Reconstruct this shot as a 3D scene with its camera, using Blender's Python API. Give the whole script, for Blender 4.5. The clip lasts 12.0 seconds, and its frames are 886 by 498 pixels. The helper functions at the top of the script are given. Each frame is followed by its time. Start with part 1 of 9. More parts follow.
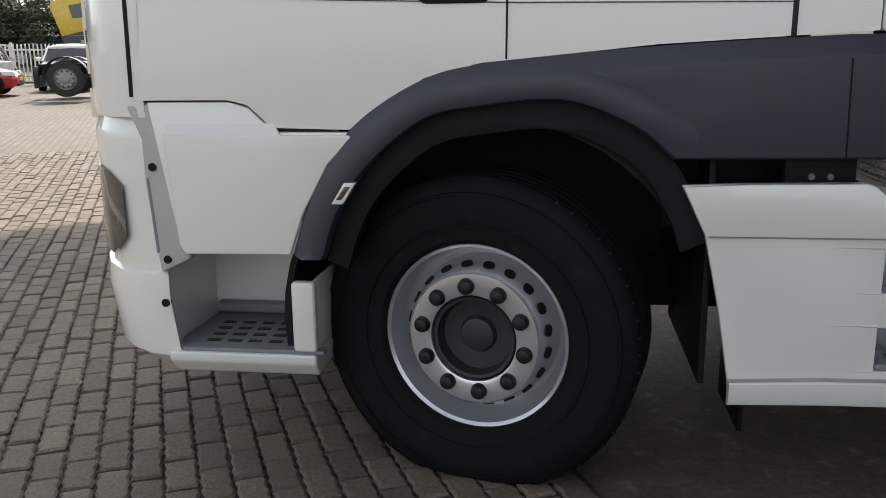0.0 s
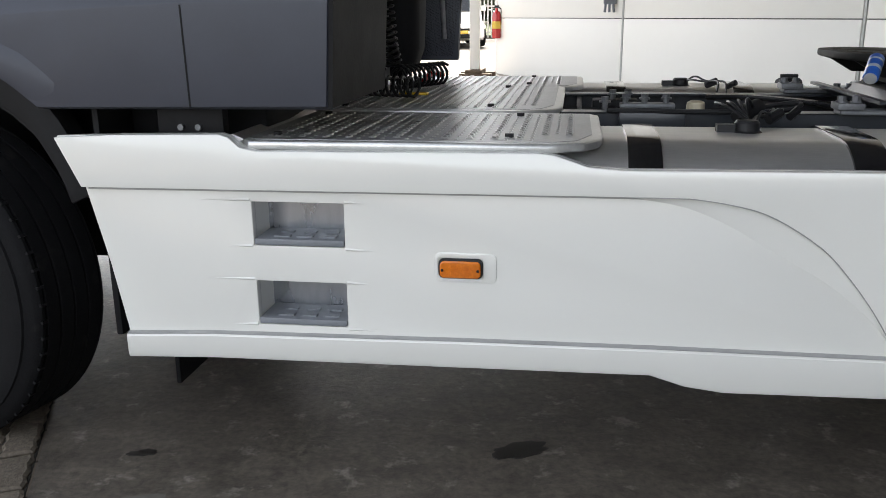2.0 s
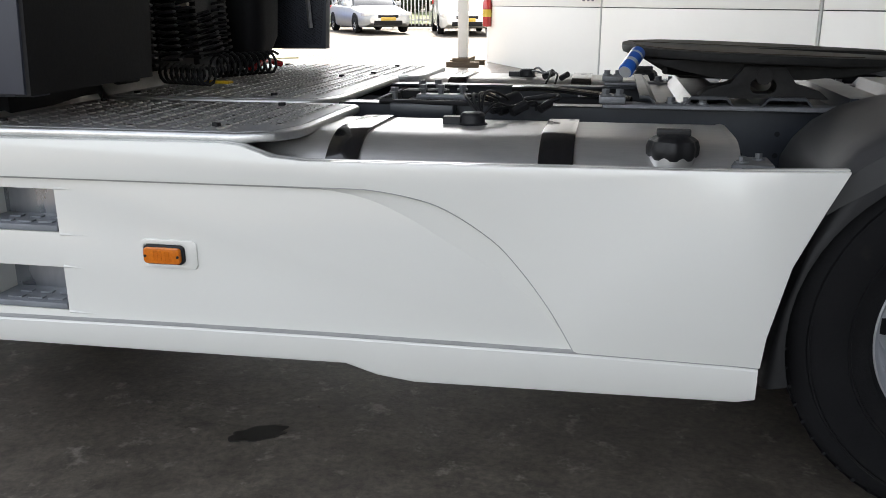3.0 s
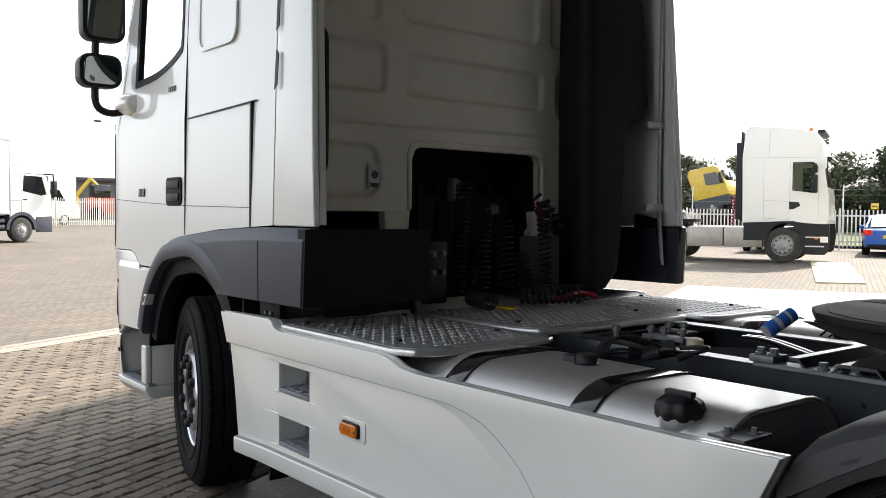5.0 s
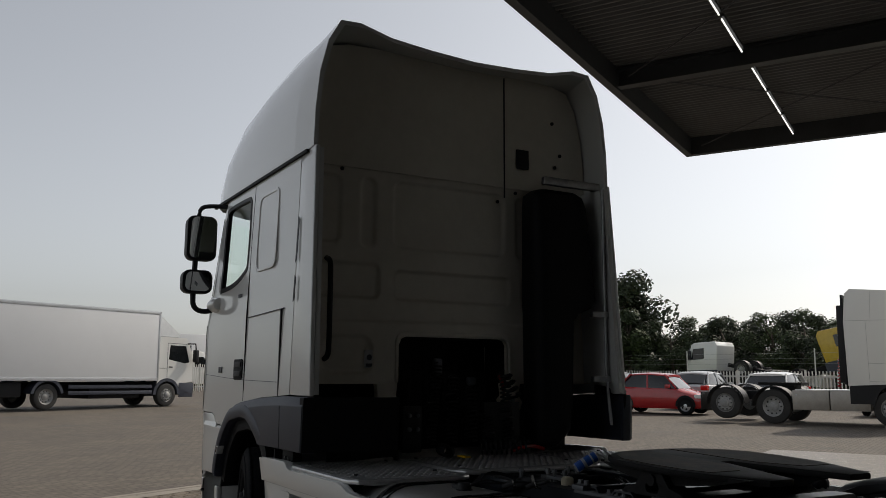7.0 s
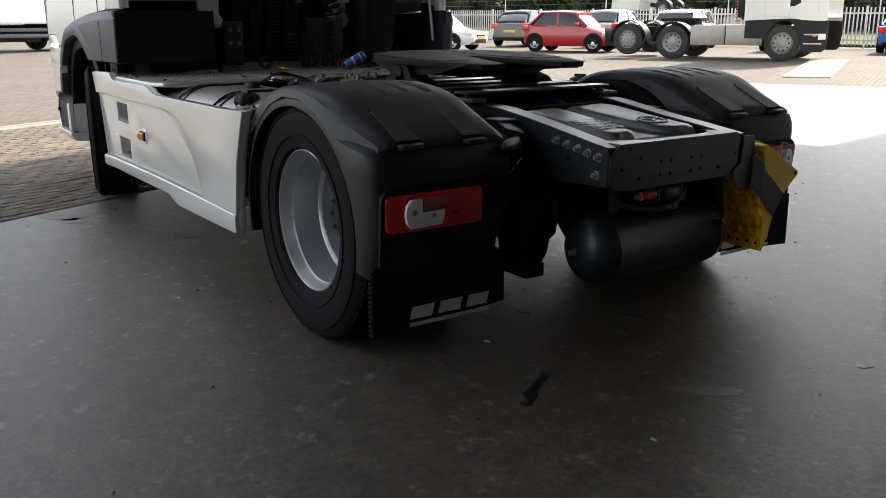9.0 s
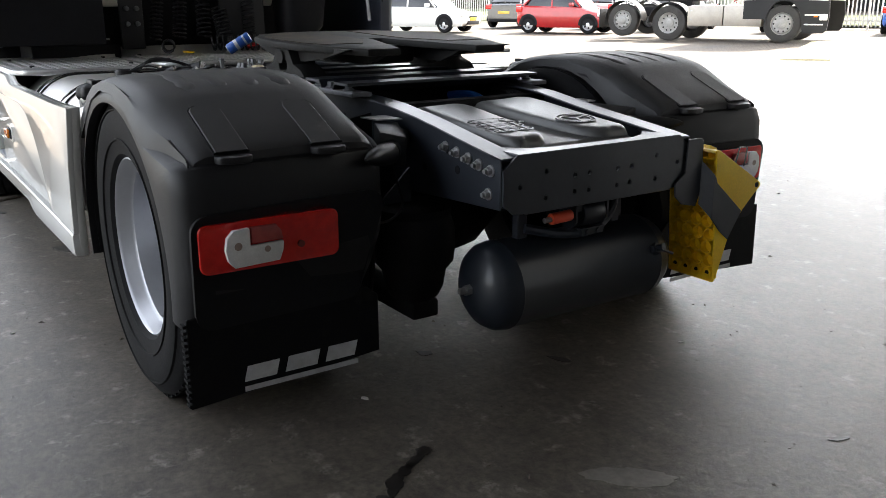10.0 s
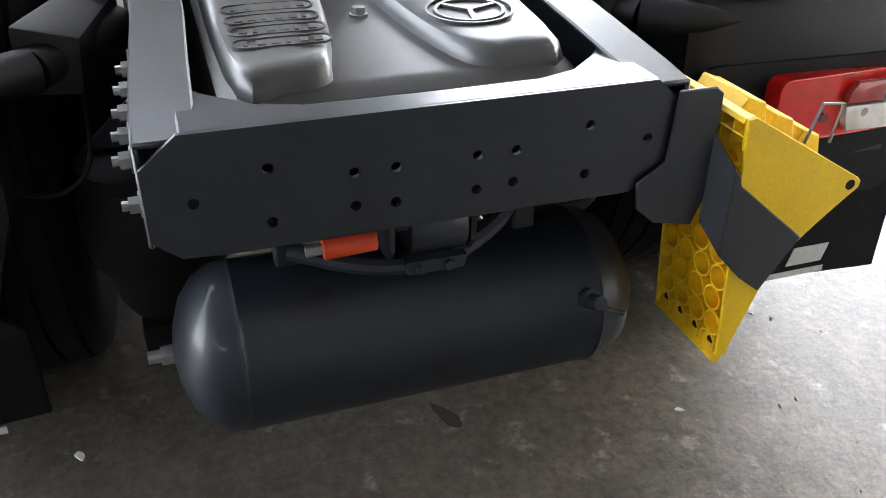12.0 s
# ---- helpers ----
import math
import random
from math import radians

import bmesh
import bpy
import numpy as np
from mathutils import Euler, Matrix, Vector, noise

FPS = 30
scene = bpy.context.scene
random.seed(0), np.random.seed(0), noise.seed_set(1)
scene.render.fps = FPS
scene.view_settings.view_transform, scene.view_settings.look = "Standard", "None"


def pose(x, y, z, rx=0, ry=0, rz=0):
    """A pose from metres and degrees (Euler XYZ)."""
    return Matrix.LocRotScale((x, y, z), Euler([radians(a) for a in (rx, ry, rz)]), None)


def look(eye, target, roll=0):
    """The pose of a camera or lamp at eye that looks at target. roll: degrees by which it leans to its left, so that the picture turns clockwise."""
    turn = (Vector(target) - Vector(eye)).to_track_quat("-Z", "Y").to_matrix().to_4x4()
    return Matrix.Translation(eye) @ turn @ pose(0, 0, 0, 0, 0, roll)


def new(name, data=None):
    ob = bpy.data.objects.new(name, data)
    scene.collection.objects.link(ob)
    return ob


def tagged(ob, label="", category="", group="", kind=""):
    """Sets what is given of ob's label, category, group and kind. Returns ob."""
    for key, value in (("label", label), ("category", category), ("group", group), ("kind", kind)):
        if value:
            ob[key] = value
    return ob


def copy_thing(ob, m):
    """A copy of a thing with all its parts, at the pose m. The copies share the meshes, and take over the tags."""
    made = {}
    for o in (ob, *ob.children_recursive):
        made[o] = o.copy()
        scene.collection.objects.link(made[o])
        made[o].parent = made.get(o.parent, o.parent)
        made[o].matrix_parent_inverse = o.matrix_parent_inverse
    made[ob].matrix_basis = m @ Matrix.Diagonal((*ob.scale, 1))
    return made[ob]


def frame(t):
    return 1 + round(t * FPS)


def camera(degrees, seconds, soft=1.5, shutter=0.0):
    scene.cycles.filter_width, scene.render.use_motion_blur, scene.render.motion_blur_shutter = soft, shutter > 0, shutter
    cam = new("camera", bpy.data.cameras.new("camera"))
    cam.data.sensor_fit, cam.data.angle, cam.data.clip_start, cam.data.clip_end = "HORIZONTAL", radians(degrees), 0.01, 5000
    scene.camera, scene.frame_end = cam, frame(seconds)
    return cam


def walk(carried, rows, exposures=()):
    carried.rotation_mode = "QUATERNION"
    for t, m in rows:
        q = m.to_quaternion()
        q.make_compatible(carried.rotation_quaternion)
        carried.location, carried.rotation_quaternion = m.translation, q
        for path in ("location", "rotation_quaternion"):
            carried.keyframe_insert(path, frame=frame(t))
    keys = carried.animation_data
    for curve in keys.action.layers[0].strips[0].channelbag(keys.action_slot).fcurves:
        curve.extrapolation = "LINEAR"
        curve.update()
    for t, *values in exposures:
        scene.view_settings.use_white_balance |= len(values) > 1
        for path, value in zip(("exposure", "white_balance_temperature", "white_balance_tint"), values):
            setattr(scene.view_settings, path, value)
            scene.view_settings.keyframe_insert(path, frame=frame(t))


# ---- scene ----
import itertools

# camera and its walk
cam = camera(55.0, 12.0, soft=0.8)
PATH = [
    (0, (0.23, -3.648, 1.329), (-0.028, -1.716, 0.879), -0.6),
    (0.5, (0.672, -3.51, 1.358), (0.383, -1.606, 0.817), -0.9),
    (1, (1.099, -3.393, 1.277), (0.834, -1.482, 0.75), -0.7),
    (1.5, (1.474, -3.382, 1.285), (1.277, -1.467, 0.744), -0.2),
    (2, (1.988, -3.4, 1.277), (1.695, -1.494, 0.744), -0.5),
    (2.5, (2.462, -3.349, 1.286), (2.146, -1.449, 0.75), -0.4),
    (2.7, (2.63, -3.34, 1.284), (2.326, -1.44, 0.735), -0.2),
    (4.3, (3.822, -2.877, 1.341), (2.58, -1.38, 0.879), 0.6),
    (4.5, (3.969, -2.871, 1.372), (2.611, -1.456, 0.979), 0.6),
    (5, (4.367, -2.951, 1.426), (2.807, -1.701, 1.346), 0.6),
    (5.5, (4.848, -2.907, 1.447), (3.183, -1.819, 1.652), 0.4),
    (6, (5.307, -2.99, 1.473), (3.61, -1.965, 1.734), 0.6),
    (6.5, (5.77, -3.062, 1.53), (4.051, -2.079, 1.807), 0.6),
    (6.7, (5.939, -3.062, 1.521), (4.22, -2.085, 1.824), 0.3),
    (8.3, (7.014, -3.029, 1.29), (5.314, -1.983, 1.156), -0.0),
    (8.5, (7.069, -2.965, 1.278), (5.396, -1.909, 0.986), -0.1),
    (9, (7.016, -2.629, 1.287), (5.414, -1.549, 0.772), -0.2),
    (9.5, (6.895, -2.249, 1.278), (5.314, -1.15, 0.735), -0.3),
    (10, (6.648, -1.832, 1.258), (5.049, -0.765, 0.704), -0.3),
    (10.5, (6.429, -1.435, 1.233), (4.799, -0.419, 0.674), -0.4),
    (11, (6.262, -1.018, 1.229), (4.591, -0.106, 0.616), -0.2),
    (11.5, (6.059, -0.667, 1.253), (4.385, 0.045, 0.423), 0.7),
    (12, (5.794, -0.343, 1.262), (4.175, 0.221, 0.233), 0.7),
]
walk(cam, [(t, look(eye, target, roll)) for t, eye, target, roll in PATH],
     exposures=((0.0, 1.15), (0.5, 1.8), (1.0, 2.05), (2.5, 2.1), (4.5, 2.05), (5.0, 1.7), (5.5, 0.85), (6.0, -0.1), (6.7, -0.3), (8.3, -0.55), (8.6, -0.15), (9.0, 1.65), (9.5, 2.45), (10.5, 3.05), (11.5, 3.9), (12.0, 4.55)))

# daylight: hazy sky and one sun
SUN_AZ = Vector((-0.165, 0.986, 0)).normalized()
SUN_EL = radians(42)
world = bpy.data.worlds.new("sky")
scene.world = world
world.use_nodes = True
wn = world.node_tree
sky = wn.nodes.new("ShaderNodeTexSky")
sky.sky_type = 'NISHITA'
sky.sun_disc = False
sky.sun_elevation = SUN_EL
sky.sun_rotation = math.atan2(SUN_AZ.x, SUN_AZ.y)
sky.air_density = 1.0
sky.dust_density = 2.0
sky.ozone_density = 1.0
wn.nodes["Background"].inputs["Strength"].default_value = 0.15
haze = wn.nodes.new("ShaderNodeHueSaturation")
haze.inputs["Saturation"].default_value = 0.28
wn.links.new(sky.outputs[0], haze.inputs["Color"])
wn.links.new(haze.outputs[0], wn.nodes["Background"].inputs["Color"])
sun = new("sun", bpy.data.lights.new("sun", 'SUN'))
sun.data.energy = 3.3
sun.data.angle = radians(1.2)
sun.data.color = (1.0, 0.90, 0.77)
sun_dir = SUN_AZ * math.cos(SUN_EL) + Vector((0, 0, math.sin(SUN_EL)))
sun.matrix_world = look(sun_dir * 50, (0, 0, 0))

# ---- materials ----
def nd(nt, kind, **kw):
    n = nt.nodes.new(kind)
    for k, v in kw.items():
        if k in n.inputs:
            n.inputs[k].default_value = v
    return n


def mat(name, col, col2=None, scale=6.0, rough=0.5, rough2=None, metal=0.0, bump=0.0, bscale=40.0, coat=0.0,
        fine=None, rnd=0.0, stretch=(1, 1, 1), spec=0.5, spots=None, coat_rough=0.05):
    """A surface with large-scale and fine colour variation, uneven gloss and relief. Colours are linear.
    spots: (colour, noise scale, threshold, width) for stains."""
    m = bpy.data.materials.new(name)
    m.use_nodes = True
    nt = m.node_tree
    L = nt.links.new
    b = nt.nodes["Principled BSDF"]
    mp = nt.nodes.new("ShaderNodeMapping")
    mp.inputs["Scale"].default_value = stretch
    geo = nt.nodes.new("ShaderNodeNewGeometry")
    L(geo.outputs["Position"], mp.inputs["Vector"])
    col2 = col2 or tuple(c * 0.85 for c in col)
    n1 = nd(nt, "ShaderNodeTexNoise", Scale=scale, Detail=6.0, Roughness=0.6)
    n2 = nd(nt, "ShaderNodeTexNoise", Scale=bscale, Detail=4.0, Roughness=0.6)
    L(mp.outputs[0], n1.inputs["Vector"])
    L(mp.outputs[0], n2.inputs["Vector"])
    r1 = nt.nodes.new("ShaderNodeValToRGB")
    r1.color_ramp.elements[0].position, r1.color_ramp.elements[1].position = 0.32, 0.68
    r1.color_ramp.elements[0].color = (*col2, 1)
    r1.color_ramp.elements[1].color = (*col, 1)
    L(n1.outputs["Fac"], r1.inputs["Fac"])
    out = r1.outputs["Color"]
    if fine:
        mx = nd(nt, "ShaderNodeMix")
        mx.data_type, mx.blend_type = 'RGBA', 'MULTIPLY'
        mx.inputs[0].default_value = 1.0
        r2 = nt.nodes.new("ShaderNodeValToRGB")
        r2.color_ramp.elements[0].position, r2.color_ramp.elements[1].position = 0.3, 0.7
        r2.color_ramp.elements[0].color = (1 - fine, 1 - fine, 1 - fine, 1)
        r2.color_ramp.elements[1].color = (1, 1, 1, 1)
        L(n2.outputs["Fac"], r2.inputs["Fac"])
        L(out, mx.inputs[6])
        L(r2.outputs["Color"], mx.inputs[7])
        out = mx.outputs[2]
    if rnd:
        oi = nt.nodes.new("ShaderNodeObjectInfo")
        mr = nd(nt, "ShaderNodeMapRange")
        mr.inputs["To Min"].default_value, mr.inputs["To Max"].default_value = 1 - rnd, 1 + rnd
        L(oi.outputs["Random"], mr.inputs["Value"])
        isl = nd(nt, "ShaderNodeMapRange")
        isl.inputs["To Min"].default_value, isl.inputs["To Max"].default_value = 1 - rnd, 1 + rnd
        L(geo.outputs["Random Per Island"], isl.inputs["Value"])
        ml = nd(nt, "ShaderNodeMath")
        ml.operation = 'MULTIPLY'
        L(mr.outputs[0], ml.inputs[0])
        L(isl.outputs[0], ml.inputs[1])
        mx = nd(nt, "ShaderNodeVectorMath")
        mx.operation = 'SCALE'
        L(out, mx.inputs[0])
        L(ml.outputs[0], mx.inputs["Scale"])
        out = mx.outputs[0]
    if spots:
        sc, ss, th, wd = spots
        n3 = nd(nt, "ShaderNodeTexNoise", Scale=ss, Detail=5.0, Roughness=0.55)
        L(mp.outputs[0], n3.inputs["Vector"])
        mr = nd(nt, "ShaderNodeMapRange")
        mr.inputs["From Min"].default_value, mr.inputs["From Max"].default_value = th, th + wd
        L(n3.outputs["Fac"], mr.inputs["Value"])
        mx = nd(nt, "ShaderNodeMix")
        mx.data_type = 'RGBA'
        L(mr.outputs[0], mx.inputs[0])
        L(out, mx.inputs[6])
        mx.inputs[7].default_value = (*sc, 1)
        out = mx.outputs[2]
    L(out, b.inputs["Base Color"])
    b.inputs["Metallic"].default_value = metal
    b.inputs["Specular IOR Level"].default_value = spec
    b.inputs["Coat Weight"].default_value = coat
    b.inputs["Coat Roughness"].default_value = coat_rough
    mr = nd(nt, "ShaderNodeMapRange")
    mr.inputs["To Min"].default_value, mr.inputs["To Max"].default_value = rough, rough2 if rough2 is not None else min(1, rough * 1.25)
    L(n1.outputs["Fac"], mr.inputs["Value"])
    L(mr.outputs[0], b.inputs["Roughness"])
    if bump:
        bp = nd(nt, "ShaderNodeBump", Strength=min(1, bump), Distance=0.004 if bump <= 1 else 0.004 * bump)
        L(n2.outputs["Fac"], bp.inputs["Height"])
        L(bp.outputs[0], b.inputs["Normal"])
    return m


def glass(name, col=(1, 1, 1), rough=0.02):
    m = bpy.data.materials.new(name)
    m.use_nodes = True
    b = m.node_tree.nodes["Principled BSDF"]
    b.inputs["Base Color"].default_value = (*col, 1)
    b.inputs["Transmission Weight"].default_value = 1.0
    b.inputs["Roughness"].default_value = rough
    b.inputs["IOR"].default_value = 1.08
    return m


WHITE = mat("white_paint", (0.74, 0.735, 0.70), (0.735, 0.73, 0.694), 0.8, 0.27, 0.29, coat=1.0, bump=0.015, bscale=4, coat_rough=0.03)
CREAM = mat("white_paint_dusty", (0.75, 0.70, 0.595), (0.69, 0.64, 0.535), 4, 0.28, 0.42, coat=0.3, bump=0.05, bscale=14, fine=0.06)
GREYP = mat("grey_plastic", (0.040, 0.045, 0.063), (0.033, 0.037, 0.053), 5, 0.42, 0.52, bump=0.12, bscale=600, fine=0.08)
BLACKP = mat("black_plastic", (0.013, 0.013, 0.015), (0.009, 0.009, 0.010), 5, 0.42, 0.6, bump=0.15, bscale=500, fine=0.15, spec=0.35)
DARK = mat("dark_chassis", (0.008, 0.008, 0.010), (0.004, 0.004, 0.005), 9, 0.55, 0.75, bump=0.2, bscale=60, fine=0.3, spec=0.25)
FRAME = mat("chassis_paint", (0.022, 0.026, 0.034), (0.016, 0.019, 0.025), 7, 0.32, 0.5, bump=0.06, bscale=60, fine=0.12, coat=0.3, coat_rough=0.22, spec=0.4)
RUBBER = mat("rubber", (0.010, 0.010, 0.011), (0.006, 0.006, 0.007), 7, 0.65, 0.85, bump=0.3, bscale=120, fine=0.2, spec=0.14,
             spots=((0.020, 0.019, 0.017), 11, 0.62, 0.2))
RIMR = mat("pale_rim", (0.55, 0.56, 0.59), (0.47, 0.48, 0.51), 3, 0.32, 0.42, metal=0.6, bump=0.02, bscale=30, fine=0.05)
RIM = mat("silver_rim", (0.62, 0.63, 0.66), (0.60, 0.61, 0.64), 2, 0.27, 0.29, metal=0.75, bump=0.004, bscale=8)
ALU = mat("brushed_aluminium", (0.70, 0.685, 0.67), (0.62, 0.61, 0.60), 5, 0.32, 0.46, metal=0.85, bump=0.05, bscale=30, stretch=(1, 6, 6), fine=0.06)
TREAD = mat("tread_aluminium", (0.72, 0.72, 0.71), (0.60, 0.60, 0.59), 8, 0.26, 0.42, metal=0.75, bump=0.15, bscale=70, fine=0.12)
STEEL = mat("zinc_steel", (0.45, 0.45, 0.45), (0.30, 0.30, 0.30), 20, 0.35, 0.55, metal=0.9, bump=0.1, bscale=200)
STEPG = mat("step_grey", (0.21, 0.225, 0.25), (0.17, 0.18, 0.20), 8, 0.4, 0.55, bump=0.1, bscale=200, fine=0.06)
TANKP = mat("tank_paint", (0.013, 0.017, 0.024), (0.009, 0.012, 0.0175), 8, 0.40, 0.5, coat=0.22, coat_rough=0.06, bump=0.05, bscale=30, fine=0.06, spec=0.35)
AMBER = mat("amber_lens", (0.75, 0.2, 0.01), (0.6, 0.14, 0.005), 60, 0.12, 0.2, coat=0.5, fine=0.15, bscale=220)
REDL = mat("red_lens", (0.68, 0.014, 0.010), (0.52, 0.010, 0.008), 30, 0.1, 0.16, coat=0.5, fine=0.12, bscale=300)
CLEARL = mat("clear_lens", (0.86, 0.84, 0.82), (0.74, 0.72, 0.70), 40, 0.1, 0.18, coat=0.5, fine=0.12, bscale=300)
CHROME = mat("mirror_glass", (0.75, 0.77, 0.78), None, 3, 0.02, 0.03, metal=1.0)
YELLOW = mat("yellow_plastic", (0.98, 0.64, 0.013), (0.93, 0.58, 0.009), 9, 0.38, 0.5, bump=0.1, bscale=150, fine=0.12)
REDPL = mat("red_plastic", (0.7, 0.07, 0.02), None, 12, 0.35, 0.45)
BLUEP = mat("blue_paint", (0.02, 0.10, 0.42), (0.015, 0.08, 0.34), 12, 0.3, 0.4, coat=0.3)
BLUEH = mat("blue_hose", (0.02, 0.16, 0.65), None, 12, 0.3, 0.4)
REDP = mat("red_paint", (0.42, 0.018, 0.02), (0.36, 0.014, 0.016), 5, 0.2, 0.3, coat=0.6)
GREYC = mat("grey_car_paint", (0.055, 0.06, 0.065), None, 5, 0.22, 0.3, coat=0.6)
SILVERC = mat("silver_paint", (0.5, 0.51, 0.52), (0.44, 0.45, 0.46), 5, 0.25, 0.35, metal=0.3, coat=0.5)
YELP = mat("yellow_paint", (0.62, 0.42, 0.04), (0.52, 0.34, 0.03), 5, 0.3, 0.4, coat=0.3)
BULBD = mat("bulb_dark", (0.10, 0.055, 0.035), (0.06, 0.035, 0.025), 40, 0.15, 0.25, coat=0.4)
GLASSD = mat("dark_glass", (0.012, 0.014, 0.016), None, 3, 0.04, 0.08, coat=0.3, spec=0.7)
GLASS = glass("clear_glass", (0.86, 0.94, 0.90))
GLOSSB = mat("gloss_black", (0.012, 0.012, 0.013), (0.010, 0.010, 0.011), 6, 0.12, 0.2, coat=0.6, spec=0.6)
DULLST = mat("dull_steel", (0.22, 0.225, 0.235), (0.13, 0.135, 0.145), 14, 0.4, 0.6, metal=0.6, bump=0.15, bscale=120, fine=0.2)
PALEG = mat("pale_grey", (0.46, 0.46, 0.44), (0.42, 0.42, 0.40), 8, 0.4, 0.5, bump=0.08, bscale=300, fine=0.05)
NICHE = mat("niche_steel", (0.50, 0.52, 0.56), (0.38, 0.40, 0.44), 3, 0.22, 0.34, metal=0.95, bump=0.008, bscale=6, fine=0.08, stretch=(3, 3, 0.8))
WLOGO = mat("white_print", (0.62, 0.63, 0.63), (0.5, 0.5, 0.5), 30, 0.5, 0.6, fine=0.1)
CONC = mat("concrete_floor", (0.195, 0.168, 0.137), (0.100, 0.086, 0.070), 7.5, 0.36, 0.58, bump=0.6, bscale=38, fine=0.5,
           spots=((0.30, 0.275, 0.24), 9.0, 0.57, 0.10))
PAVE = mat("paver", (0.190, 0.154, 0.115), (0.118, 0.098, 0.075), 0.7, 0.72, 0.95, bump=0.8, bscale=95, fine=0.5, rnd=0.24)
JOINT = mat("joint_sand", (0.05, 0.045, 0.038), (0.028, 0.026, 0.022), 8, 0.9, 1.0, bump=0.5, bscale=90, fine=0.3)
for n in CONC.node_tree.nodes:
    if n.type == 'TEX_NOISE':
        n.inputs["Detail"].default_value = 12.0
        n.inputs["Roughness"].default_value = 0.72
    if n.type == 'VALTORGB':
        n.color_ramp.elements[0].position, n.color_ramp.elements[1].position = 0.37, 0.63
def lane_tone(m, centre, half, keep, gain):
    """The concrete is darker in a wide lane along x and paler beside it. The border wanders."""
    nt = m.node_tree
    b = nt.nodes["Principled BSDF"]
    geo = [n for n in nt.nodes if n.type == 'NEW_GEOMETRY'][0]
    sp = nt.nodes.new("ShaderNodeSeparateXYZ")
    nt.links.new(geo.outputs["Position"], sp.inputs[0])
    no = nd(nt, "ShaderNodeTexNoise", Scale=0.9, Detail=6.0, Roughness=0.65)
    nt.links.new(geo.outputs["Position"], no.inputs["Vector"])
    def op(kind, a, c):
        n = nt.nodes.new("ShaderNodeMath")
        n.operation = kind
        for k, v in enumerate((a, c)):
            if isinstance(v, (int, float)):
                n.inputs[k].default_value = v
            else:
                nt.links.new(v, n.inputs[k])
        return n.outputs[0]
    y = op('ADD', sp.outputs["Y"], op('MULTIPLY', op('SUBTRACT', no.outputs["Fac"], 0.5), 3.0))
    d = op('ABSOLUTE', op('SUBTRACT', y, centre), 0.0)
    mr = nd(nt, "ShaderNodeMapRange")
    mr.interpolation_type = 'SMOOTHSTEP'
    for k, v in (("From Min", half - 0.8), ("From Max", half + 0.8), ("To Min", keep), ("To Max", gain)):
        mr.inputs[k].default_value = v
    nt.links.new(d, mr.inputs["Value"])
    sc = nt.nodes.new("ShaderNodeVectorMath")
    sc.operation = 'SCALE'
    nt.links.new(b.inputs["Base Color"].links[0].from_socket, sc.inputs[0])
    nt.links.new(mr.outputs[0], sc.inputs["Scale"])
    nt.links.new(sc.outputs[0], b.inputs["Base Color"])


lane_tone(CONC, -1.6, 2.1, 0.85, 1.3)
GUTTER = mat("gutter_concrete", (0.30, 0.268, 0.22), (0.22, 0.198, 0.165), 3, 0.7, 0.85, bump=0.3, bscale=60, fine=0.12)
WALLD = mat("unseen_wall_dark", (0.085, 0.087, 0.09), (0.065, 0.067, 0.07), 0.8, 0.5, 0.65, bump=0.05, bscale=300, fine=0.05)
PANEL = mat("wall_panel", (0.84, 0.82, 0.775), (0.82, 0.80, 0.75), 0.8, 0.4, 0.55, bump=0.05, bscale=300, fine=0.03)
ROOFU = mat("roof_steel", (0.15, 0.15, 0.148), (0.11, 0.11, 0.108), 1.5, 0.5, 0.65, bump=0.1, bscale=20, fine=0.1)
BEAM = mat("beam_steel", (0.06, 0.063, 0.067), (0.045, 0.047, 0.05), 3, 0.5, 0.6, fine=0.1)
WOOD = mat("weathered_wood", (0.16, 0.115, 0.075), (0.09, 0.065, 0.045), 6, 0.8, 0.95, stretch=(1, 8, 8), bump=0.4, bscale=30, fine=0.25)
FENCEM = mat("white_fence", (0.66, 0.65, 0.61), (0.55, 0.54, 0.5), 6, 0.5, 0.65, fine=0.08)
LEAF = mat("leaves", (0.060, 0.085, 0.026), (0.022, 0.036, 0.012), 0.35, 0.6, 0.8, fine=0.4, bscale=3.0, rnd=0.45)
BARK = mat("bark", (0.09, 0.07, 0.05), (0.05, 0.04, 0.03), 4, 0.9, 1.0, bump=0.6, bscale=20)
GRASS = mat("grass", (0.10, 0.13, 0.03), (0.06, 0.085, 0.022), 2.5, 0.9, 1.0, fine=0.35, bscale=25, bump=0.6)
WINK = mat("winch_red", (0.62, 0.09, 0.03), (0.5, 0.06, 0.02), 3, 0.4, 0.5)

# ---- building helpers ----
def finish(bm, sharp=0.6):
    bmesh.ops.recalc_face_normals(bm, faces=bm.faces)
    for f in bm.faces:
        f.smooth = True
    for e in bm.edges:
        if len(e.link_faces) == 2 and e.calc_face_angle(0) > sharp:
            e.smooth = False


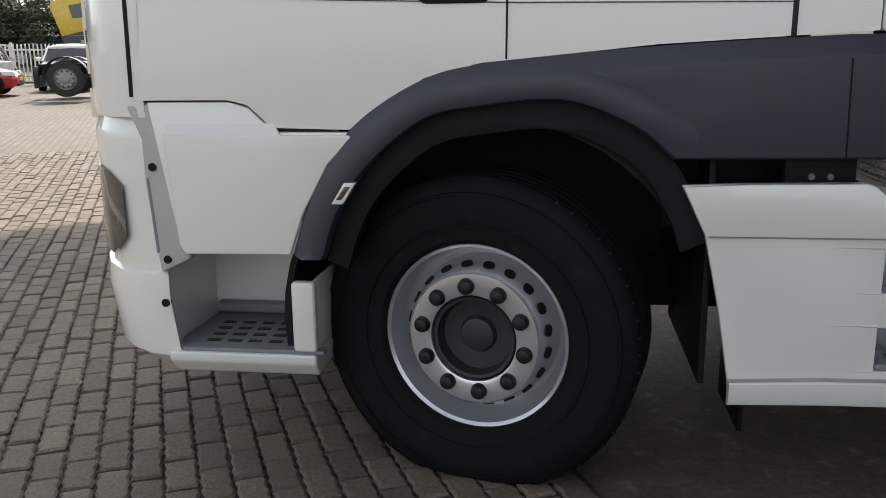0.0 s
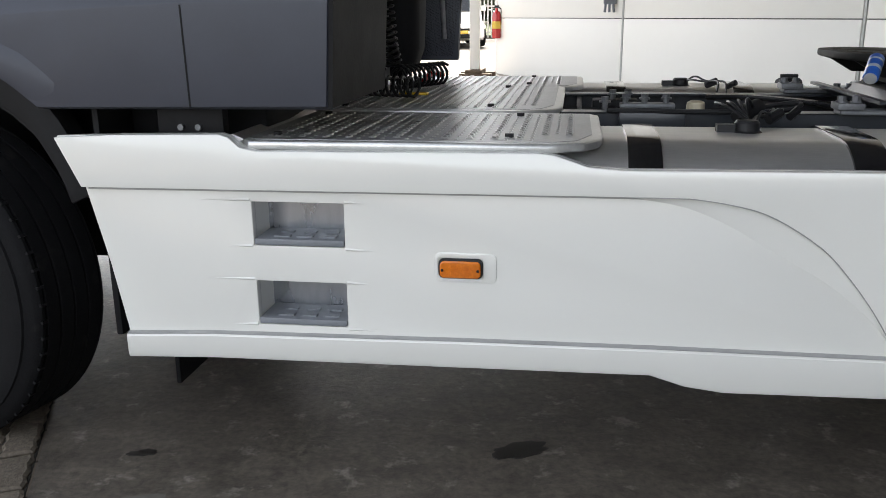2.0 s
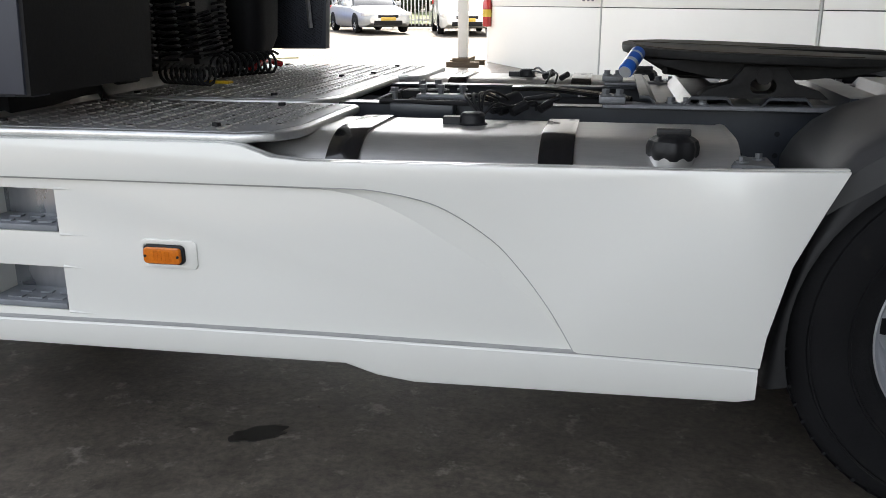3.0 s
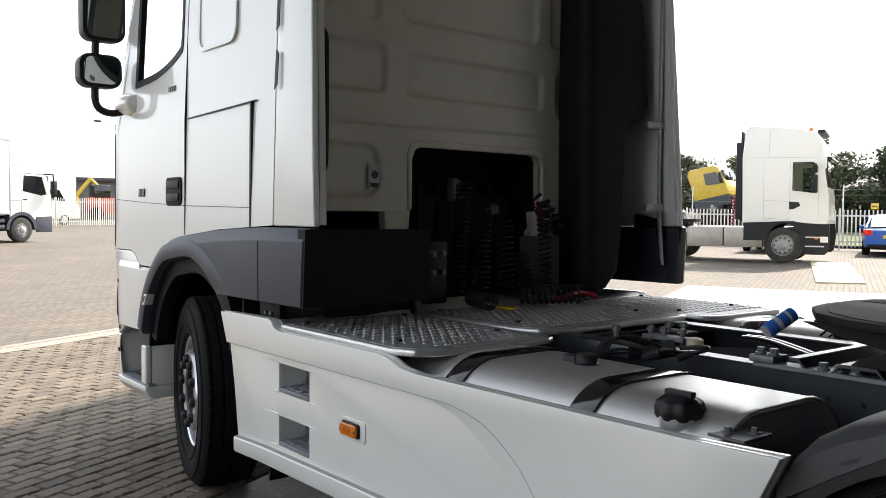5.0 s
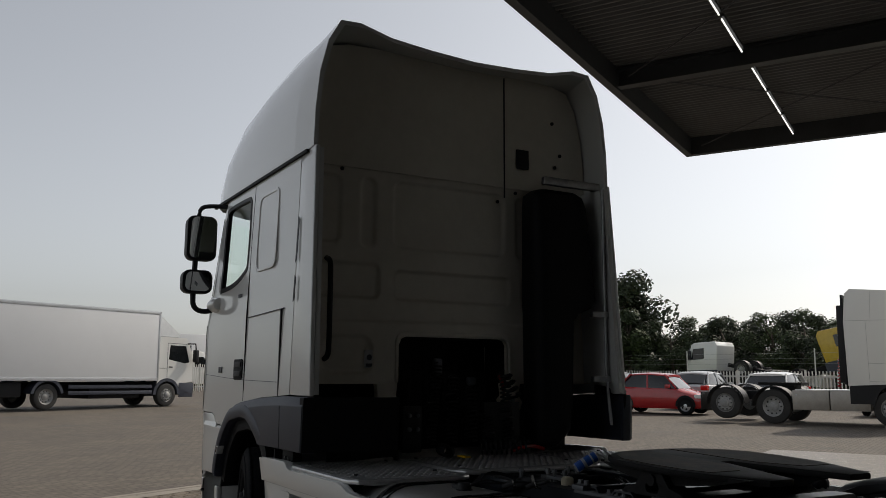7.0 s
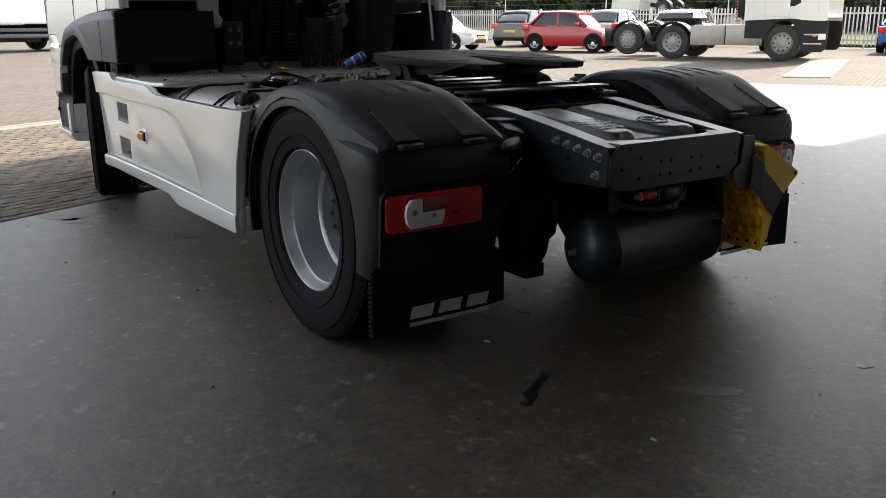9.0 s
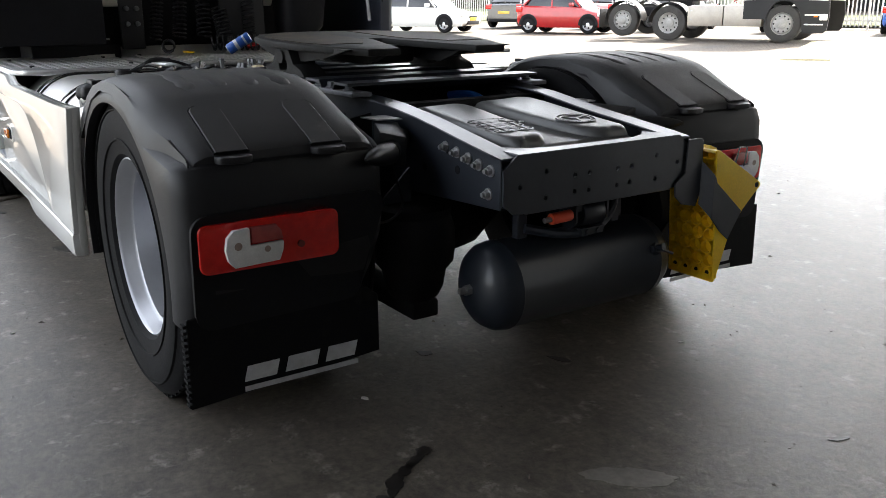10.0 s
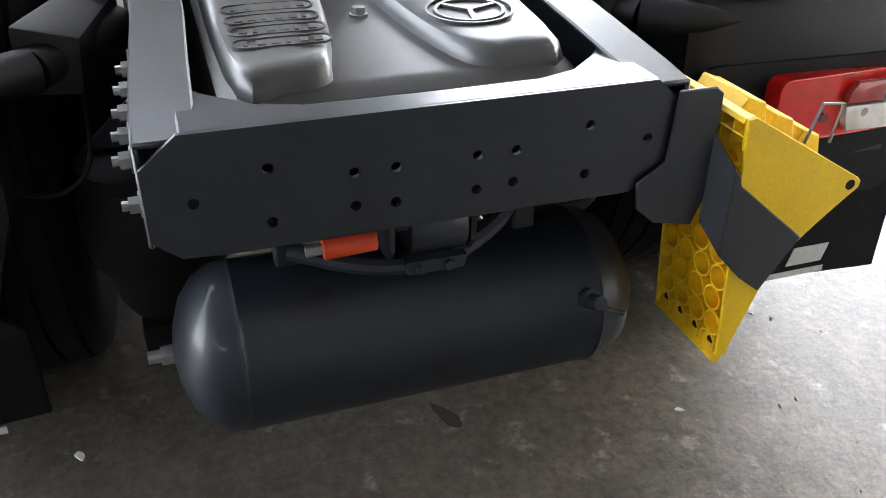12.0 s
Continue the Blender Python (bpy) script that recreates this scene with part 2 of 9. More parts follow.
def part(name, bm, material, parent=None, label="", kind="", sharp=0.6):
    """Links a bmesh as one mesh object under a thing or under a part. Places are in the thing's own coordinates."""
    finish(bm, sharp)
    me = bpy.data.meshes.new(name)
    lo = Vector([min(v.co[i] for v in bm.verts) for i in range(3)])
    hi = Vector([max(v.co[i] for v in bm.verts) for i in range(3)])
    c = Vector(((lo.x + hi.x) / 2, (lo.y + hi.y) / 2, lo.z))
    bmesh.ops.translate(bm, verts=bm.verts, vec=-c)
    bm.to_mesh(me)
    bm.free()
    for m in (material if isinstance(material, (list, tuple)) else [material]):
        me.materials.append(m)
    ob = new(name, me)
    org = Vector((0, 0, 0))
    p = parent
    while p is not None:
        org += p.location
        p = p.parent
    ob.parent = parent
    ob.location = c - org
    return tagged(ob, label=label, kind=kind)


def thing(name, at, label, category, group="", kind=""):
    ob = new(name)
    ob.empty_display_size = 0.3
    ob.location = at
    return tagged(ob, label, category, group, kind)


def B():
    return bmesh.new()


def box(bm, x0, x1, y0, y1, z0, z1, mi=0):
    vs = [bm.verts.new((x, y, z)) for x in (x0, x1) for y in (y0, y1) for z in (z0, z1)]
    for q in ((0, 1, 3, 2), (4, 6, 7, 5), (0, 4, 5, 1), (2, 3, 7, 6), (0, 2, 6, 4), (1, 5, 7, 3)):
        f = bm.faces.new([vs[i] for i in q])
        f.material_index = mi
    return vs


def bevel(bm, w, seg=2, ang=0.5):
    bmesh.ops.recalc_face_normals(bm, faces=bm.faces)
    es = [e for e in bm.edges if len(e.link_faces) == 2 and e.calc_face_angle(0) > ang]
    bmesh.ops.bevel(bm, geom=es, offset=w, segments=seg, profile=0.6, affect='EDGES', clamp_overlap=True)
    return bm


def bbox(x0, x1, y0, y1, z0, z1, w=0.005, seg=2):
    bm = B()
    box(bm, x0, x1, y0, y1, z0, z1)
    return bevel(bm, w, seg)


AX = {'x': lambda a, u, v: (a, u, v), 'y': lambda a, u, v: (u, a, v), 'z': lambda a, u, v: (u, v, a)}


def prism(bm, pts, axis, a0, a1, holes=(), mi=0):
    """A plate: the outline pts (and holes) in the plane across axis, from a0 to a1. For x the outline is (y, z), for y (x, z), for z (x, y)."""
    to = AX[axis]
    t = bmesh.new()
    edges = []
    for loop in (pts, *holes):
        vs = [t.verts.new(to(a0, u, v)) for u, v in loop]
        edges += [t.edges.new((vs[i], vs[(i + 1) % len(vs)])) for i in range(len(vs))]
    bmesh.ops.triangle_fill(t, use_beauty=True, use_dissolve=True, edges=edges)
    bmesh.ops.dissolve_limit(t, angle_limit=0.01, verts=t.verts, edges=t.edges)
    r = bmesh.ops.extrude_face_region(t, geom=t.faces[:])
    d = Vector(to(a1 - a0, 0, 0))
    bmesh.ops.translate(t, verts=[g for g in r["geom"] if isinstance(g, bmesh.types.BMVert)], vec=d)
    bmesh.ops.recalc_face_normals(t, faces=t.faces)
    merge(bm, t, mi)
    return bm


def merge(bm, t, mi=None, m=None):
    me = bpy.data.meshes.new("tmp")
    n = len(bm.faces)
    if m is not None:
        t.transform(m)
    t.to_mesh(me)
    t.free()
    bm.from_mesh(me)
    bpy.data.meshes.remove(me)
    if mi is not None:
        bm.faces.ensure_lookup_table()
        for f in bm.faces[n:]:
            f.material_index = mi


def lathe(bm, prof, c=(0, 0, 0), axis='y', seg=32, mi=0):
    """Turns the profile (radius, height along axis) round an axis through c."""
    rings = []
    for r, h in prof:
        ring = []
        if r < 1e-5:
            p = {'x': (h, 0, 0), 'y': (0, h, 0), 'z': (0, 0, h)}[axis]
            ring = [bm.verts.new(Vector(p) + Vector(c))]
        else:
            for i in range(seg):
                a = 2 * math.pi * i / seg
                u, v = r * math.cos(a), r * math.sin(a)
                p = {'x': (h, u, v), 'y': (u, h, v), 'z': (u, v, h)}[axis]
                ring.append(bm.verts.new(Vector(p) + Vector(c)))
        rings.append(ring)
    for A, C in zip(rings, rings[1:]):
        for i in range(seg):
            j = (i + 1) % seg
            if len(A) == 1 and len(C) == 1:
                continue
            if len(A) == 1:
                f = bm.faces.new((A[0], C[i], C[j]))
            elif len(C) == 1:
                f = bm.faces.new((A[i], C[0], A[j]))
            else:
                f = bm.faces.new((A[i], C[i], C[j], A[j]))
            f.material_index = mi
    return bm


def rod(bm, p, q, r, seg=10, mi=0, r2=None):
    """A closed round bar from p to q."""
    p, q = Vector(p), Vector(q)
    d = q - p
    t = bmesh.new()
    bmesh.ops.create_cone(t, cap_ends=True, segments=seg, radius1=r, radius2=r if r2 is None else r2, depth=d.length)
    m = Matrix.Translation((p + q) / 2) @ d.to_track_quat('Z', 'Y').to_matrix().to_4x4()
    merge(bm, t, mi, m)
    return bm


def tube(bm, pts, r, seg=8, mi=0, smooth=0):
    """A round tube along pts."""
    P = [Vector(p) for p in pts]
    for _ in range(smooth):
        Q = [P[0]]
        for a, b in zip(P, P[1:]):
            Q += [a * 0.75 + b * 0.25, a * 0.25 + b * 0.75]
        P = Q + [P[-1]]
    rings = []
    up = Vector((0.13, 0.21, 0.97))
    for i, p in enumerate(P):
        d = (P[min(i + 1, len(P) - 1)] - P[max(i - 1, 0)]).normalized()
        a = d.cross(up)
        if a.length < 0.05:
            a = d.cross(Vector((1, 0, 0)))
        a.normalize()
        b = d.cross(a)
        rings.append([bm.verts.new(p + (a * math.cos(k) + b * math.sin(k)) * r) for k in [2 * math.pi * j / seg for j in range(seg)]])
    for A, C in zip(rings, rings[1:]):
        for i in range(seg):
            j = (i + 1) % seg
            bm.faces.new((A[i], C[i], C[j], A[j])).material_index = mi
    for ring in (rings[0], rings[-1]):
        bm.faces.new(ring).material_index = mi
    return bm


def loft(bm, loops, cap=True, closed=True, mi=0):
    """Skins rings of equal length."""
    R = [[bm.verts.new(p) for p in l] for l in loops]
    n = len(R[0])
    for A, C in zip(R, R[1:]):
        for i in range(n if closed else n - 1):
            j = (i + 1) % n
            bm.faces.new((A[i], C[i], C[j], A[j])).material_index = mi
    if cap:
        for r in (R[0], R[-1]):
            bm.faces.new(r).material_index = mi
    return bm


def rrect(u0, u1, v0, v1, r, n=4):
    """A rectangle with rounded corners as a list of points."""
    out = []
    for cx, cy, a0 in ((u1 - r, v1 - r, 0), (u0 + r, v1 - r, 90), (u0 + r, v0 + r, 180), (u1 - r, v0 + r, 270)):
        for i in range(n + 1):
            a = radians(a0 + 90 * i / n)
            out.append((cx + r * math.cos(a), cy + r * math.sin(a)))
    return out


def arc(cx, cy, r, a0, a1, n=12):
    return [(cx + r * math.cos(radians(a0 + (a1 - a0) * i / n)), cy + r * math.sin(radians(a0 + (a1 - a0) * i / n))) for i in range(n + 1)]


def curve(pts, n=6):
    """A smooth line through pts (Catmull-Rom)."""
    P = [Vector((*p, 0)) if len(p) == 2 else Vector(p) for p in pts]
    out = []
    for i in range(len(P) - 1):
        a, b, c, d = P[max(i - 1, 0)], P[i], P[i + 1], P[min(i + 2, len(P) - 1)]
        for k in range(n):
            t = k / n
            out.append(0.5 * ((2 * b) + (c - a) * t + (2 * a - 5 * b + 4 * c - d) * t * t + (3 * b - a - 3 * c + d) * t ** 3))
    out.append(P[-1])
    return [tuple(p[:len(pts[0])]) for p in out]


def bolt(bm, p, d, r=0.012, h=0.012, mi=0):
    """A hexagonal bolt head at p that stands out along d."""
    p, d = Vector(p), Vector(d).normalized()
    rod(bm, p, p + d * h * 0.3, r * 1.35, 12, mi)
    rod(bm, p + d * h * 0.3, p + d * h, r, 6, mi)
    return bm


def ground_z(x, y):
    """The yard falls gently towards the slab, to drain."""
    return 0.011 * min(60.0, max(0.0, math.hypot(x - 3, y + 1) - 8))


PX = Vector((math.cos(radians(26)), math.sin(radians(26)), 0))   # along the building
PD = Vector((-PX.y, PX.x, 0))                                     # away from it

# ---- ground, slab, canopy, building ----
def ground_sheet():
    bm = B()
    rad = [0, 4, 8, 12, 16, 20, 25, 30, 36, 44, 54, 68, 100, 200, 500, 1500, 4000]
    rings = []
    for r in rad:
        ring = []
        for i in range(64):
            a = 2 * math.pi * i / 64
            x, y = 3 + r * math.cos(a), -1 + r * math.sin(a)
            ring.append(bm.verts.new((x, y, ground_z(x, y) - 0.012)))
            if r == 0:
                break
        rings.append(ring)
    for A, C in zip(rings, rings[1:]):
        for i in range(64):
            j = (i + 1) % 64
            bm.faces.new((A[0], C[i], C[j]) if len(A) == 1 else (A[i], C[i], C[j], A[j]))
    return tagged(part("ground", bm, PAVEG), "weathered grey brown block paving of a truck yard", "ground", kind="structure")


def paving_material():
    """Block paving for the stretches too far off for single blocks: courses with joints across PD."""
    m = mat("paving_far", (0.170, 0.143, 0.112), (0.115, 0.098, 0.079), 0.35, 0.78, 0.95, bump=0.3, bscale=60, fine=0.18,
            spots=((0.10, 0.094, 0.088), 0.5, 0.6, 0.15))
    nt = m.node_tree
    b = nt.nodes["Principled BSDF"]
    geo = [n for n in nt.nodes if n.type == 'NEW_GEOMETRY'][0]
    mp = nt.nodes.new("ShaderNodeMapping")
    mp.inputs["Rotation"].default_value = (0, 0, radians(-26 + 90))
    nt.links.new(geo.outputs["Position"], mp.inputs["Vector"])
    br = nt.nodes.new("ShaderNodeTexBrick")
    br.inputs["Scale"].default_value = 1.0
    br.inputs["Brick Width"].default_value = 0.21
    br.inputs["Row Height"].default_value = 0.105
    br.inputs["Mortar Size"].default_value = 0.007
    br.inputs["Color1"].default_value = (1, 1, 1, 1)
    br.inputs["Color2"].default_value = (0.72, 0.72, 0.72, 1)
    br.inputs["Mortar"].default_value = (0.3, 0.28, 0.26, 1)
    nt.links.new(mp.outputs[0], br.inputs["Vector"])
    mx = nt.nodes.new("ShaderNodeMix")
    mx.data_type, mx.blend_type = 'RGBA', 'MULTIPLY'
    mx.inputs[0].default_value = 1.0
    src = b.inputs["Base Color"].links[0].from_socket
    nt.links.new(src, mx.inputs[6])
    nt.links.new(br.outputs["Color"], mx.inputs[7])
    nt.links.new(mx.outputs[2], b.inputs["Base Color"])
    return m


PAVEG = paving_material()
ground_sheet()


def sheet(name, corners, z, material, label, thick=0.01, cut=1.0):
    """A slab laid on the ground, that follows its fall. corners: four (a, b) along PX and PD from SLAB0."""
    (a0, b0), (a1, b1) = corners
    na, nb = max(1, int((a1 - a0) / cut)), max(1, int((b1 - b0) / cut))
    bm = B()
    V = {}
    for i in range(na + 1):
        for j in range(nb + 1):
            p = SLAB0 + PX * (a0 + (a1 - a0) * i / na) + PD * (b0 + (b1 - b0) * j / nb)
            V[i, j] = bm.verts.new((p.x, p.y, ground_z(p.x, p.y) + z))
    for i in range(na):
        for j in range(nb):
            bm.faces.new((V[i, j], V[i + 1, j], V[i + 1, j + 1], V[i, j + 1]))
    r = bmesh.ops.extrude_face_region(bm, geom=bm.faces[:])
    bmesh.ops.translate(bm, verts=[g for g in r["geom"] if isinstance(g, bmesh.types.BMVert)], vec=(0, 0, -thick - 0.02))
    return tagged(part(name, bm, material), label, name.replace("_", " "), kind="structure")


# the slab's corner edge runs under the truck just behind its front axle
SLAB0 = Vector((0.5, -1.45, 0))
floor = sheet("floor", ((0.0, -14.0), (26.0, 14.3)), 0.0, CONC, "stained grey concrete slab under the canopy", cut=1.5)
gut = sheet("gutter", ((-5.16, -12.0), (-4.78, 8.0)), -0.009, JOINT, "pale concrete drainage channel in the paving", cut=2.0)
for a0, a1 in ((-5.155, -5.045), (-5.035, -4.905), (-4.895, -4.785)):
    for k in range(20):
        b0 = -12.0 + k
        bm = B()
        top = []
        for a, b in ((a0, b0 + 0.004), (a1, b0 + 0.004), (a1, b0 + 0.996), (a0, b0 + 0.996)):
            p = SLAB0 + PX * a + PD * b
            top.append((p.x, p.y, ground_z(p.x, p.y) + (-0.003 if a0 < -5.1 or a0 > -4.9 else -0.006)))
        loft(bm, [[(x, y, z - 0.02) for x, y, z in top], top])
        part("channel_stone", bm, GUTTER, gut)


def canopy():
    """Open steel canopy over the slab: trapezoid sheets on beams, with strip lamps and braces."""
    PX = Vector((math.cos(radians(30)), math.sin(radians(30)), 0))     # the roof stands a little askew to the slab
    PD = Vector((-PX.y, PX.x, 0))
    c = Vector((-4.89, 8.56, 0))
    zb = 5.6
    W, D = 24.0, 22.0
    bm = B()
    n = 180
    rows = []
    for i in range(n):
        for k, dz in ((0, 0.0), (0.25, 0.045), (0.5, 0.045), (0.75, 0.0)):
            rows.append(((i + k) * D / n, dz))
    A = [bm.verts.new(c + PX * 0.0 - PD * s + Vector((0, 0, zb + 0.30 + dz))) for s, dz in rows]
    C = [bm.verts.new(c + PX * W - PD * s + Vector((0, 0, zb + 0.30 + dz))) for s, dz in rows]
    for i in range(len(rows) - 1):
        bm.faces.new((A[i], C[i], C[i + 1], A[i + 1]))
    A2 = [bm.verts.new(v.co + Vector((0, 0, 0.09))) for v in (A[0], C[0], C[-1], A[-1])]
    bm.faces.new(A2)
    tagged(part("ceiling", bm, ROOFU), "grey corrugated steel underside of the canopy roof", "canopy roof", kind="structure")

    def bar(bm, p, q, w, z0, z1):
        p, q = Vector(p), Vector(q)
        d = (q - p).normalized()
        s = Vector((-d.y, d.x, 0)) * w / 2
        vs = [bm.verts.new(a + k * s + Vector((0, 0, z))) for a in (p, q) for k in (-1, 1) for z in (z0, z1)]
        for f in ((0, 1, 3, 2), (4, 6, 7, 5), (0, 4, 5, 1), (2, 3, 7, 6), (0, 2, 6, 4), (1, 5, 7, 3)):
            bm.faces.new([vs[i] for i in f])
    th = thing("canopy_frame", (c.x, c.y, zb), "dark steel edge trim and beams carrying the canopy roof", "canopy frame", kind="structure")
    bm = B()
    bar(bm, c - PX * 0.06 - PD * D, c + PD * 0.06 - PX * 0.06, 0.12, zb - 0.02, zb + 0.5)
    part("edge_trim", bm, BEAM, th)
    bm = B()
    bar(bm, c, c + PX * W, 0.12, zb - 0.02, zb + 0.5)
    part("edge_trim", bm, BEAM, th)
    for s in (4.2, 8.6, 13.0, 17.4):
        bm = B()
        bar(bm, c + PX * 0.02 - PD * s, c + PX * W - PD * s, 0.16, zb + 0.24, zb + 0.262)
        bar(bm, c + PX * 0.02 - PD * s, c + PX * W - PD * s, 0.012, zb + 0.02, zb + 0.24)
        bar(bm, c + PX * 0.02 - PD * s, c + PX * W - PD * s, 0.16, zb, zb + 0.02)
        part("beam", bm, BEAM, th, "steel roof beam")
    for s in (0.1, 4.3, 8.7, 13.1):
        for a, b in (((0.2, s), (4.4, s + 4.1)), ((4.4, s), (0.2, s + 4.1)), ((4.6, s), (9.4, s + 4.1)), ((9.4, s), (4.6, s + 4.1))):
            bm = B()
            p = c + PX * a[0] - PD * a[1] + Vector((0, 0, zb + 0.12))
            q = c + PX * b[0] - PD * b[1] + Vector((0, 0, zb + 0.12))
            rod(bm, p, q, 0.012, 8)
            part("brace", bm, BEAM, th, "thin round cross brace")
    for s in (0.9, 2.2, 3.5, 5.2, 6.5, 7.8):
        lamp = thing("strip_lamp", c + PX * 1.8 - PD * s + Vector((0, 0, zb + 0.05)), "bare white fluorescent strip lamp under the canopy", "strip lamp", "strip lamps in a row")
        p = c + PX * 1.8 - PD * (s - 0.58) + Vector((0, 0, zb + 0.06))
        q = c + PX * 1.8 - PD * (s + 0.58) + Vector((0, 0, zb + 0.06))
        bm = B()
        rod(bm, p, q, 0.011, 8)
        part("tube", bm, LAMPM, lamp)
        bm = B()
        bar(bm, p, q, 0.06, 0.03, 0.07)
        part("housing", bm, BEAM, lamp)


LAMPM = bpy.data.materials.new("lamp_tube")
LAMPM.use_nodes = True
LAMPM.node_tree.nodes["Principled BSDF"].inputs["Emission Color"].default_value = (1, 0.98, 0.94, 1)
LAMPM.node_tree.nodes["Principled BSDF"].inputs["Emission Strength"].default_value = 1.6
canopy()


WALL0 = Vector((0.42, 14.45, 0))                                   # the hall's outer corner
WA = Vector((math.cos(radians(-60)), math.sin(radians(-60)), 0))   # along its long wall, under the canopy
WB = Vector((-WA.y, WA.x, 0))                                      # into the hall


def block(bm, at, a0, a1, b0, b1, z0, z1):
    vs = [bm.verts.new(at(a, b, z)) for a in (a0, a1) for b in (b0, b1) for z in (z0, z1)]
    for f in ((0, 1, 3, 2), (4, 6, 7, 5), (0, 4, 5, 1), (2, 3, 7, 6), (0, 2, 6, 4), (1, 5, 7, 3)):
        bm.faces.new([vs[i] for i in f])
    return bm


def building():
    """The hall whose panel wall closes the slab at its far side."""
    H, W, T = 8.0, 13.8, 0.25
    def at(a, b, z):
        p = WALL0 + WA * a + WB * b
        return (p.x, p.y, z)
    wall = thing("wall_west", WALL0, "cream insulated panel wall of the hall", "wall", kind="structure")
    # panels stand a little proud of the dark backing, so that the joints show
    part("backing", block(B(), at, 0.02, W, 0.02, T, -0.1, H), BEAM, wall)
    xs = [0.0, 4.6, 9.2, W]
    zs = [0.03, 1.185, 2.34, 3.49, 4.64, 5.79, 6.9, H]
    for a0, a1 in zip(xs, xs[1:]):
        for z0, z1 in zip(zs, zs[1:]):
            bm = block(B(), at, a0 + 0.03, a1 - 0.03, -0.03, 0.015, z0 + 0.006, z1 - 0.006)
            bevel(bm, 0.004, 2)
            part("panel", bm, PANEL, wall)
    for a in xs[1:-1]:
        part("joint_strip", bevel_block(block(B(), at, a - 0.018, a + 0.018, -0.034, 0.018, 0.03, H)), PALEG, wall, "pale grey vertical joint strip")
    part("corner_trim", bevel_block(block(B(), at, -0.05, 0.028, -0.036, 0.3, 0.03, H)), PANEL, wall, "cream corner trim")
    # unseen dark run of wall, added to cut light bounced onto the truck's rear
    plain = block(B(), at, W + 0.03, W + 9.2, -0.03, T, -0.1, H)
    tagged(part("wall_east", plain, WALLD), "unseen dark wall added past the hall panels to absorb light", "wall", kind="structure")
    # the gable behind the corner, and an unseen wall added at the rear to block light
    gable = block(B(), at, -0.02, 0.22, T + 0.06, 14.0, -0.1, H)
    tagged(part("wall_north", gable, PANEL), "cream gable wall of the hall", "wall", kind="structure")
    back = B()
    def at2(a, b, z):
        p = SLAB0 + PX * a + PD * b
        return (p.x, p.y, z)
    block(back, at2, 1.0, 17.0, -11.0, -10.75, -0.1, 5.8)
    tagged(part("wall_south", back, WALLD), "unseen dark wall added at the canopy's rear to block light", "wall", kind="structure")


def bevel_block(bm):
    bevel(bm, 0.004, 1)
    return bm


building()

# ---- the tractor truck ----
truck = thing("tractor_truck", (1.7, 0, 0), "white two-axle tractor truck with high sleeper cab", "truck")
YS = 1.24      # half width over the cab sides


def lean(bm):
    """The cab's sides lean in a little above the belt line."""
    for v in bm.verts:
        if v.co.z > 1.9:
            k = 1 - 0.028 * (v.co.z - 1.9)
            v.co.y *= k
    return bm


def mirror_y(bm):
    for v in bm.verts:
        v.co.y = -v.co.y
    return bm


# door window, seen in the side's outline
WIN = curve([(-0.66, 2.14), (-0.3, 2.16), (0.0, 2.24), (0.05, 2.33), (0.05, 2.70), (0.02, 2.81), (-0.1, 2.83), (-0.56, 2.83), (-0.62, 2.78)], 3)
SIDE = [(-1.02, 1.2), (-0.72, 1.2), (-0.66, 1.185), (-0.59, 1.12), (-0.36, 1.115), (-0.3, 1.165), (-0.14, 1.26), (0.02, 1.3),
        (0.5, 1.345), (0.985, 1.37), (1.06, 1.374), (1.06, 2.9), (-0.62, 2.9), (-0.66, 2.84), (-0.80, 2.5), (-0.90, 2.16), (-1.0, 1.9)]


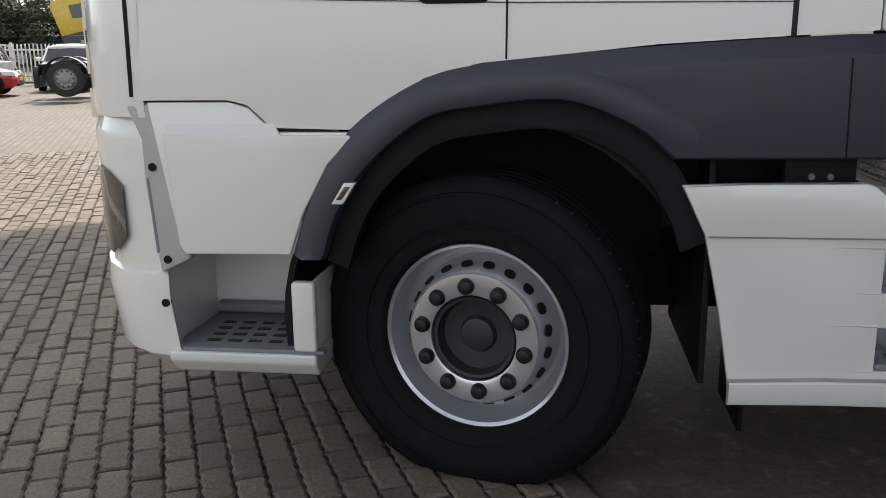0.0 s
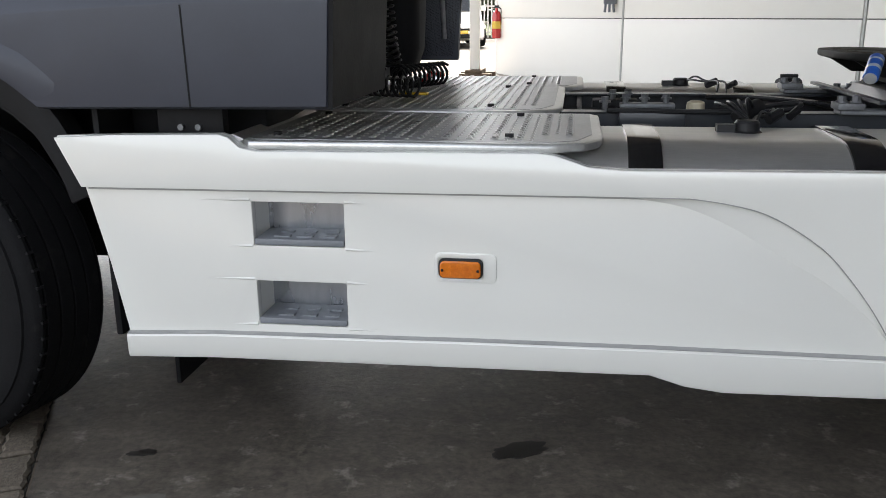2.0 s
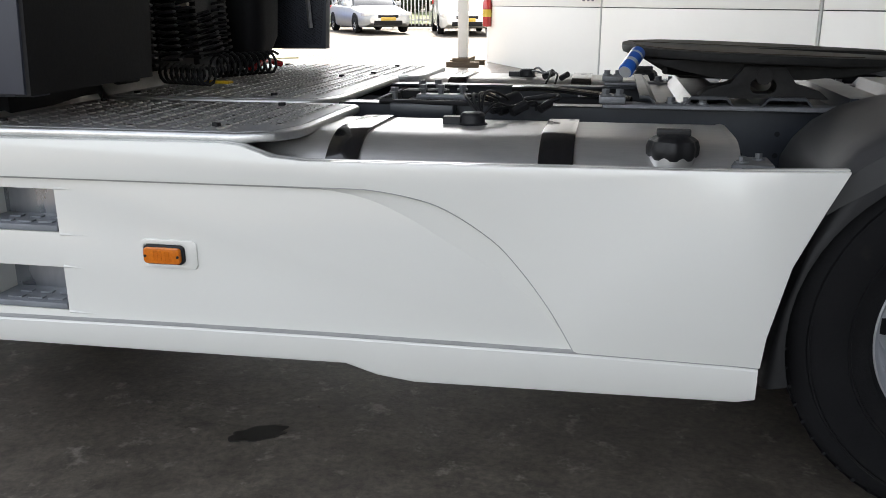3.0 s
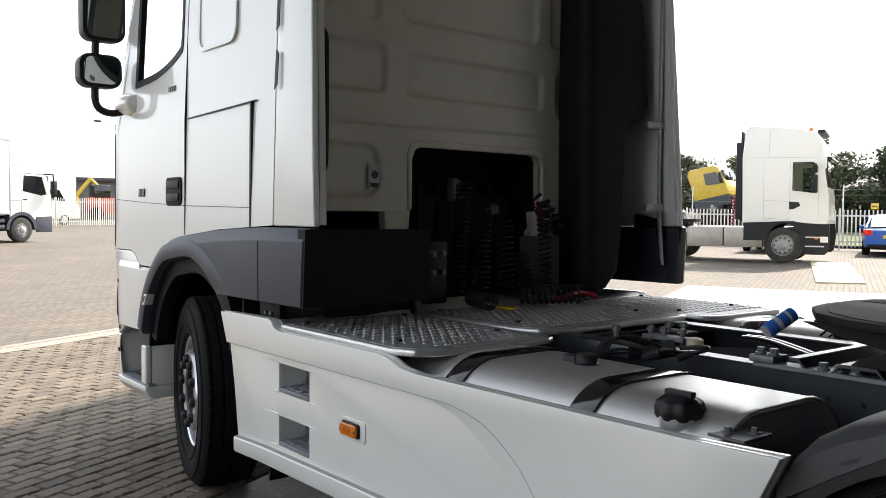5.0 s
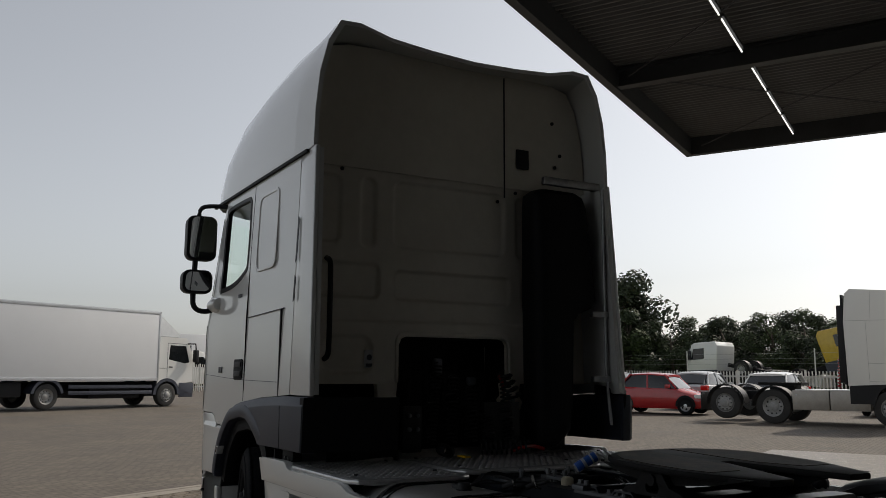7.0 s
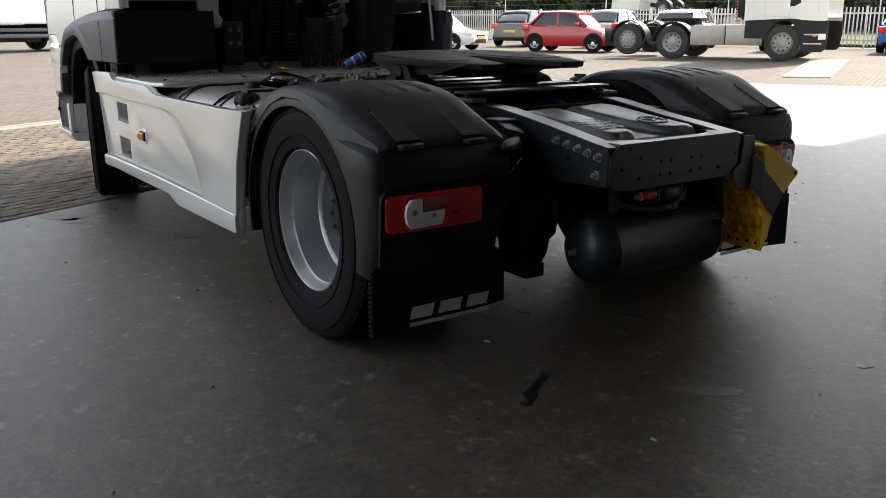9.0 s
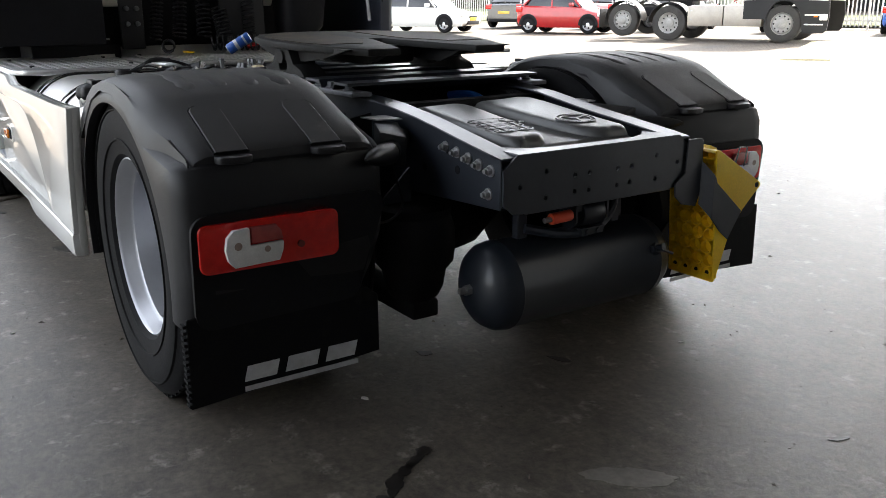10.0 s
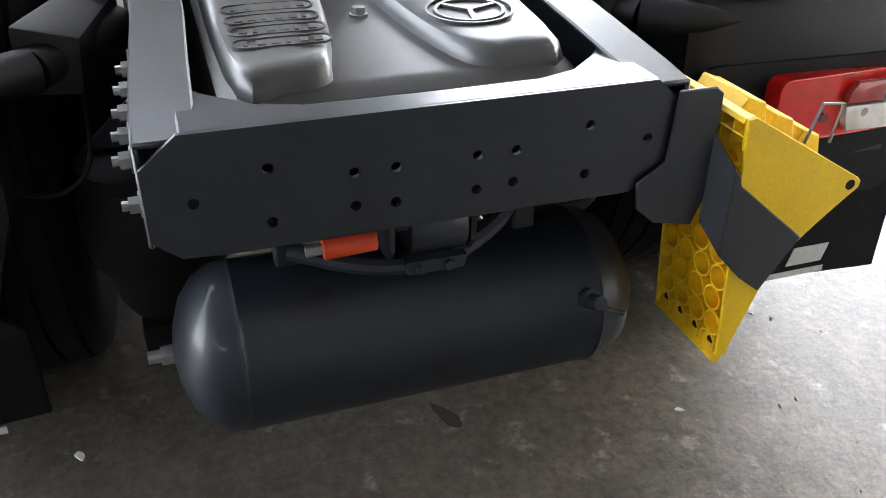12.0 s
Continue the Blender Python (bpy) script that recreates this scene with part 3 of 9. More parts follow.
def cab_side(sgn):
    bm = B()
    prism(bm, SIDE, 'y', -YS, -YS + 0.04, holes=[WIN])
    lean(bm)
    if sgn > 0:
        mirror_y(bm)
    ob = part("cab_side", bm, WHITE, truck, "white painted cab side")

    def strip(pts, w, name, m, out=0.003, th=0.012):
        """A thin strip along pts (x, z) on the side."""
        bm = B()
        P = [Vector((p[0], 0, p[1])) for p in pts]
        L, R = [], []
        for i, p in enumerate(P):
            d = (P[min(i + 1, len(P) - 1)] - P[max(i - 1, 0)]).normalized()
            n = Vector((-d.z, 0, d.x)) * w / 2
            L.append(p + n)
            R.append(p - n)
        loops = []
        for l, r in zip(L, R):
            loops.append([(l.x, -YS - out, l.z), (r.x, -YS - out, r.z), (r.x, -YS + th, r.z), (l.x, -YS + th, l.z)])
        loft(bm, loops)
        lean(bm)
        if sgn > 0:
            mirror_y(bm)
        return part(name, bm, m, ob)
    strip([(0.09, 1.31), (0.095, 1.9), (0.11, 2.88)], 0.0055, "door_gap", DARK, 0.0015)
    strip([(-1.015, 1.21), (-1.005, 1.9)], 0.012, "door_gap", DARK, 0.0015)
    strip([(0.10, 1.905), (0.5, 1.915), (0.9, 1.925)], 0.0035, "locker_gap", GREYP, 0.0008)
    strip([(0.845, 1.36), (0.85, 1.925)], 0.014, "locker_gap", BLACKP, 0.002)
    # grey strip puts the side crease's shade line into the colour
    strip([(-0.98, 1.50), (-0.4, 1.475), (0.1, 1.46), (0.85, 1.45)], 0.003, "side_crease", GREYP, 0.0008)
    # window seal and glass
    bm = B()
    out = [(x * 1.0, z) for x, z in WIN]
    c = (sum(p[0] for p in WIN) / len(WIN), sum(p[1] for p in WIN) / len(WIN))
    inn = [(c[0] + (x - c[0]) * 0.90, c[1] + (z - c[1]) * 0.90) for x, z in WIN]
    prism(bm, out, 'y', -YS - 0.004, -YS + 0.03, holes=[inn])
    lean(bm)
    if sgn > 0:
        mirror_y(bm)
    part("window_seal", bm, BLACKP, ob, "black rubber window seal")
    bm = B()
    prism(bm, inn, 'y', -YS + 0.012, -YS + 0.016)
    lean(bm)
    if sgn > 0:
        mirror_y(bm)
    g = part("window_pane", bm, GLASS, ob)
    g.visible_shadow = False
    # embossed rear panel behind the door
    bm = B()
    o = rrect(0.24, 0.68, 2.22, 2.78, 0.07)
    i = rrect(0.262, 0.658, 2.242, 2.758, 0.055)
    prism(bm, o, 'y', -YS - 0.006, -YS + 0.005, holes=[i])
    bevel(bm, 0.003, 2)
    lean(bm)
    if sgn > 0:
        mirror_y(bm)
    part("blind_window", bm, WHITE, ob)
    # handle
    bm = B()
    prism(bm, rrect(-0.16, 0.05, 1.46, 1.61, 0.03), 'y', -YS - 0.006, -YS + 0.01)
    bevel(bm, 0.004)
    if sgn > 0:
        mirror_y(bm)
    hd = part("door_handle", bm, DARK, ob, "black recessed door handle")
    for z in (1.485, 1.552):
        bm = bbox(-0.135, 0.028, -YS - 0.013, -YS - 0.002, z, z + 0.040, 0.005, 2)
        if sgn > 0:
            mirror_y(bm)
        part("grip", bm, BLACKP, hd)
    # badges as plain slanted bars
    for x0, z0, w, h, n in ((-0.14, 2.068, 0.026, 0.026, 3), (-0.59, 1.512, 0.042, 0.046, 2)):
        for k in range(n):
            bm = B()
            a = x0 + k * w * 1.25
            prism(bm, [(a, z0), (a + w * 0.82, z0), (a + w, z0 + h), (a + w * 0.18, z0 + h)], 'y', -YS - 0.004, -YS + 0.002)
            lean(bm)
            if sgn > 0:
                mirror_y(bm)
            part("badge_bar", bm, DULLST, ob, "plain grey badge bar")
    return ob


sideL = cab_side(-1)
sideR = cab_side(1)


def cab_front():
    """The rounded front with windscreen, as rings at rising heights."""
    def ring(z, xf, w, xb, r):
        pts = []
        n = 8
        for i in range(n + 1):
            a = radians(180 + 90 * i / n)
            pts.append((xb + (xb - xf) * math.cos(a), -w + 0.95 + 0.95 * math.sin(a), z))
        left = [(xb + 0.02, -w, z)] + pts[::-1]
        right = [(p[0], -p[1], p[2]) for p in left[::-1]]
        return left + right
    spec = [(1.15, -1.40, 1.236, -1.0, 0.34), (1.2, -1.41, 1.238, -1.0, 0.32), (1.9, -1.41, 1.238, -0.99, 0.32),
            (2.0, -1.40, 1.236, -0.95, 0.32), (2.84, -1.20, 1.205, -0.66, 0.32), (2.92, -1.18, 1.20, -0.62, 0.32)]
    bm = B()
    loft(bm, [ring(*s) for s in spec[:4]], cap=False, closed=False)
    loft(bm, [ring(*s) for s in spec[4:]], cap=False, closed=False)
    loft(bm, [ring(*s)[:4] for s in spec[3:5]], cap=False, closed=False)
    loft(bm, [ring(*s)[-4:] for s in spec[3:5]], cap=False, closed=False)
    f = part("cab_front", bm, WHITE, truck, "white cab front with rounded corners")
    bm = B()
    loft(bm, [[(p[0] - 0.006 * (abs(p[1]) < 1.1), p[1] * 1.002, p[2]) for p in ring(z, xf, w, xb, 0.32)[2:-2]] for z, xf, w, xb in
              ((2.02, -1.40, 1.236, -0.95), (2.78, -1.222, 1.208, -0.68))], cap=False, closed=False)
    part("windscreen", bm, GLASS, f, "clear windscreen").visible_shadow = False
    bm = B()
    for k in range(5):
        z = 1.12 + k * 0.15
        ro = [(p[0] - 0.045, p[1]) for p in ring(z, -1.41, 1.238, -1.0, 0.3)[6:-6]]
        ri = [(p[0] + 0.02, p[1]) for p in ring(z, -1.41, 1.238, -1.0, 0.3)[6:-6]]
        prism(bm, ro + ri[::-1], 'z', z, z + 0.1)
    part("grille", bm, CREAM, f, "stacked grille louvres")


cab_front()

# lower corner panel between door and bumper
for sgn in (-1, 1):
    bm = B()
    prism(bm, [(-0.97, 1.195), (-0.72, 1.195), (-0.66, 1.178), (-0.585, 1.108), (-0.33, 1.108), (-0.42, 1.02), (-0.5, 0.87), (-0.545, 0.74), (-0.88, 0.735), (-0.9, 0.77)], 'y', -YS - 0.002, -YS + 0.03)
    bevel(bm, 0.008, 2)
    if sgn > 0:
        mirror_y(bm)
    cp = part("corner_panel", bm, WHITE, truck, "white panel ahead of the wheel arch")
    bm = B()
    prism(bm, [(-0.925, 1.105), (-0.56, 1.10), (-0.34, 1.10), (-0.425, 1.015), (-0.505, 0.87), (-0.55, 0.742), (-0.882, 0.738), (-0.898, 0.768)], 'y', -YS - 0.014, -YS + 0.002)
    bevel(bm, 0.010, 3)
    if sgn > 0:
        mirror_y(bm)
    part("panel_field", bm, WHITE, cp)
    bm = B()
    loft(bm, [[(x0, -YS - 0.001, 1.134), (x1, -YS - 0.0142, 1.094), (x1, -YS + 0.004, 1.092), (x0, -YS + 0.004, 1.134)] for x0, x1 in ((-0.915, -0.920), (-0.62, -0.60), (-0.585, -0.56))])
    if sgn > 0:
        mirror_y(bm)
    part("panel_chamfer", bm, WHITE, cp)


def arch_flare(sgn):
    """Grey plastic wheel-arch flare that runs back as a side fairing."""
    outer = curve([(-0.54, 0.74), (-0.50, 0.88), (-0.44, 1.01), (-0.323, 1.147), (-0.141, 1.257), (0.023, 1.297), (0.30, 1.325), (0.6, 1.347), (0.985, 1.365)], 7) + [(1.388, 1.366), (1.372, 1.04)]
    inner = [(0.55, 1.035)] + curve([(0.55, 1.035), (0.44, 1.124), (0.25, 1.193), (0.023, 1.178), (-0.143, 1.139), (-0.311, 1.001), (-0.40, 0.86), (-0.444, 0.73)], 7)[1:]
    bm = B()
    pts = outer + inner
    def inset(i):
        p = Vector((*pts[i], 0))
        if i >= len(outer):
            q = Vector((0.06, 0.5, 0))
            return p + (p - q).normalized() * 0.010
        if i == len(outer) - 1:
            return p + Vector((-0.010, 0.010, 0))
        if i == len(outer) - 2:
            return p + Vector((-0.012, -0.055, 0))
        d = (Vector((*pts[i + 1], 0)) - Vector((*pts[max(i - 1, 0)], 0))).normalized()
        return p + Vector((d.y, -d.x, 0)) * (0.055 if i else 0.03)
    ins = [inset(i) for i in range(len(pts))]
    loft(bm, [[(x, -YS + 0.06, z) for x, z in pts], [(x, -YS - 0.006, z) for x, z in pts], [(p.x, -YS - 0.034, p.y) for p in ins]])
    bevel(bm, 0.006, 2, 0.3)
    if sgn > 0:
        mirror_y(bm)
    fl = part("arch_flare", bm, GREYP, truck, "dark grey plastic arch flare and side fairing")
    # proud band that follows the arch and runs out over the fairing's lower edge
    arch = curve([(0.55, 1.038), (0.44, 1.128), (0.25, 1.197), (0.023, 1.182), (-0.143, 1.143), (-0.311, 1.005), (-0.40, 0.864), (-0.440, 0.745)], 7)
    bm = B()
    loops = []
    for i, (x, z) in enumerate(arch):
        d = Vector((x - 0.06, 0, z - 0.5)).normalized()
        p = Vector((x, 0, z))
        k = 0.5 + 0.5 * min(1, i / 6)
        row = [(0.0, -0.020), (0.004, -0.040), (0.016, -0.0455), (0.050, -0.0465), (0.070, -0.043), (0.088, -0.0345), (0.088, -0.02)]
        lean_x = 0.075 * (1 - min(1, i / 9)) ** 2
        loops.append([((p + d * o).x + lean_x * o / 0.088, -YS + h * k - 0.017 * (1 - k), (p + d * o).z) for o, h in row])
    loft(bm, loops)
    if sgn > 0:
        mirror_y(bm)
    part("arch_band", bm, GREYP, fl)
    # inner lip
    lip_o = curve([(0.665, 0.80), (0.645, 0.87), (0.605, 0.955), (0.545, 1.045), (0.44, 1.128), (0.25, 1.197), (0.023, 1.182), (-0.143, 1.143), (-0.311, 1.005), (-0.40, 0.864), (-0.448, 0.72)], 7)
    lip_i = [(0.06 + (x - 0.06) * 0.87, 0.5 + (z - 0.5) * 0.88) for x, z in lip_o]
    bm = B()
    prism(bm, lip_o + lip_i[::-1], 'y', -YS + 0.02, -YS + 0.10)
    bevel(bm, 0.008, 2)
    if sgn > 0:
        mirror_y(bm)
    part("arch_lip", bm, DARK, fl, "black inner lip of the arch")
    # wheel housing
    bm = B()
    a = arc(0.04, 0.52, 0.62, 28, 188, 20)
    b = arc(0.04, 0.52, 0.64, 188, 28, 20)
    prism(bm, a + b, 'y', -YS + 0.05, -0.45)
    if sgn > 0:
        mirror_y(bm)
    part("wheel_housing", bm, DARK, fl)
    bm = B()
    prism(bm, [(-0.62, 0.42), (-0.62, 1.0), (-0.4, 1.26), (0.5, 1.30), (0.62, 1.05), (0.62, 0.62), (0.4, 0.5)], 'y', -0.50, -0.47)
    if sgn > 0:
        mirror_y(bm)
    part("inner_liner", bm, DARK, fl, "black inner wheel housing")
    if sgn < 0:
        bm = B()
        prism(bm, [(0.986, 1.305), (0.990, 1.305), (0.996, 1.045), (0.992, 1.045)], 'y', -YS - 0.036, -YS)
        part("seam", bm, DARK, fl)
        bm = B()
        prism(bm, [(0.022, 1.238), (0.026, 1.238), (0.026, 1.192), (0.022, 1.192)], 'y', -YS - 0.036, -YS)
        part("seam", bm, DARK, fl)
        # side marker on the flare
        bm = B()
        prism(bm, [(-0.41, 0.905), (-0.375, 0.905), (-0.335, 0.968), (-0.37, 0.968)], 'y', -YS - 0.051, -YS)
        bevel(bm, 0.004)
        part("marker_lamp", bm, CLEARL, fl, "small clear side marker lamp")
        bm = B()
        prism(bm, [(-0.395, 0.918), (-0.378, 0.918), (-0.350, 0.958), (-0.368, 0.958)], 'y', -YS - 0.0535, -YS - 0.04)
        bevel(bm, 0.003)
        part("bulb", bm, BULBD, fl, "dark amber bulb")
    return fl


arch_flare(-1)
arch_flare(1)
for s in (-1, 1):
    part("rear_liner", bbox(0.66, 0.68, min(s * 1.19, s * 0.5), max(s * 1.19, s * 0.5), 0.36, 1.04, 0.006), DARK, truck, "black liner behind the front wheel")


def bumper():
    """Front bumper corner with the folding boarding step."""
    b = B()
    def ring(z, xf, w, xb, r):
        pts = []
        for i in range(9):
            a = radians(180 + 90 * i / 8)
            pts.append((xb + (xb - xf) * math.cos(a), -w + 0.95 + 0.95 * math.sin(a), z))
        left = [(xb + 0.02, -w, z)] + pts[::-1]
        return left + [(p[0], -p[1], p[2]) for p in left[::-1]]
    loft(b, [ring(*s) for s in ((0.365, -1.34, 1.19, -0.95, 0.3), (0.40, -1.41, 1.225, -0.95, 0.34), (0.60, -1.44, 1.236, -0.97, 0.34), (0.665, -1.43, 1.232, -0.97, 0.34),
                                (0.672, -1.41, 1.217, -0.98, 0.32), (0.72, -1.405, 1.217, -0.99, 0.32), (0.95, -1.415, 1.22, -1.0, 0.32), (1.085, -1.43, 1.226, -1.0, 0.34), (1.11, -1.425, 1.222, -1.0, 0.34), (1.19, -1.39, 1.20, -1.0, 0.34))], cap=False, closed=False)
    bp = part("bumper", b, WHITE, truck, "white front bumper", sharp=0.4)
    for sgn in (-1, 1):
        s = lambda bm: mirror_y(bm) if sgn > 0 else bm
        bm = B()
        prism(bm, [(-YS - 0.006, 0.421), (-YS - 0.004, 0.392), (-YS + 0.035, 0.345), (-0.80, 0.342), (-0.80, 0.421)], 'x', -0.965, -0.488)
        bevel(bm, 0.010, 3)
        st = part("boarding_step", s(bm), WHITE, truck, "white cab boarding step with grey tread")
        part("riser", s(bbox(-0.985, -0.60, -0.825, -0.80, 0.415, 0.72, 0.006)), WHITE, st)
        part("step_side", s(bbox(-0.99, -0.968, -YS + 0.02, -0.826, 0.40, 0.70, 0.006)), WHITE, st)
        part("side_post", s(bbox(-0.56, -0.486, -YS - 0.003, -YS + 0.035, 0.432, 0.655, 0.014, 3)), WHITE, st)
        part("post_return", s(bbox(-0.504, -0.488, -YS + 0.036, -0.83, 0.42, 0.652, 0.006)), WHITE, st)
        bm = B()
        prism(bm, [(-0.925, -YS + 0.008), (-0.465, -YS + 0.008), (-0.465, -YS + 0.05), (-0.50, -YS + 0.06), (-0.50, -0.83), (-0.955, -0.83), (-0.962, -YS + 0.10)], 'z', 0.420, 0.434)
        bevel(bm, 0.006)
        tr = part("tread", s(bm), STEPG, st, "grey plastic tread")
        bm = B()
        prism(bm, [(-0.955, -0.83), (-0.50, -0.83), (-0.50, -0.87), (-0.955, -0.87)], 'z', 0.434, 0.475)
        bevel(bm, 0.015, 3)
        part("tread_kerb", s(bm), STEPG, st)
        for i in range(4):
            for j in range(5):
                x = -0.87 + j * 0.068 - i * 0.006
                y = -YS + 0.07 + i * 0.062
                part("tread_slot", s(bbox(x, x + 0.045, y, y + 0.022, 0.4335, 0.4362, 0.001, 1)), BLACKP, tr)
        # strip with plugs and a slot up the bumper's side; its grey paints in shade
        bm = B()
        prism(bm, [(-1.04, 1.185), (-0.97, 1.19), (-0.925, 1.13), (-0.87, 0.72), (-0.972, 0.672), (-1.0, 0.95), (-1.0, 1.085)], 'y', -YS + 0.004, -YS + 0.05)
        bevel(bm, 0.012, 3)
        part("side_strip", s(bm), PALEG, bp, "bumper side strip in a grey that stands in for its shade")
        bm = B()
        prism(bm, [(-0.994, 0.968), (-0.984, 0.97), (-0.968, 0.742), (-0.980, 0.735)], 'y', -YS + 0.003, -YS + 0.02)
        bevel(bm, 0.002, 1)
        part("strip_slot", s(bm), STEPG, bp)
        for x, z in ((-0.97, 1.002), (-0.946, 0.717), (-0.965, 0.578)):
            bm = B()
            rod(bm, (x, -YS + 0.0, z), (x, -YS + 0.02, z), 0.013, 12)
            part("plug", s(bm), DARK, bp)
        # lamp glass set in the corner
        bm = B()
        rings = []
        for z, k in ((0.715, 1), (0.78, 0), (0.94, 0), (0.985, 1)):
            pts = ring(z, -1.415, 1.222, -1.0, 0.3)[2 + k:9]
            rings.append([(p[0] - 0.006, p[1] - 0.006, z) for p in ([pts[0]] * k + pts)])
        loft(bm, rings, cap=False, closed=False)
        part("corner_lamp", s(bm), GLASSD, bp, "dark lamp glass in the bumper corner")


bumper()


def roof():
    """High roof: rings in x from the brow to the rear lip."""
    def sect(x, w, zt, sag, z0=2.9):
        # from left foot over the top to right foot
        prof = [(1.0, 0.0), (0.995, 0.25), (0.975, 0.5), (0.93, 0.72), (0.86, 0.87), (0.74, 0.955), (0.55, 0.99), (0.3, 1.0), (0, 1.0)]
        h = zt - z0
        L = [(-w * u, z0 + h * v - sag * (1 - u * u) * (v > 0.95)) for u, v in prof]
        L += [(-y, z) for y, z in L[-2::-1]]
        return [(x, y, z) for y, z in L]
    spec = [(-1.17, 1.02, 2.95, 0), (-1.12, 1.12, 3.12, 0), (-1.0, 1.18, 3.38, 0), (-0.8, 1.205, 3.58, 0), (-0.5, 1.21, 3.73, 0), (0.0, 1.213, 3.83, 0.0), (0.5, 1.215, 3.88, 0.02),
            (0.95, 1.215, 3.88, 0.08)]
    bm = B()
    loft(bm, [sect(*s) for s in spec], cap=True, closed=False)
    r = part("roof", bm, WHITE, truck, "white high roof with air deflector")
    # rear flange: the deflector's sides and top lip overhang the rear wall
    bm = B()
    A = sect(0.95, 1.215, 3.88, 0.08)
    C = [(x + 0.0, y * 0.985, z + (0.03 if abs(y) > 0.8 else -0.02)) for x, y, z in sect(1.25, 1.215, 3.90, 0.17)]
    D = [(x, y * 0.975, z - 0.03 * (z > 3.3)) for x, y, z in C]
    E = sect(0.955, 1.185, 3.85, 0.10)
    loft(bm, [A, C, D, E, A], cap=False, closed=False)
    part("roof_lip", bm, WHITE, r, "overhanging rear lip of the roof")
    for y in (-1.225, 1.2):
        bm = B()
        box(bm, -1.0, 1.2, y, y + 0.025, 2.895, 2.915)
        part("roof_seam", bm, DARK, r)
    # recessed rear face
    bm = B()
    prism(bm, [(y * 0.985, z - 0.01) for x, y, z in E] , 'x', 0.99, 1.0)
    part("roof_back", bm, CREAM, r, "dusty white rear face of the roof")
    bm = bbox(1.0, 1.015, 0.52, 0.63, 3.05, 3.2, 0.006)
    part("vent_cover", bm, BLACKP, r, "small black vent cover")
    bm = B()
    rod(bm, (1.05, 0.38, 2.80), (1.05, 0.38, 3.72), 0.006, 8)
    part("cable", bm, BLACKP, r)
    for y, z in ((0.86, 3.45), (0.93, 3.2), (0.88, 3.1)):
        bm = B()
        rod(bm, (1.0, y, z), (1.01, y, z), 0.014, 10)
        part("plug", bm, BLACKP, r)


roof()


def rear_wall():
    out = [(-1.19, 2.9), (-1.2, 1.46), (-1.05, 1.44), (-0.5, 1.44), (-0.47, 1.455), (-0.455, 1.50)]
    out += [(y, z) for y, z in ((-0.452, 1.72), (-0.43, 1.752), (-0.39, 1.765))]
    out += [(-y, z) for y, z in out[::-1]]
    # the sheet: fields pressed in with soft flanks, a joggle under them and a dished corner
    fields = ((-0.50, 0.43, 2.36, 2.845, 0.07), (-0.49, 0.475, 2.00, 2.22, 0.05), (-1.16, -0.585, 2.0, 2.25, 0.06), (-1.16, -0.876, 2.365, 2.84, 0.06),
              (-0.75, -0.62, 2.34, 2.845, 0.06), (0.52, 0.66, 2.36, 2.835, 0.05), (0.565, 0.70, 1.98, 2.23, 0.04), (-1.02, -0.635, 1.50, 1.765, 0.09))

    def press(y, z):
        d = 0.0
        for y0, y1, z0, z1, r in fields:
            u = abs(y - (y0 + y1) / 2) - (y1 - y0) / 2 + r
            v = abs(z - (z0 + z1) / 2) - (z1 - z0) / 2 + r
            e = math.hypot(max(u, 0), max(v, 0)) + min(max(u, v), 0) - r
            t = min(1, max(0, -e / 0.024))
            d -= 0.017 * t * t * (3 - 2 * t)
        t = min(1, max(0, (1.868 + 0.011 * y - z) / 0.012))
        d += 0.012 * t * t * (3 - 2 * t)
        return d
    ys = [-1.2 + 2.4 * i / 200 for i in range(201)]
    zs = [1.44 + 1.46 * i / 146 for i in range(147)]
    ti = lambda y, z: abs(y) < 0.452 and z < 1.765 and not (abs(y) > 0.39 and z > 1.703 and math.hypot(abs(y) - 0.39, z - 1.703) > 0.062)
    verts = [(0.98 + press(y, z), y, z) for z in zs for y in ys]
    faces = []
    for k in range(146):
        for i in range(200):
            if not ti((ys[i] + ys[i + 1]) / 2, (zs[k] + zs[k + 1]) / 2):
                a = k * 201 + i
                faces.append((a, a + 1, a + 202, a + 201))
    me = bpy.data.meshes.new("pressed_sheet")
    me.from_pydata(verts, [], faces)
    bm = B()
    bm.from_mesh(me)
    bpy.data.meshes.remove(me)
    bmesh.ops.delete(bm, geom=[v for v in bm.verts if not v.link_faces], context='VERTS')
    w = part("rear_wall", bm, CREAM, truck, "dusty cream-white cab rear wall with pressed panels", sharp=1.2)
    bm = B()
    prism(bm, out, 'x', 0.925, 0.955)
    part("backing", bm, CREAM, w)
    bm = B()
    loft(bm, [[(0.975, y, z - 0.010), (0.992, y, z - 0.006), (0.992, y, z + 0.006), (0.975, y, z + 0.010)] for y, z in ((-1.17, 2.925), (-0.86, 2.928), (-0.83, 2.936), (0.84, 2.952), (1.1, 2.955))])
    part("roof_joint", bm, DARK, w, "dark sealing joint below the roof")
    part("crease", bbox(0.985, 0.994, -0.58, -0.49, 1.842, 1.856, 0.003, 1), CREAM, w)
    # tunnel rim
    bm = B()
    U = [(-0.45, 1.45), (-0.45, 1.70), (-0.43, 1.745), (-0.385, 1.765), (0.385, 1.765), (0.43, 1.745), (0.45, 1.70), (0.45, 1.45)]
    V = [(y * 1.06, z + 0.03 * (z > 1.6)) for y, z in U]
    prism(bm, V + U[::-1], 'x', 0.975, 1.0)
    bevel(bm, 0.008, 2)
    part("tunnel_rim", bm, CREAM, w)
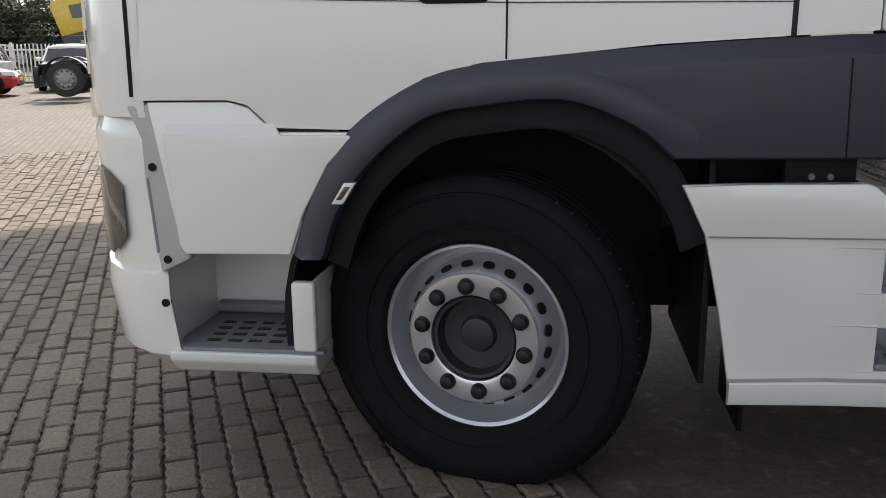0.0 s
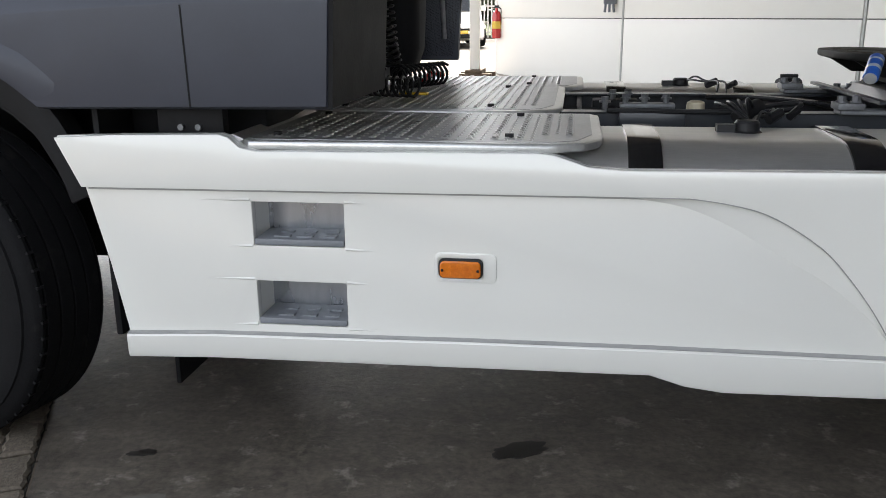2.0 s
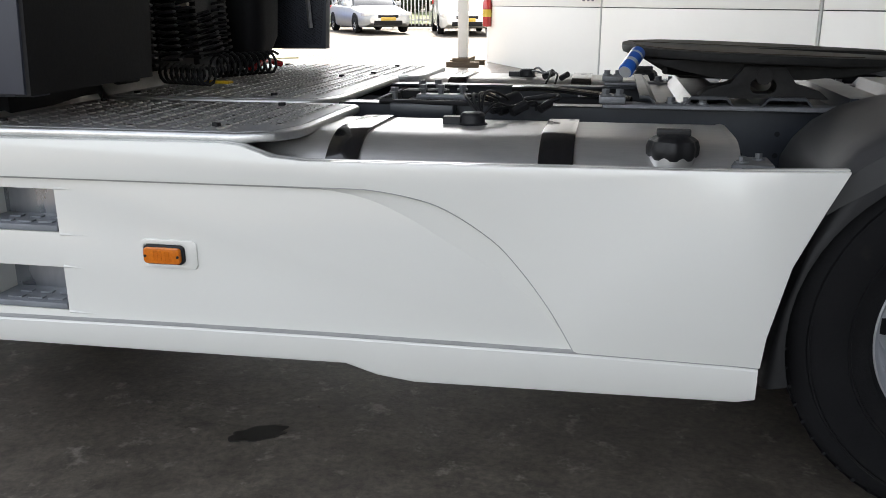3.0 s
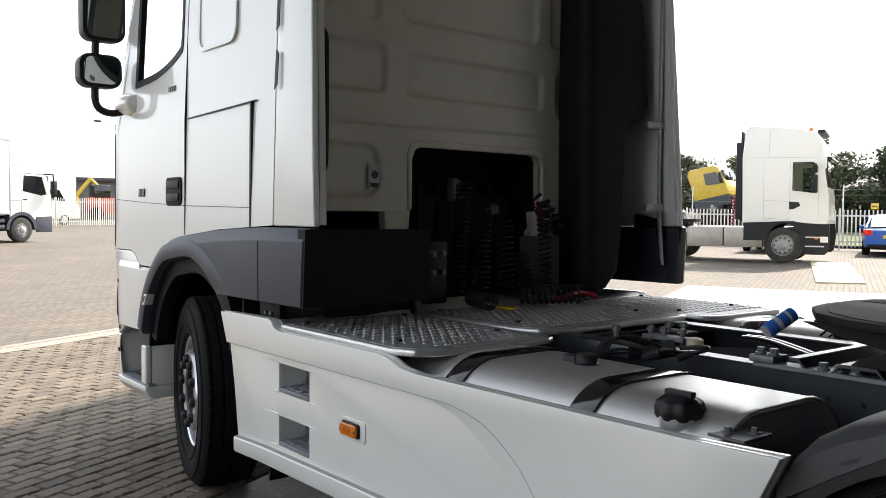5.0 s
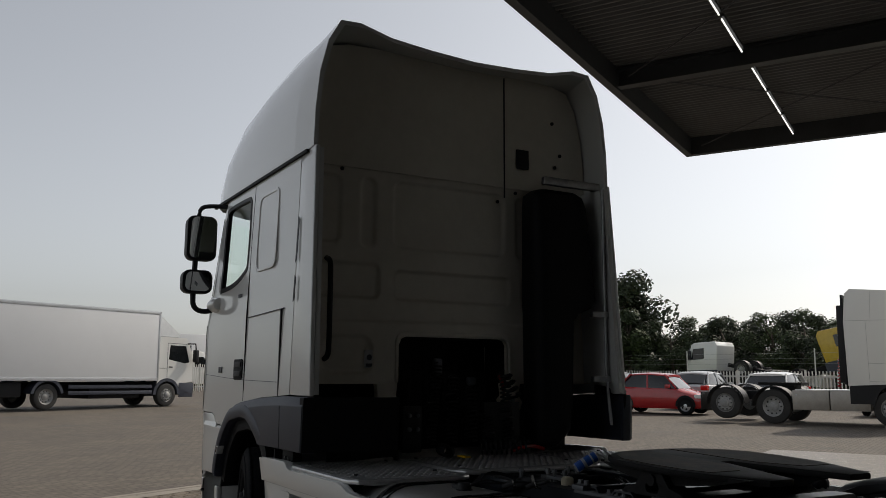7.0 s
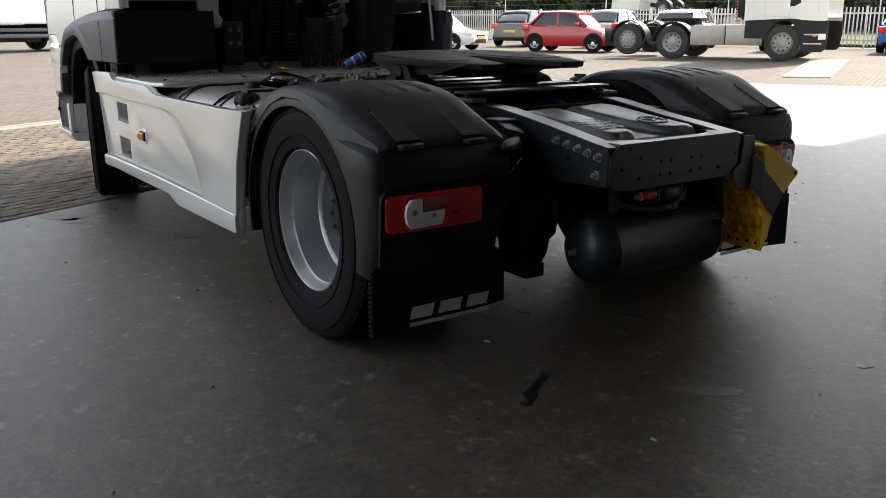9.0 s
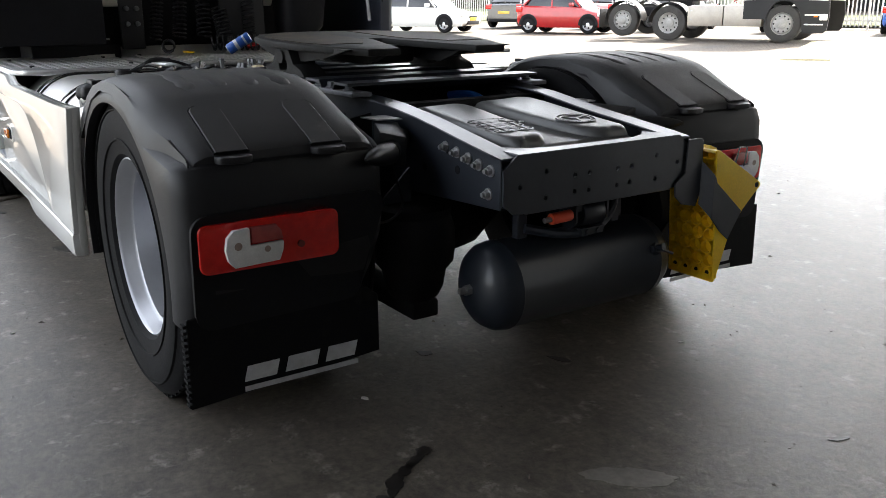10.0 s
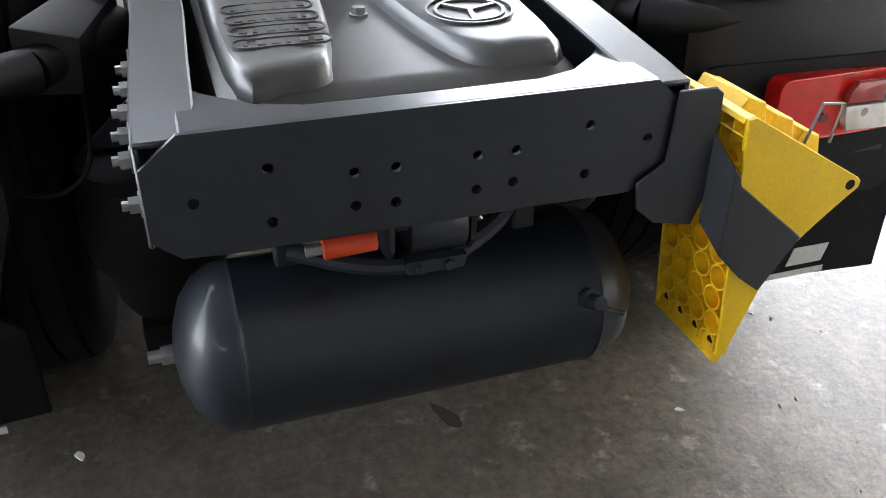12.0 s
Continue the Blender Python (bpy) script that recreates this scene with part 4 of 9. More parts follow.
    for y in (-0.53, 0.47):
        bm = B()
        prism(bm, [(y - 0.08, 1.45), (y + 0.08, 1.45), (y + 0.07, 1.36), (y + 0.10, 1.31), (y + 0.08, 1.25), (y - 0.06, 1.25), (y - 0.10, 1.33), (y - 0.07, 1.36)], 'x', 0.93, 0.99)
        bevel(bm, 0.012, 2)
        br = part("mount_bracket", bm, CREAM, w, "cream cab mounting bracket")
        bm = B()
        bolt(bm, (0.99, y, 1.32), (1, 0, 0), 0.02, 0.02)
        part("bolt", bm, STEEL, br)
    bm = B()
    prism(bm, rrect(-0.70, -0.632, 1.545, 1.665, 0.008), 'x', 0.984, 0.988)
    part("sticker", bm, WLOGO, w, "small white and grey sticker")
    bm = B()
    rod(bm, (0.988, -0.665, 1.615), (0.9895, -0.665, 1.615), 0.02, 12)
    part("sticker_print", bm, GREYP, w)
    part("sticker_print", bbox(0.988, 0.9895, -0.69, -0.642, 1.553, 1.575, 0.0003, 1), GREYP, w)
    bm = B()
    tube(bm, [(0.99, -0.985, 1.60), (1.05, -0.985, 1.62), (1.065, -0.985, 1.68), (1.065, -0.985, 2.18), (1.05, -0.985, 2.24), (0.99, -0.985, 2.26)], 0.018, 10, smooth=2)
    part("grab_rail", bm, BLACKP, w, "black grab rail")
    for y, z in ((-0.888, 2.876), (0.36, 2.78), (0.522, 2.862), (-0.84, 1.475)):
        bm = B()
        rod(bm, (0.98, y, z), (0.99, y, z), 0.013, 10)
        part("plug", bm, BLACKP, w)


rear_wall()


def toe(bm, sgn):
    """The far deflector stands toed in a little."""
    for v in bm.verts:
        if sgn > 0 and v.co.x > 1.065:
            v.co.y += 0.16 * (v.co.x - 1.065)


def side_deflector(sgn):
    """White fairing that stretches the cab side back past the rear wall."""
    s = lambda bm: mirror_y(bm) if sgn > 0 else bm
    bm = B()
    prism(bm, [(1.065, 1.372), (1.412, 1.372), (1.40, 1.6), (1.36, 2.2), (1.31, 2.925), (1.065, 2.905)], 'y', -YS + 0.0, -YS + 0.03)
    bevel(bm, 0.010, 3)
    lean(bm)
    toe(bm, sgn)
    d = part("side_deflector", s(bm), WHITE, truck, "white rear side deflector")
    for z0, z1 in ((1.95, 2.12), (2.2, 2.5)):
        bm = B()
        prism(bm, [(1.075, z0), (1.10, z0 + 0.02), (1.105, z1 - 0.02), (1.08, z1)], 'y', -YS - 0.003, -YS)
        lean(bm)
        part("finger_slot", s(bm), BLACKP, d)
    # inner return flange
    bm = B()
    prism(bm, [(1.36, 1.38), (1.408, 1.38), (1.305, 2.91), (1.26, 2.91)], 'y', -YS + 0.03, -YS + 0.06)
    lean(bm)
    toe(bm, sgn)
    part("flange", s(bm), WHITE, d)
    if sgn > 0:
        # inner face, straps and stay of the far deflector
        bm = B()
        prism(bm, [(0.985, 1.45), (1.42, 1.45), (1.26, 2.9), (0.985, 2.9)], 'y', YS - 0.10, YS - 0.085)
        lean(bm)
        part("inner_panel", bm, WHITE, d, "dusty inner face of the deflector")
        bm = B()
        tube(bm, [(1.30, 1.10, 2.90), (1.30, 1.10, 1.6), (1.30, 1.11, 1.4), (1.31, 1.13, 1.15)], 0.012, 8)
        part("stay", bm, STEEL, d, "galvanised stay rod")
        for z in (1.48, 1.95):
            part("strap", bbox(1.27, 1.31, 0.98, 1.15, z - 0.02, z + 0.02, 0.005), STEEL, d)
        part("top_arm", bbox(1.18, 1.23, 0.62, 1.14, 2.90, 2.96, 0.01), STEEL, d)
    # lower black flap under the fairing
    bm = B()
    prism(bm, [(1.06, 1.05), (1.355, 1.05), (1.40, 1.40), (1.06, 1.44)], 'y', -YS + 0.035, -YS + 0.06)
    bevel(bm, 0.01)
    part("lower_flap", s(bm), DARK, d, "black lower flap")


side_deflector(-1)
side_deflector(1)

# black engine bay bulkhead and air intake behind the cab
bm = B()
prism(bm, [(-1.16, 1.05), (-1.16, 1.44), (-0.46, 1.44), (-0.46, 1.76), (0.46, 1.76), (0.46, 1.44), (1.1, 1.44), (1.1, 1.05)], 'x', 0.60, 0.64)
part("bulkhead", bm, DARK, truck, "black bulkhead closing the engine tunnel")
# added black lining keeps pale surfaces from showing past the bulkhead
bm = B()
tun = [(-0.49, 1.06), (-0.49, 1.73), (-0.43, 1.79), (0.43, 1.79), (0.49, 1.73), (0.49, 1.06)]
prism(bm, tun + [(y * 0.985, z - 0.008 * (z > 1.5)) for y, z in tun[::-1]], 'x', 0.61, 0.935)
part("tunnel_lining", bm, DARK, truck, "black lining added to keep the engine tunnel dark")
# black sheet added where only the shaded hollow behind the fairing shows
bm = B()
prism(bm, [(1.33, 1.045), (1.3765, 1.045), (1.3925, 1.362), (1.33, 1.362)], 'y', -YS - 0.028, -0.64)
part("fairing_back", bm, DARK, truck, "black sheet standing in for the dark hollow behind the fairing")
bm = B()
sec = rrect(0.48, 1.14, 0.86, 1.36, 0.12, 5)
def intake_ring(z, y0, y1, x0, x1, r):
    return [(u, v, z) for u, v in rrect(x0, x1, y0, y1, r, 5)]
loft(bm, [intake_ring(*s) for s in ((0.98, 0.57, 0.66, 1.04, 1.18, 0.04), (1.03, 0.545, 0.75, 1.0, 1.25, 0.07), (1.12, 0.54, 0.825, 1.0, 1.27, 0.08), (1.33, 0.535, 0.85, 1.0, 1.275, 0.08), (1.90, 0.53, 0.868, 1.0, 1.275, 0.08),
                                    (1.955, 0.53, 0.925, 1.0, 1.275, 0.08), (2.0, 0.53, 1.04, 0.995, 1.272, 0.08), (2.06, 0.53, 1.08, 0.995, 1.27, 0.08), (2.4, 0.532, 1.056, 0.995, 1.262, 0.08), (2.75, 0.535, 1.022, 0.995, 1.25, 0.08), (2.83, 0.545, 1.0, 0.995, 1.235, 0.08), (2.87, 0.60, 0.96, 1.01, 1.19, 0.07))])
part("air_intake", bm, DARK, truck, "tall black air intake duct behind the cab")


def mirror(sgn):
    s = lambda bm: mirror_y(bm) if sgn > 0 else bm
    bm = B()
    tube(bm, [(-0.72, -1.19, 2.87), (-0.78, -1.30, 2.88), (-0.84, -1.38, 2.87), (-0.85, -1.39, 2.78)], 0.018, 10, smooth=2)
    tube(bm, [(-0.82, -1.20, 2.05), (-0.84, -1.30, 2.0), (-0.85, -1.40, 2.03), (-0.85, -1.41, 2.14), (-0.85, -1.39, 2.8)], 0.022, 10, smooth=2)
    arm = part("mirror_arm", s(bm), BLACKP, truck, "black tubular mirror arm with two mirror heads")
    bm = B()
    lathe(bm, [(0, -0.14), (0.05, -0.12), (0.065, 0), (0.05, 0.10), (0, 0.12)], (-0.76, -1.235, 2.06), 'x', 16)
    part("mirror_foot", s(bm), WHITE, arm, "white mirror foot")
    for z0, z1, yc, w in ((2.42, 2.795, -1.365, 0.245), (2.15, 2.345, -1.386, 0.245)):
        bm = B()
        loops = []
        for x, k in ((-1.0, 0.5), (-0.97, 0.8), (-0.90, 0.97), (-0.82, 1.0), (-0.80, 0.98)):
            cz, hz = (z0 + z1) / 2, (z1 - z0) / 2
            loops.append([(x, u, v) for u, v in rrect(yc - w / 2 * k, yc + w / 2 * k, cz - hz * k, cz + hz * k, 0.06 * k, 4)])
        loft(bm, loops)
        part("mirror_housing", s(bm), BLACKP, arm, "black mirror housing")
        bm = B()
        prism(bm, rrect(yc - w / 2 + 0.022, yc + w / 2 - 0.022, z0 + 0.022, z1 - 0.022, 0.045), 'x', -0.799, -0.794)
        for v in bm.verts:
            v.co.x += 0.16 * (v.co.z - z0 - 0.022)
        part("mirror_glass", s(bm), CHROME, arm, "mirror glass")


mirror(-1)
mirror(1)

# cab inside: floor and seats close the view through the windows
part("cab_floor", bbox(-1.2, 0.93, -1.15, 1.15, 1.78, 1.82, 0.01), DARK, truck)
part("bunk", bbox(0.3, 0.92, -1.1, 1.1, 1.9, 2.2, 0.04), DARK, truck)
for y in (-0.65, 0.65):
    part("cab_seat", bbox(-0.35, 0.15, y - 0.26, y + 0.26, 1.85, 2.2, 0.06, 3), DARK, truck)
    part("seat_back", bbox(0.06, 0.22, y - 0.25, y + 0.25, 2.1, 2.75, 0.06, 3), DARK, truck)


def wheel(name, x, sgn, front, lab, lifted=0.0, R=0.505):
    """A truck wheel: tyre with tread grooves, rim and nuts. Local axis along y, outer side towards -y, then mirrored."""
    w = new(name)
    w.parent = truck
    w.location = (x - truck.location.x, sgn * (0.98 if front else 0.975), 0.472 if front else 0.49)
    if front:
        w.rotation_euler = (0, 0, radians(-13))
    tagged(w, lab)
    s = lambda bm: mirror_y(bm) if sgn > 0 else bm
    yo = -0.215           # outer tyre face, from the wheel's own origin

    def part_w(nm, bm, m, lb=""):
        ob = part(nm, bm, m, None, lb)
        ob.parent = w
        return ob

    def tyre(y0, nm="tyre"):
        W = 0.31
        prof = [(0.295, y0 + 0.03), (0.31, y0 + 0.012), (0.36, y0 + 0.002), (0.42, y0 - 0.004), (0.455, y0 + 0.004), (0.478, y0 + 0.014), (0.492, y0 + 0.022), (R - 0.003, y0 + 0.038)]
        g = []
        for k in range(5):
            a = y0 + 0.045 + k * (W - 0.09) / 4.0
            g += [(R, a - 0.016), (R, a - 0.005), (R - 0.014, a - 0.004), (R - 0.014, a + 0.004), (R, a + 0.005)]
        prof += g + [(R - 0.003, y0 + W - 0.035), (0.478, y0 + W - 0.012), (0.42, y0 + W), (0.31, y0 + W - 0.012), (0.295, y0 + W - 0.03)]
        bm = B()
        lathe(bm, prof, (0, 0, 0), 'y', 72)
        for v in bm.verts:
            # flattened at the ground
            if v.co.z < 0.003 - w.location.z:
                v.co.z = 0.002 - w.location.z
        # shoulder sipes
        for i in range(60):
            a = 2 * math.pi * i / 60
            if math.sin(a) < -0.9:
                continue
            m = Matrix.Rotation(a, 4, 'Y')
            tt = bmesh.new()
            box(tt, R - 0.008, R + 0.0015, y0 + 0.028, y0 + 0.05, -0.004, 0.004)
            merge(bm, tt, 1, m)
        # raised sidewall rings
        lathe(bm, [(0.352, y0 + 0.004), (0.354, y0 - 0.002), (0.360, y0 - 0.003), (0.362, y0 + 0.003)], (0, 0, 0), 'y', 64)
        lathe(bm, [(0.448, y0 + 0.004), (0.450, y0 - 0.003), (0.455, y0 - 0.002), (0.458, y0 + 0.006)], (0, 0, 0), 'y', 64)
        part_w(nm, s(bm), [RUBBER, DARK], "black rubber tyre")
    tyre(yo)
    if not front:
        tyre(yo + 0.35)
    bm = B()
    if front:
        # convex disc wheel: flange, well, then a disc that bulges outwards
        d = yo + 0.035
        prof = [(0.285, d + 0.02), (0.297, d + 0.012), (0.300, d), (0.293, d - 0.006), (0.283, d + 0.002), (0.276, d + 0.03), (0.270, d + 0.085), (0.256, d + 0.125), (0.242, d + 0.118),
                (0.228, d + 0.05), (0.214, d - 0.012), (0.205, d - 0.022), (0.150, d - 0.024), (0.138, d - 0.020), (0.135, d + 0.06), (0.08, d + 0.062)]
    else:
        d = yo + 0.03
        prof = [(0.285, d + 0.02), (0.299, d + 0.012), (0.301, d), (0.293, d - 0.006), (0.285, d + 0.004), (0.278, d + 0.04), (0.268, d + 0.05), (0.262, d + 0.10), (0.256, d + 0.165), (0.246, d + 0.172), (0.240, d + 0.18), (0.238, d + 0.235),
                (0.228, d + 0.25), (0.215, d + 0.248), (0.19, d + 0.236), (0.150, d + 0.232), (0.138, d + 0.234), (0.0, d + 0.24)]
    lathe(bm, prof, (0, 0, 0), 'y', 64)
    # hand holes, nuts, hub
    nh = 20 if front else 10
    rr = 0.226 if front else 0.228
    for i in range(nh):
        a = 2 * math.pi * (i + 0.5) / nh
        if front:
            c = Vector((rr * math.cos(a), d + 0.028, rr * math.sin(a)))
            n = Vector((math.cos(a) * 0.97, -0.24, math.sin(a) * 0.97))
            r1 = 0.0185
        else:
            c = Vector((0.205 * math.cos(a), d + 0.243, 0.205 * math.sin(a)))
            n = Vector((-0.3 * math.cos(a), -1, -0.3 * math.sin(a))).normalized()
            r1 = 0.024
        rod(bm, c - n * 0.004, c + n * 0.0045, r1, 14, 1)
    part_w("rim", s(bm), [RIM if front else RIMR, DARK], "silver painted steel rim")
    dn = d - 0.024 if front else d + 0.233
    for i in range(10):
        a = 2 * math.pi * i / 10 + radians(97)
        bm = B()
        c = Vector((0.1675 * math.cos(a), dn, 0.1675 * math.sin(a)))
        if front:
            lathe(bm, [(0.0, c.y - 0.026), (0.012, c.y - 0.025), (0.020, c.y - 0.021), (0.0245, c.y - 0.012), (0.026, c.y)], (c.x, 0, c.z), 'y', 14)
        else:
            rod(bm, c, c + Vector((0, -0.006, 0)), 0.022, 14)
            rod(bm, c + Vector((0, -0.006, 0)), c + Vector((0, -0.034, 0)), 0.0175, 6, r2=0.0165)
        part_w("wheel_nut", s(bm), BLACKP if front else STEEL)
    bm = B()
    if front:
        lathe(bm, [(0.134, d - 0.005), (0.130, d - 0.014), (0.120, d - 0.012), (0.112, d + 0.03), (0.06, d + 0.035), (0.052, d + 0.018), (0.03, d + 0.012), (0.0, d + 0.012)], (0, 0, 0), 'y', 40)
        part_w("hub", s(bm), HUB, "dark grey hub cap")
    else:
        lathe(bm, [(0.118, d + 0.238), (0.112, d + 0.165), (0.09, d + 0.152), (0, d + 0.15)], (0, 0, 0), 'y', 32)
        for i in range(8):
            a = 2 * math.pi * i / 8
            bolt(bm, (0.08 * math.cos(a), d + 0.152, 0.08 * math.sin(a)), (0, -1, 0), 0.009, 0.012)
        part_w("hub", s(bm), HUB, "dark axle hub")
    return w


HUB = mat("hub_paint", (0.026, 0.028, 0.032), (0.016, 0.017, 0.019), 14, 0.4, 0.6, bump=0.15, bscale=90, fine=0.2)
AX2 = 3.84
wheel("front_wheel", 0.035, -1, True, "front wheel with silver rim and black nuts")
wheel("front_wheel", 0.035, 1, True, "front wheel with silver rim and black nuts")
wheel("rear_wheel", AX2, -1, False, "twin rear wheel with deep silver rim")
wheel("rear_wheel", AX2, 1, False, "twin rear wheel with deep silver rim")

# ---- chassis, skirts and rear of the truck ----
def flip(bm, sgn):
    return mirror_y(bm) if sgn > 0 else bm


SHADELINE = mat("shade_line_grey", (0.40, 0.40, 0.39), (0.34, 0.34, 0.33), 9, 0.5, 0.7, fine=0.1)


def skirt(sgn):
    y0 = -1.245
    top = [(0.58, 0.963), (0.75, 0.969), (1.06, 0.974), (1.085, 0.966), (1.115, 0.94), (1.16, 0.93), (1.90, 0.936), (1.95, 0.93), (2.03, 0.903), (2.12, 0.896), (3.17, 0.905), (3.42, 0.915)]
    rear = [(3.375, 0.82), (3.315, 0.68), (3.275, 0.50), (3.26, 0.33)]
    bot = [(3.22, 0.322), (2.40, 0.306), (2.30, 0.318), (2.21, 0.345), (1.0, 0.33), (0.745, 0.32)]
    front = [(0.735, 0.40), (0.70, 0.60), (0.65, 0.82)]
    H1 = [(1.132, 0.668), (1.132, 0.79), (1.388, 0.79), (1.388, 0.668)]
    H2 = [(1.132, 0.439), (1.132, 0.566), (1.388, 0.566), (1.388, 0.439)]
    bm = B()
    prism(bm, top + rear + bot + front, 'y', y0, y0 + 0.03, holes=[H1, H2])
    bevel(bm, 0.005, 2)
    sk = part("side_skirt", flip(bm, sgn), WHITE, truck, "white painted side skirt with step niches")
    # raised upper and rear field whose edge sweeps down in a curve
    sweep = curve([(2.28, 0.829), (2.40, 0.812), (2.49, 0.783), (2.60, 0.715), (2.67, 0.645), (2.75, 0.54), (2.815, 0.43)], 4)
    up = [(0.648, 0.823)] + [(0.9, 0.8245), (1.42, 0.827), (1.9, 0.829)] + sweep + [(2.83, 0.425), (3.267, 0.42)] + rear[::-1][1:] + [(3.418, 0.912)] + top[::-1][1:-1] + [(0.583, 0.96)]
    bm = B()
    prism(bm, up, 'y', y0 - 0.018, y0 + 0.004)
    bevel(bm, 0.004, 2)
    part("upper_field", flip(bm, sgn), WHITE, sk)
    # wide soft chamfer along the sweep
    line = curve([(2.12, 0.829)] + [(2.28, 0.829), (2.40, 0.812), (2.49, 0.783), (2.60, 0.715), (2.67, 0.645), (2.75, 0.54), (2.815, 0.43)], 4)
    loops = []
    for i, (x, z) in enumerate(line):
        q, p = line[min(i + 1, len(line) - 1)], line[max(i - 1, 0)]
        d = Vector((q[0] - p[0], 0, q[1] - p[1])).normalized()
        n = Vector((d.z, 0, -d.x))
        t = i / (len(line) - 1)
        w = 0.001 + 0.075 * math.sin(math.pi * min(1, t * 1.05)) ** 1.3
        o = Vector((x, y0 - 0.0085, z)) + n * 0.0005
        e = Vector((x, y0 - 0.0008, z)) + n * w
        b = Vector((x, y0 + 0.004, z)) + n * w * 0.5
        loops.append([tuple(o), tuple(e), tuple(b)])
    bm = B()
    loft(bm, loops)
    part("sweep_chamfer", flip(bm, sgn), WHITE, sk, sharp=1.2)
    bm = B()
    cols = [(0.737, 0.395, 0.323), (1.0, 0.408, 0.333), (1.73, 0.42, 0.341), (2.21, 0.424, 0.347), (2.30, 0.424, 0.320), (2.40, 0.424, 0.308), (2.83, 0.424, 0.316), (3.22, 0.42, 0.324), (3.262, 0.418, 0.333)]
    loft(bm, [[(x, y0 + 0.004, zt + 0.002), (x, y0 - 0.019, zt), (x, y0 - 0.023, zt - 0.005), (x, y0 - 0.022, zb + 0.014), (x, y0 - 0.016, zb + 0.003), (x, y0 - 0.008, zb), (x, y0 + 0.01, zb - 0.001)] for x, zt, zb in cols])
    part("lower_lip", flip(bm, sgn), WHITE, sk)
    # fine grey strips that paint the shadow lines above the lip and below the upper field
    bm = B()
    loft(bm, [[(x, y0 + 0.004, zt + 0.0055), (x, y0 - 0.0195, zt + 0.0026), (x, y0 - 0.0195, zt + 0.0015), (x, y0 + 0.004, zt + 0.0015)] for x, zt, zb in cols])
    part("lip_joint", flip(bm, sgn), SHADELINE, sk)
    bm = B()
    loft(bm, [[(x, y0 + 0.004, z - 0.003), (x, y0 - 0.0012, z - 0.003), (x, y0 - 0.0012, z - 0.008), (x, y0 + 0.004, z - 0.008)] for x, z in ((0.66, 0.823), (0.9, 0.8245), (1.42, 0.827), (1.9, 0.829), (2.26, 0.829))])
    part("field_joint", flip(bm, sgn), SHADELINE, sk)
    # grey tube painting the shadow line along the sweep
    bm = B()
    tube(bm, [(x + 0.0006, y0 - 0.0165, z - 0.0012) for x, z in line], 0.0016, 6)
    part("sweep_joint", flip(bm, sgn), SHADELINE, sk)
    for x0, z0, z1 in ((1.132, 0.668, 0.79), (1.132, 0.439, 0.566)):
        x1 = 1.388
        bm = B()
        # niche: back, sides, top
        yb = y0 + 0.13
        box(bm, x0 - 0.006, x1 + 0.006, yb, yb + 0.006, z0, z1 + 0.006)
        n = part("step_back", flip(bm, sgn), NICHE, sk, "bright aluminium back of the step niche")
        bm = B()
        box(bm, x0 - 0.006, x0 - 0.001, y0 + 0.004, yb, z0, z1)
        box(bm, x1 + 0.001, x1 + 0.006, y0 + 0.004, yb, z0, z1)
        box(bm, x0 - 0.006, x1 + 0.006, y0 + 0.004, yb, z1 + 0.001, z1 + 0.006)
        part("step_cheek", flip(bm, sgn), WHITE, sk)
        bm = bbox(x0 + 0.002, x1 - 0.002, y0 - 0.002, yb, z0 + 0.002, z0 + 0.02, 0.004)
        for k in range(3):
            xa = x0 + 0.05 + k * 0.065
            box(bm, xa, xa + 0.045, y0 + 0.02, y0 + 0.04, z0 + 0.02, z0 + 0.024)
            box(bm, xa + 0.005, xa + 0.04, y0 + 0.07, y0 + 0.09, z0 + 0.02, z0 + 0.024)
        part("step_tread", flip(bm, sgn), STEPG, sk, "grey plastic step tread")
        # shallow blades that run out from the niche's corners
        for xa, xb, za in ((x0 - 0.16, x0 - 0.004, z1 + 0.004), (x1 + 0.004, x1 + 0.07, z1 + 0.002), (x0 - 0.08, x0 - 0.004, z0 - 0.003), (x1 + 0.004, x1 + 0.10, z0 - 0.006)):
            bm = B()
            far = xa if xa < x0 - 0.05 else xb
            near = xb if far == xa else xa
            v = [bm.verts.new(p) for p in ((far, y0 - 0.0004, za), (near, y0 - 0.005, za + 0.002), (near, y0 - 0.0004, za + 0.007), (near, y0 - 0.0004, za - 0.003))]
            for f in ((0, 1, 2), (0, 3, 1), (1, 3, 2), (0, 2, 3)):
                bm.faces.new([v[i] for i in f])
            part("blade", flip(bm, sgn), WHITE, sk)
    # side marker lamp in a shallow dish
    bm = B()
    prism(bm, rrect(1.634, 1.80, 0.583, 0.665, 0.016), 'y', y0 - 0.004, y0 + 0.004, holes=[rrect(1.643, 1.766, 0.594, 0.652, 0.012)])
    bevel(bm, 0.003, 2)
    part("lamp_dish", flip(bm, sgn), WHITE, sk)
    bm = B()
    prism(bm, rrect(1.645, 1.764, 0.596, 0.650, 0.014), 'y', y0 - 0.010, y0 + 0.004)
    bevel(bm, 0.003, 2)
    part("lamp_base", flip(bm, sgn), BLACKP, sk, "black lamp base")
    bm = B()
    prism(bm, rrect(1.650, 1.759, 0.600, 0.646, 0.012), 'y', y0 - 0.022, y0 - 0.009)
    bevel(bm, 0.006, 3)
    for k in range(5):
        box(bm, 1.678 + k * 0.011, 1.683 + k * 0.011, y0 - 0.0232, y0 - 0.021, 0.61, 0.636)
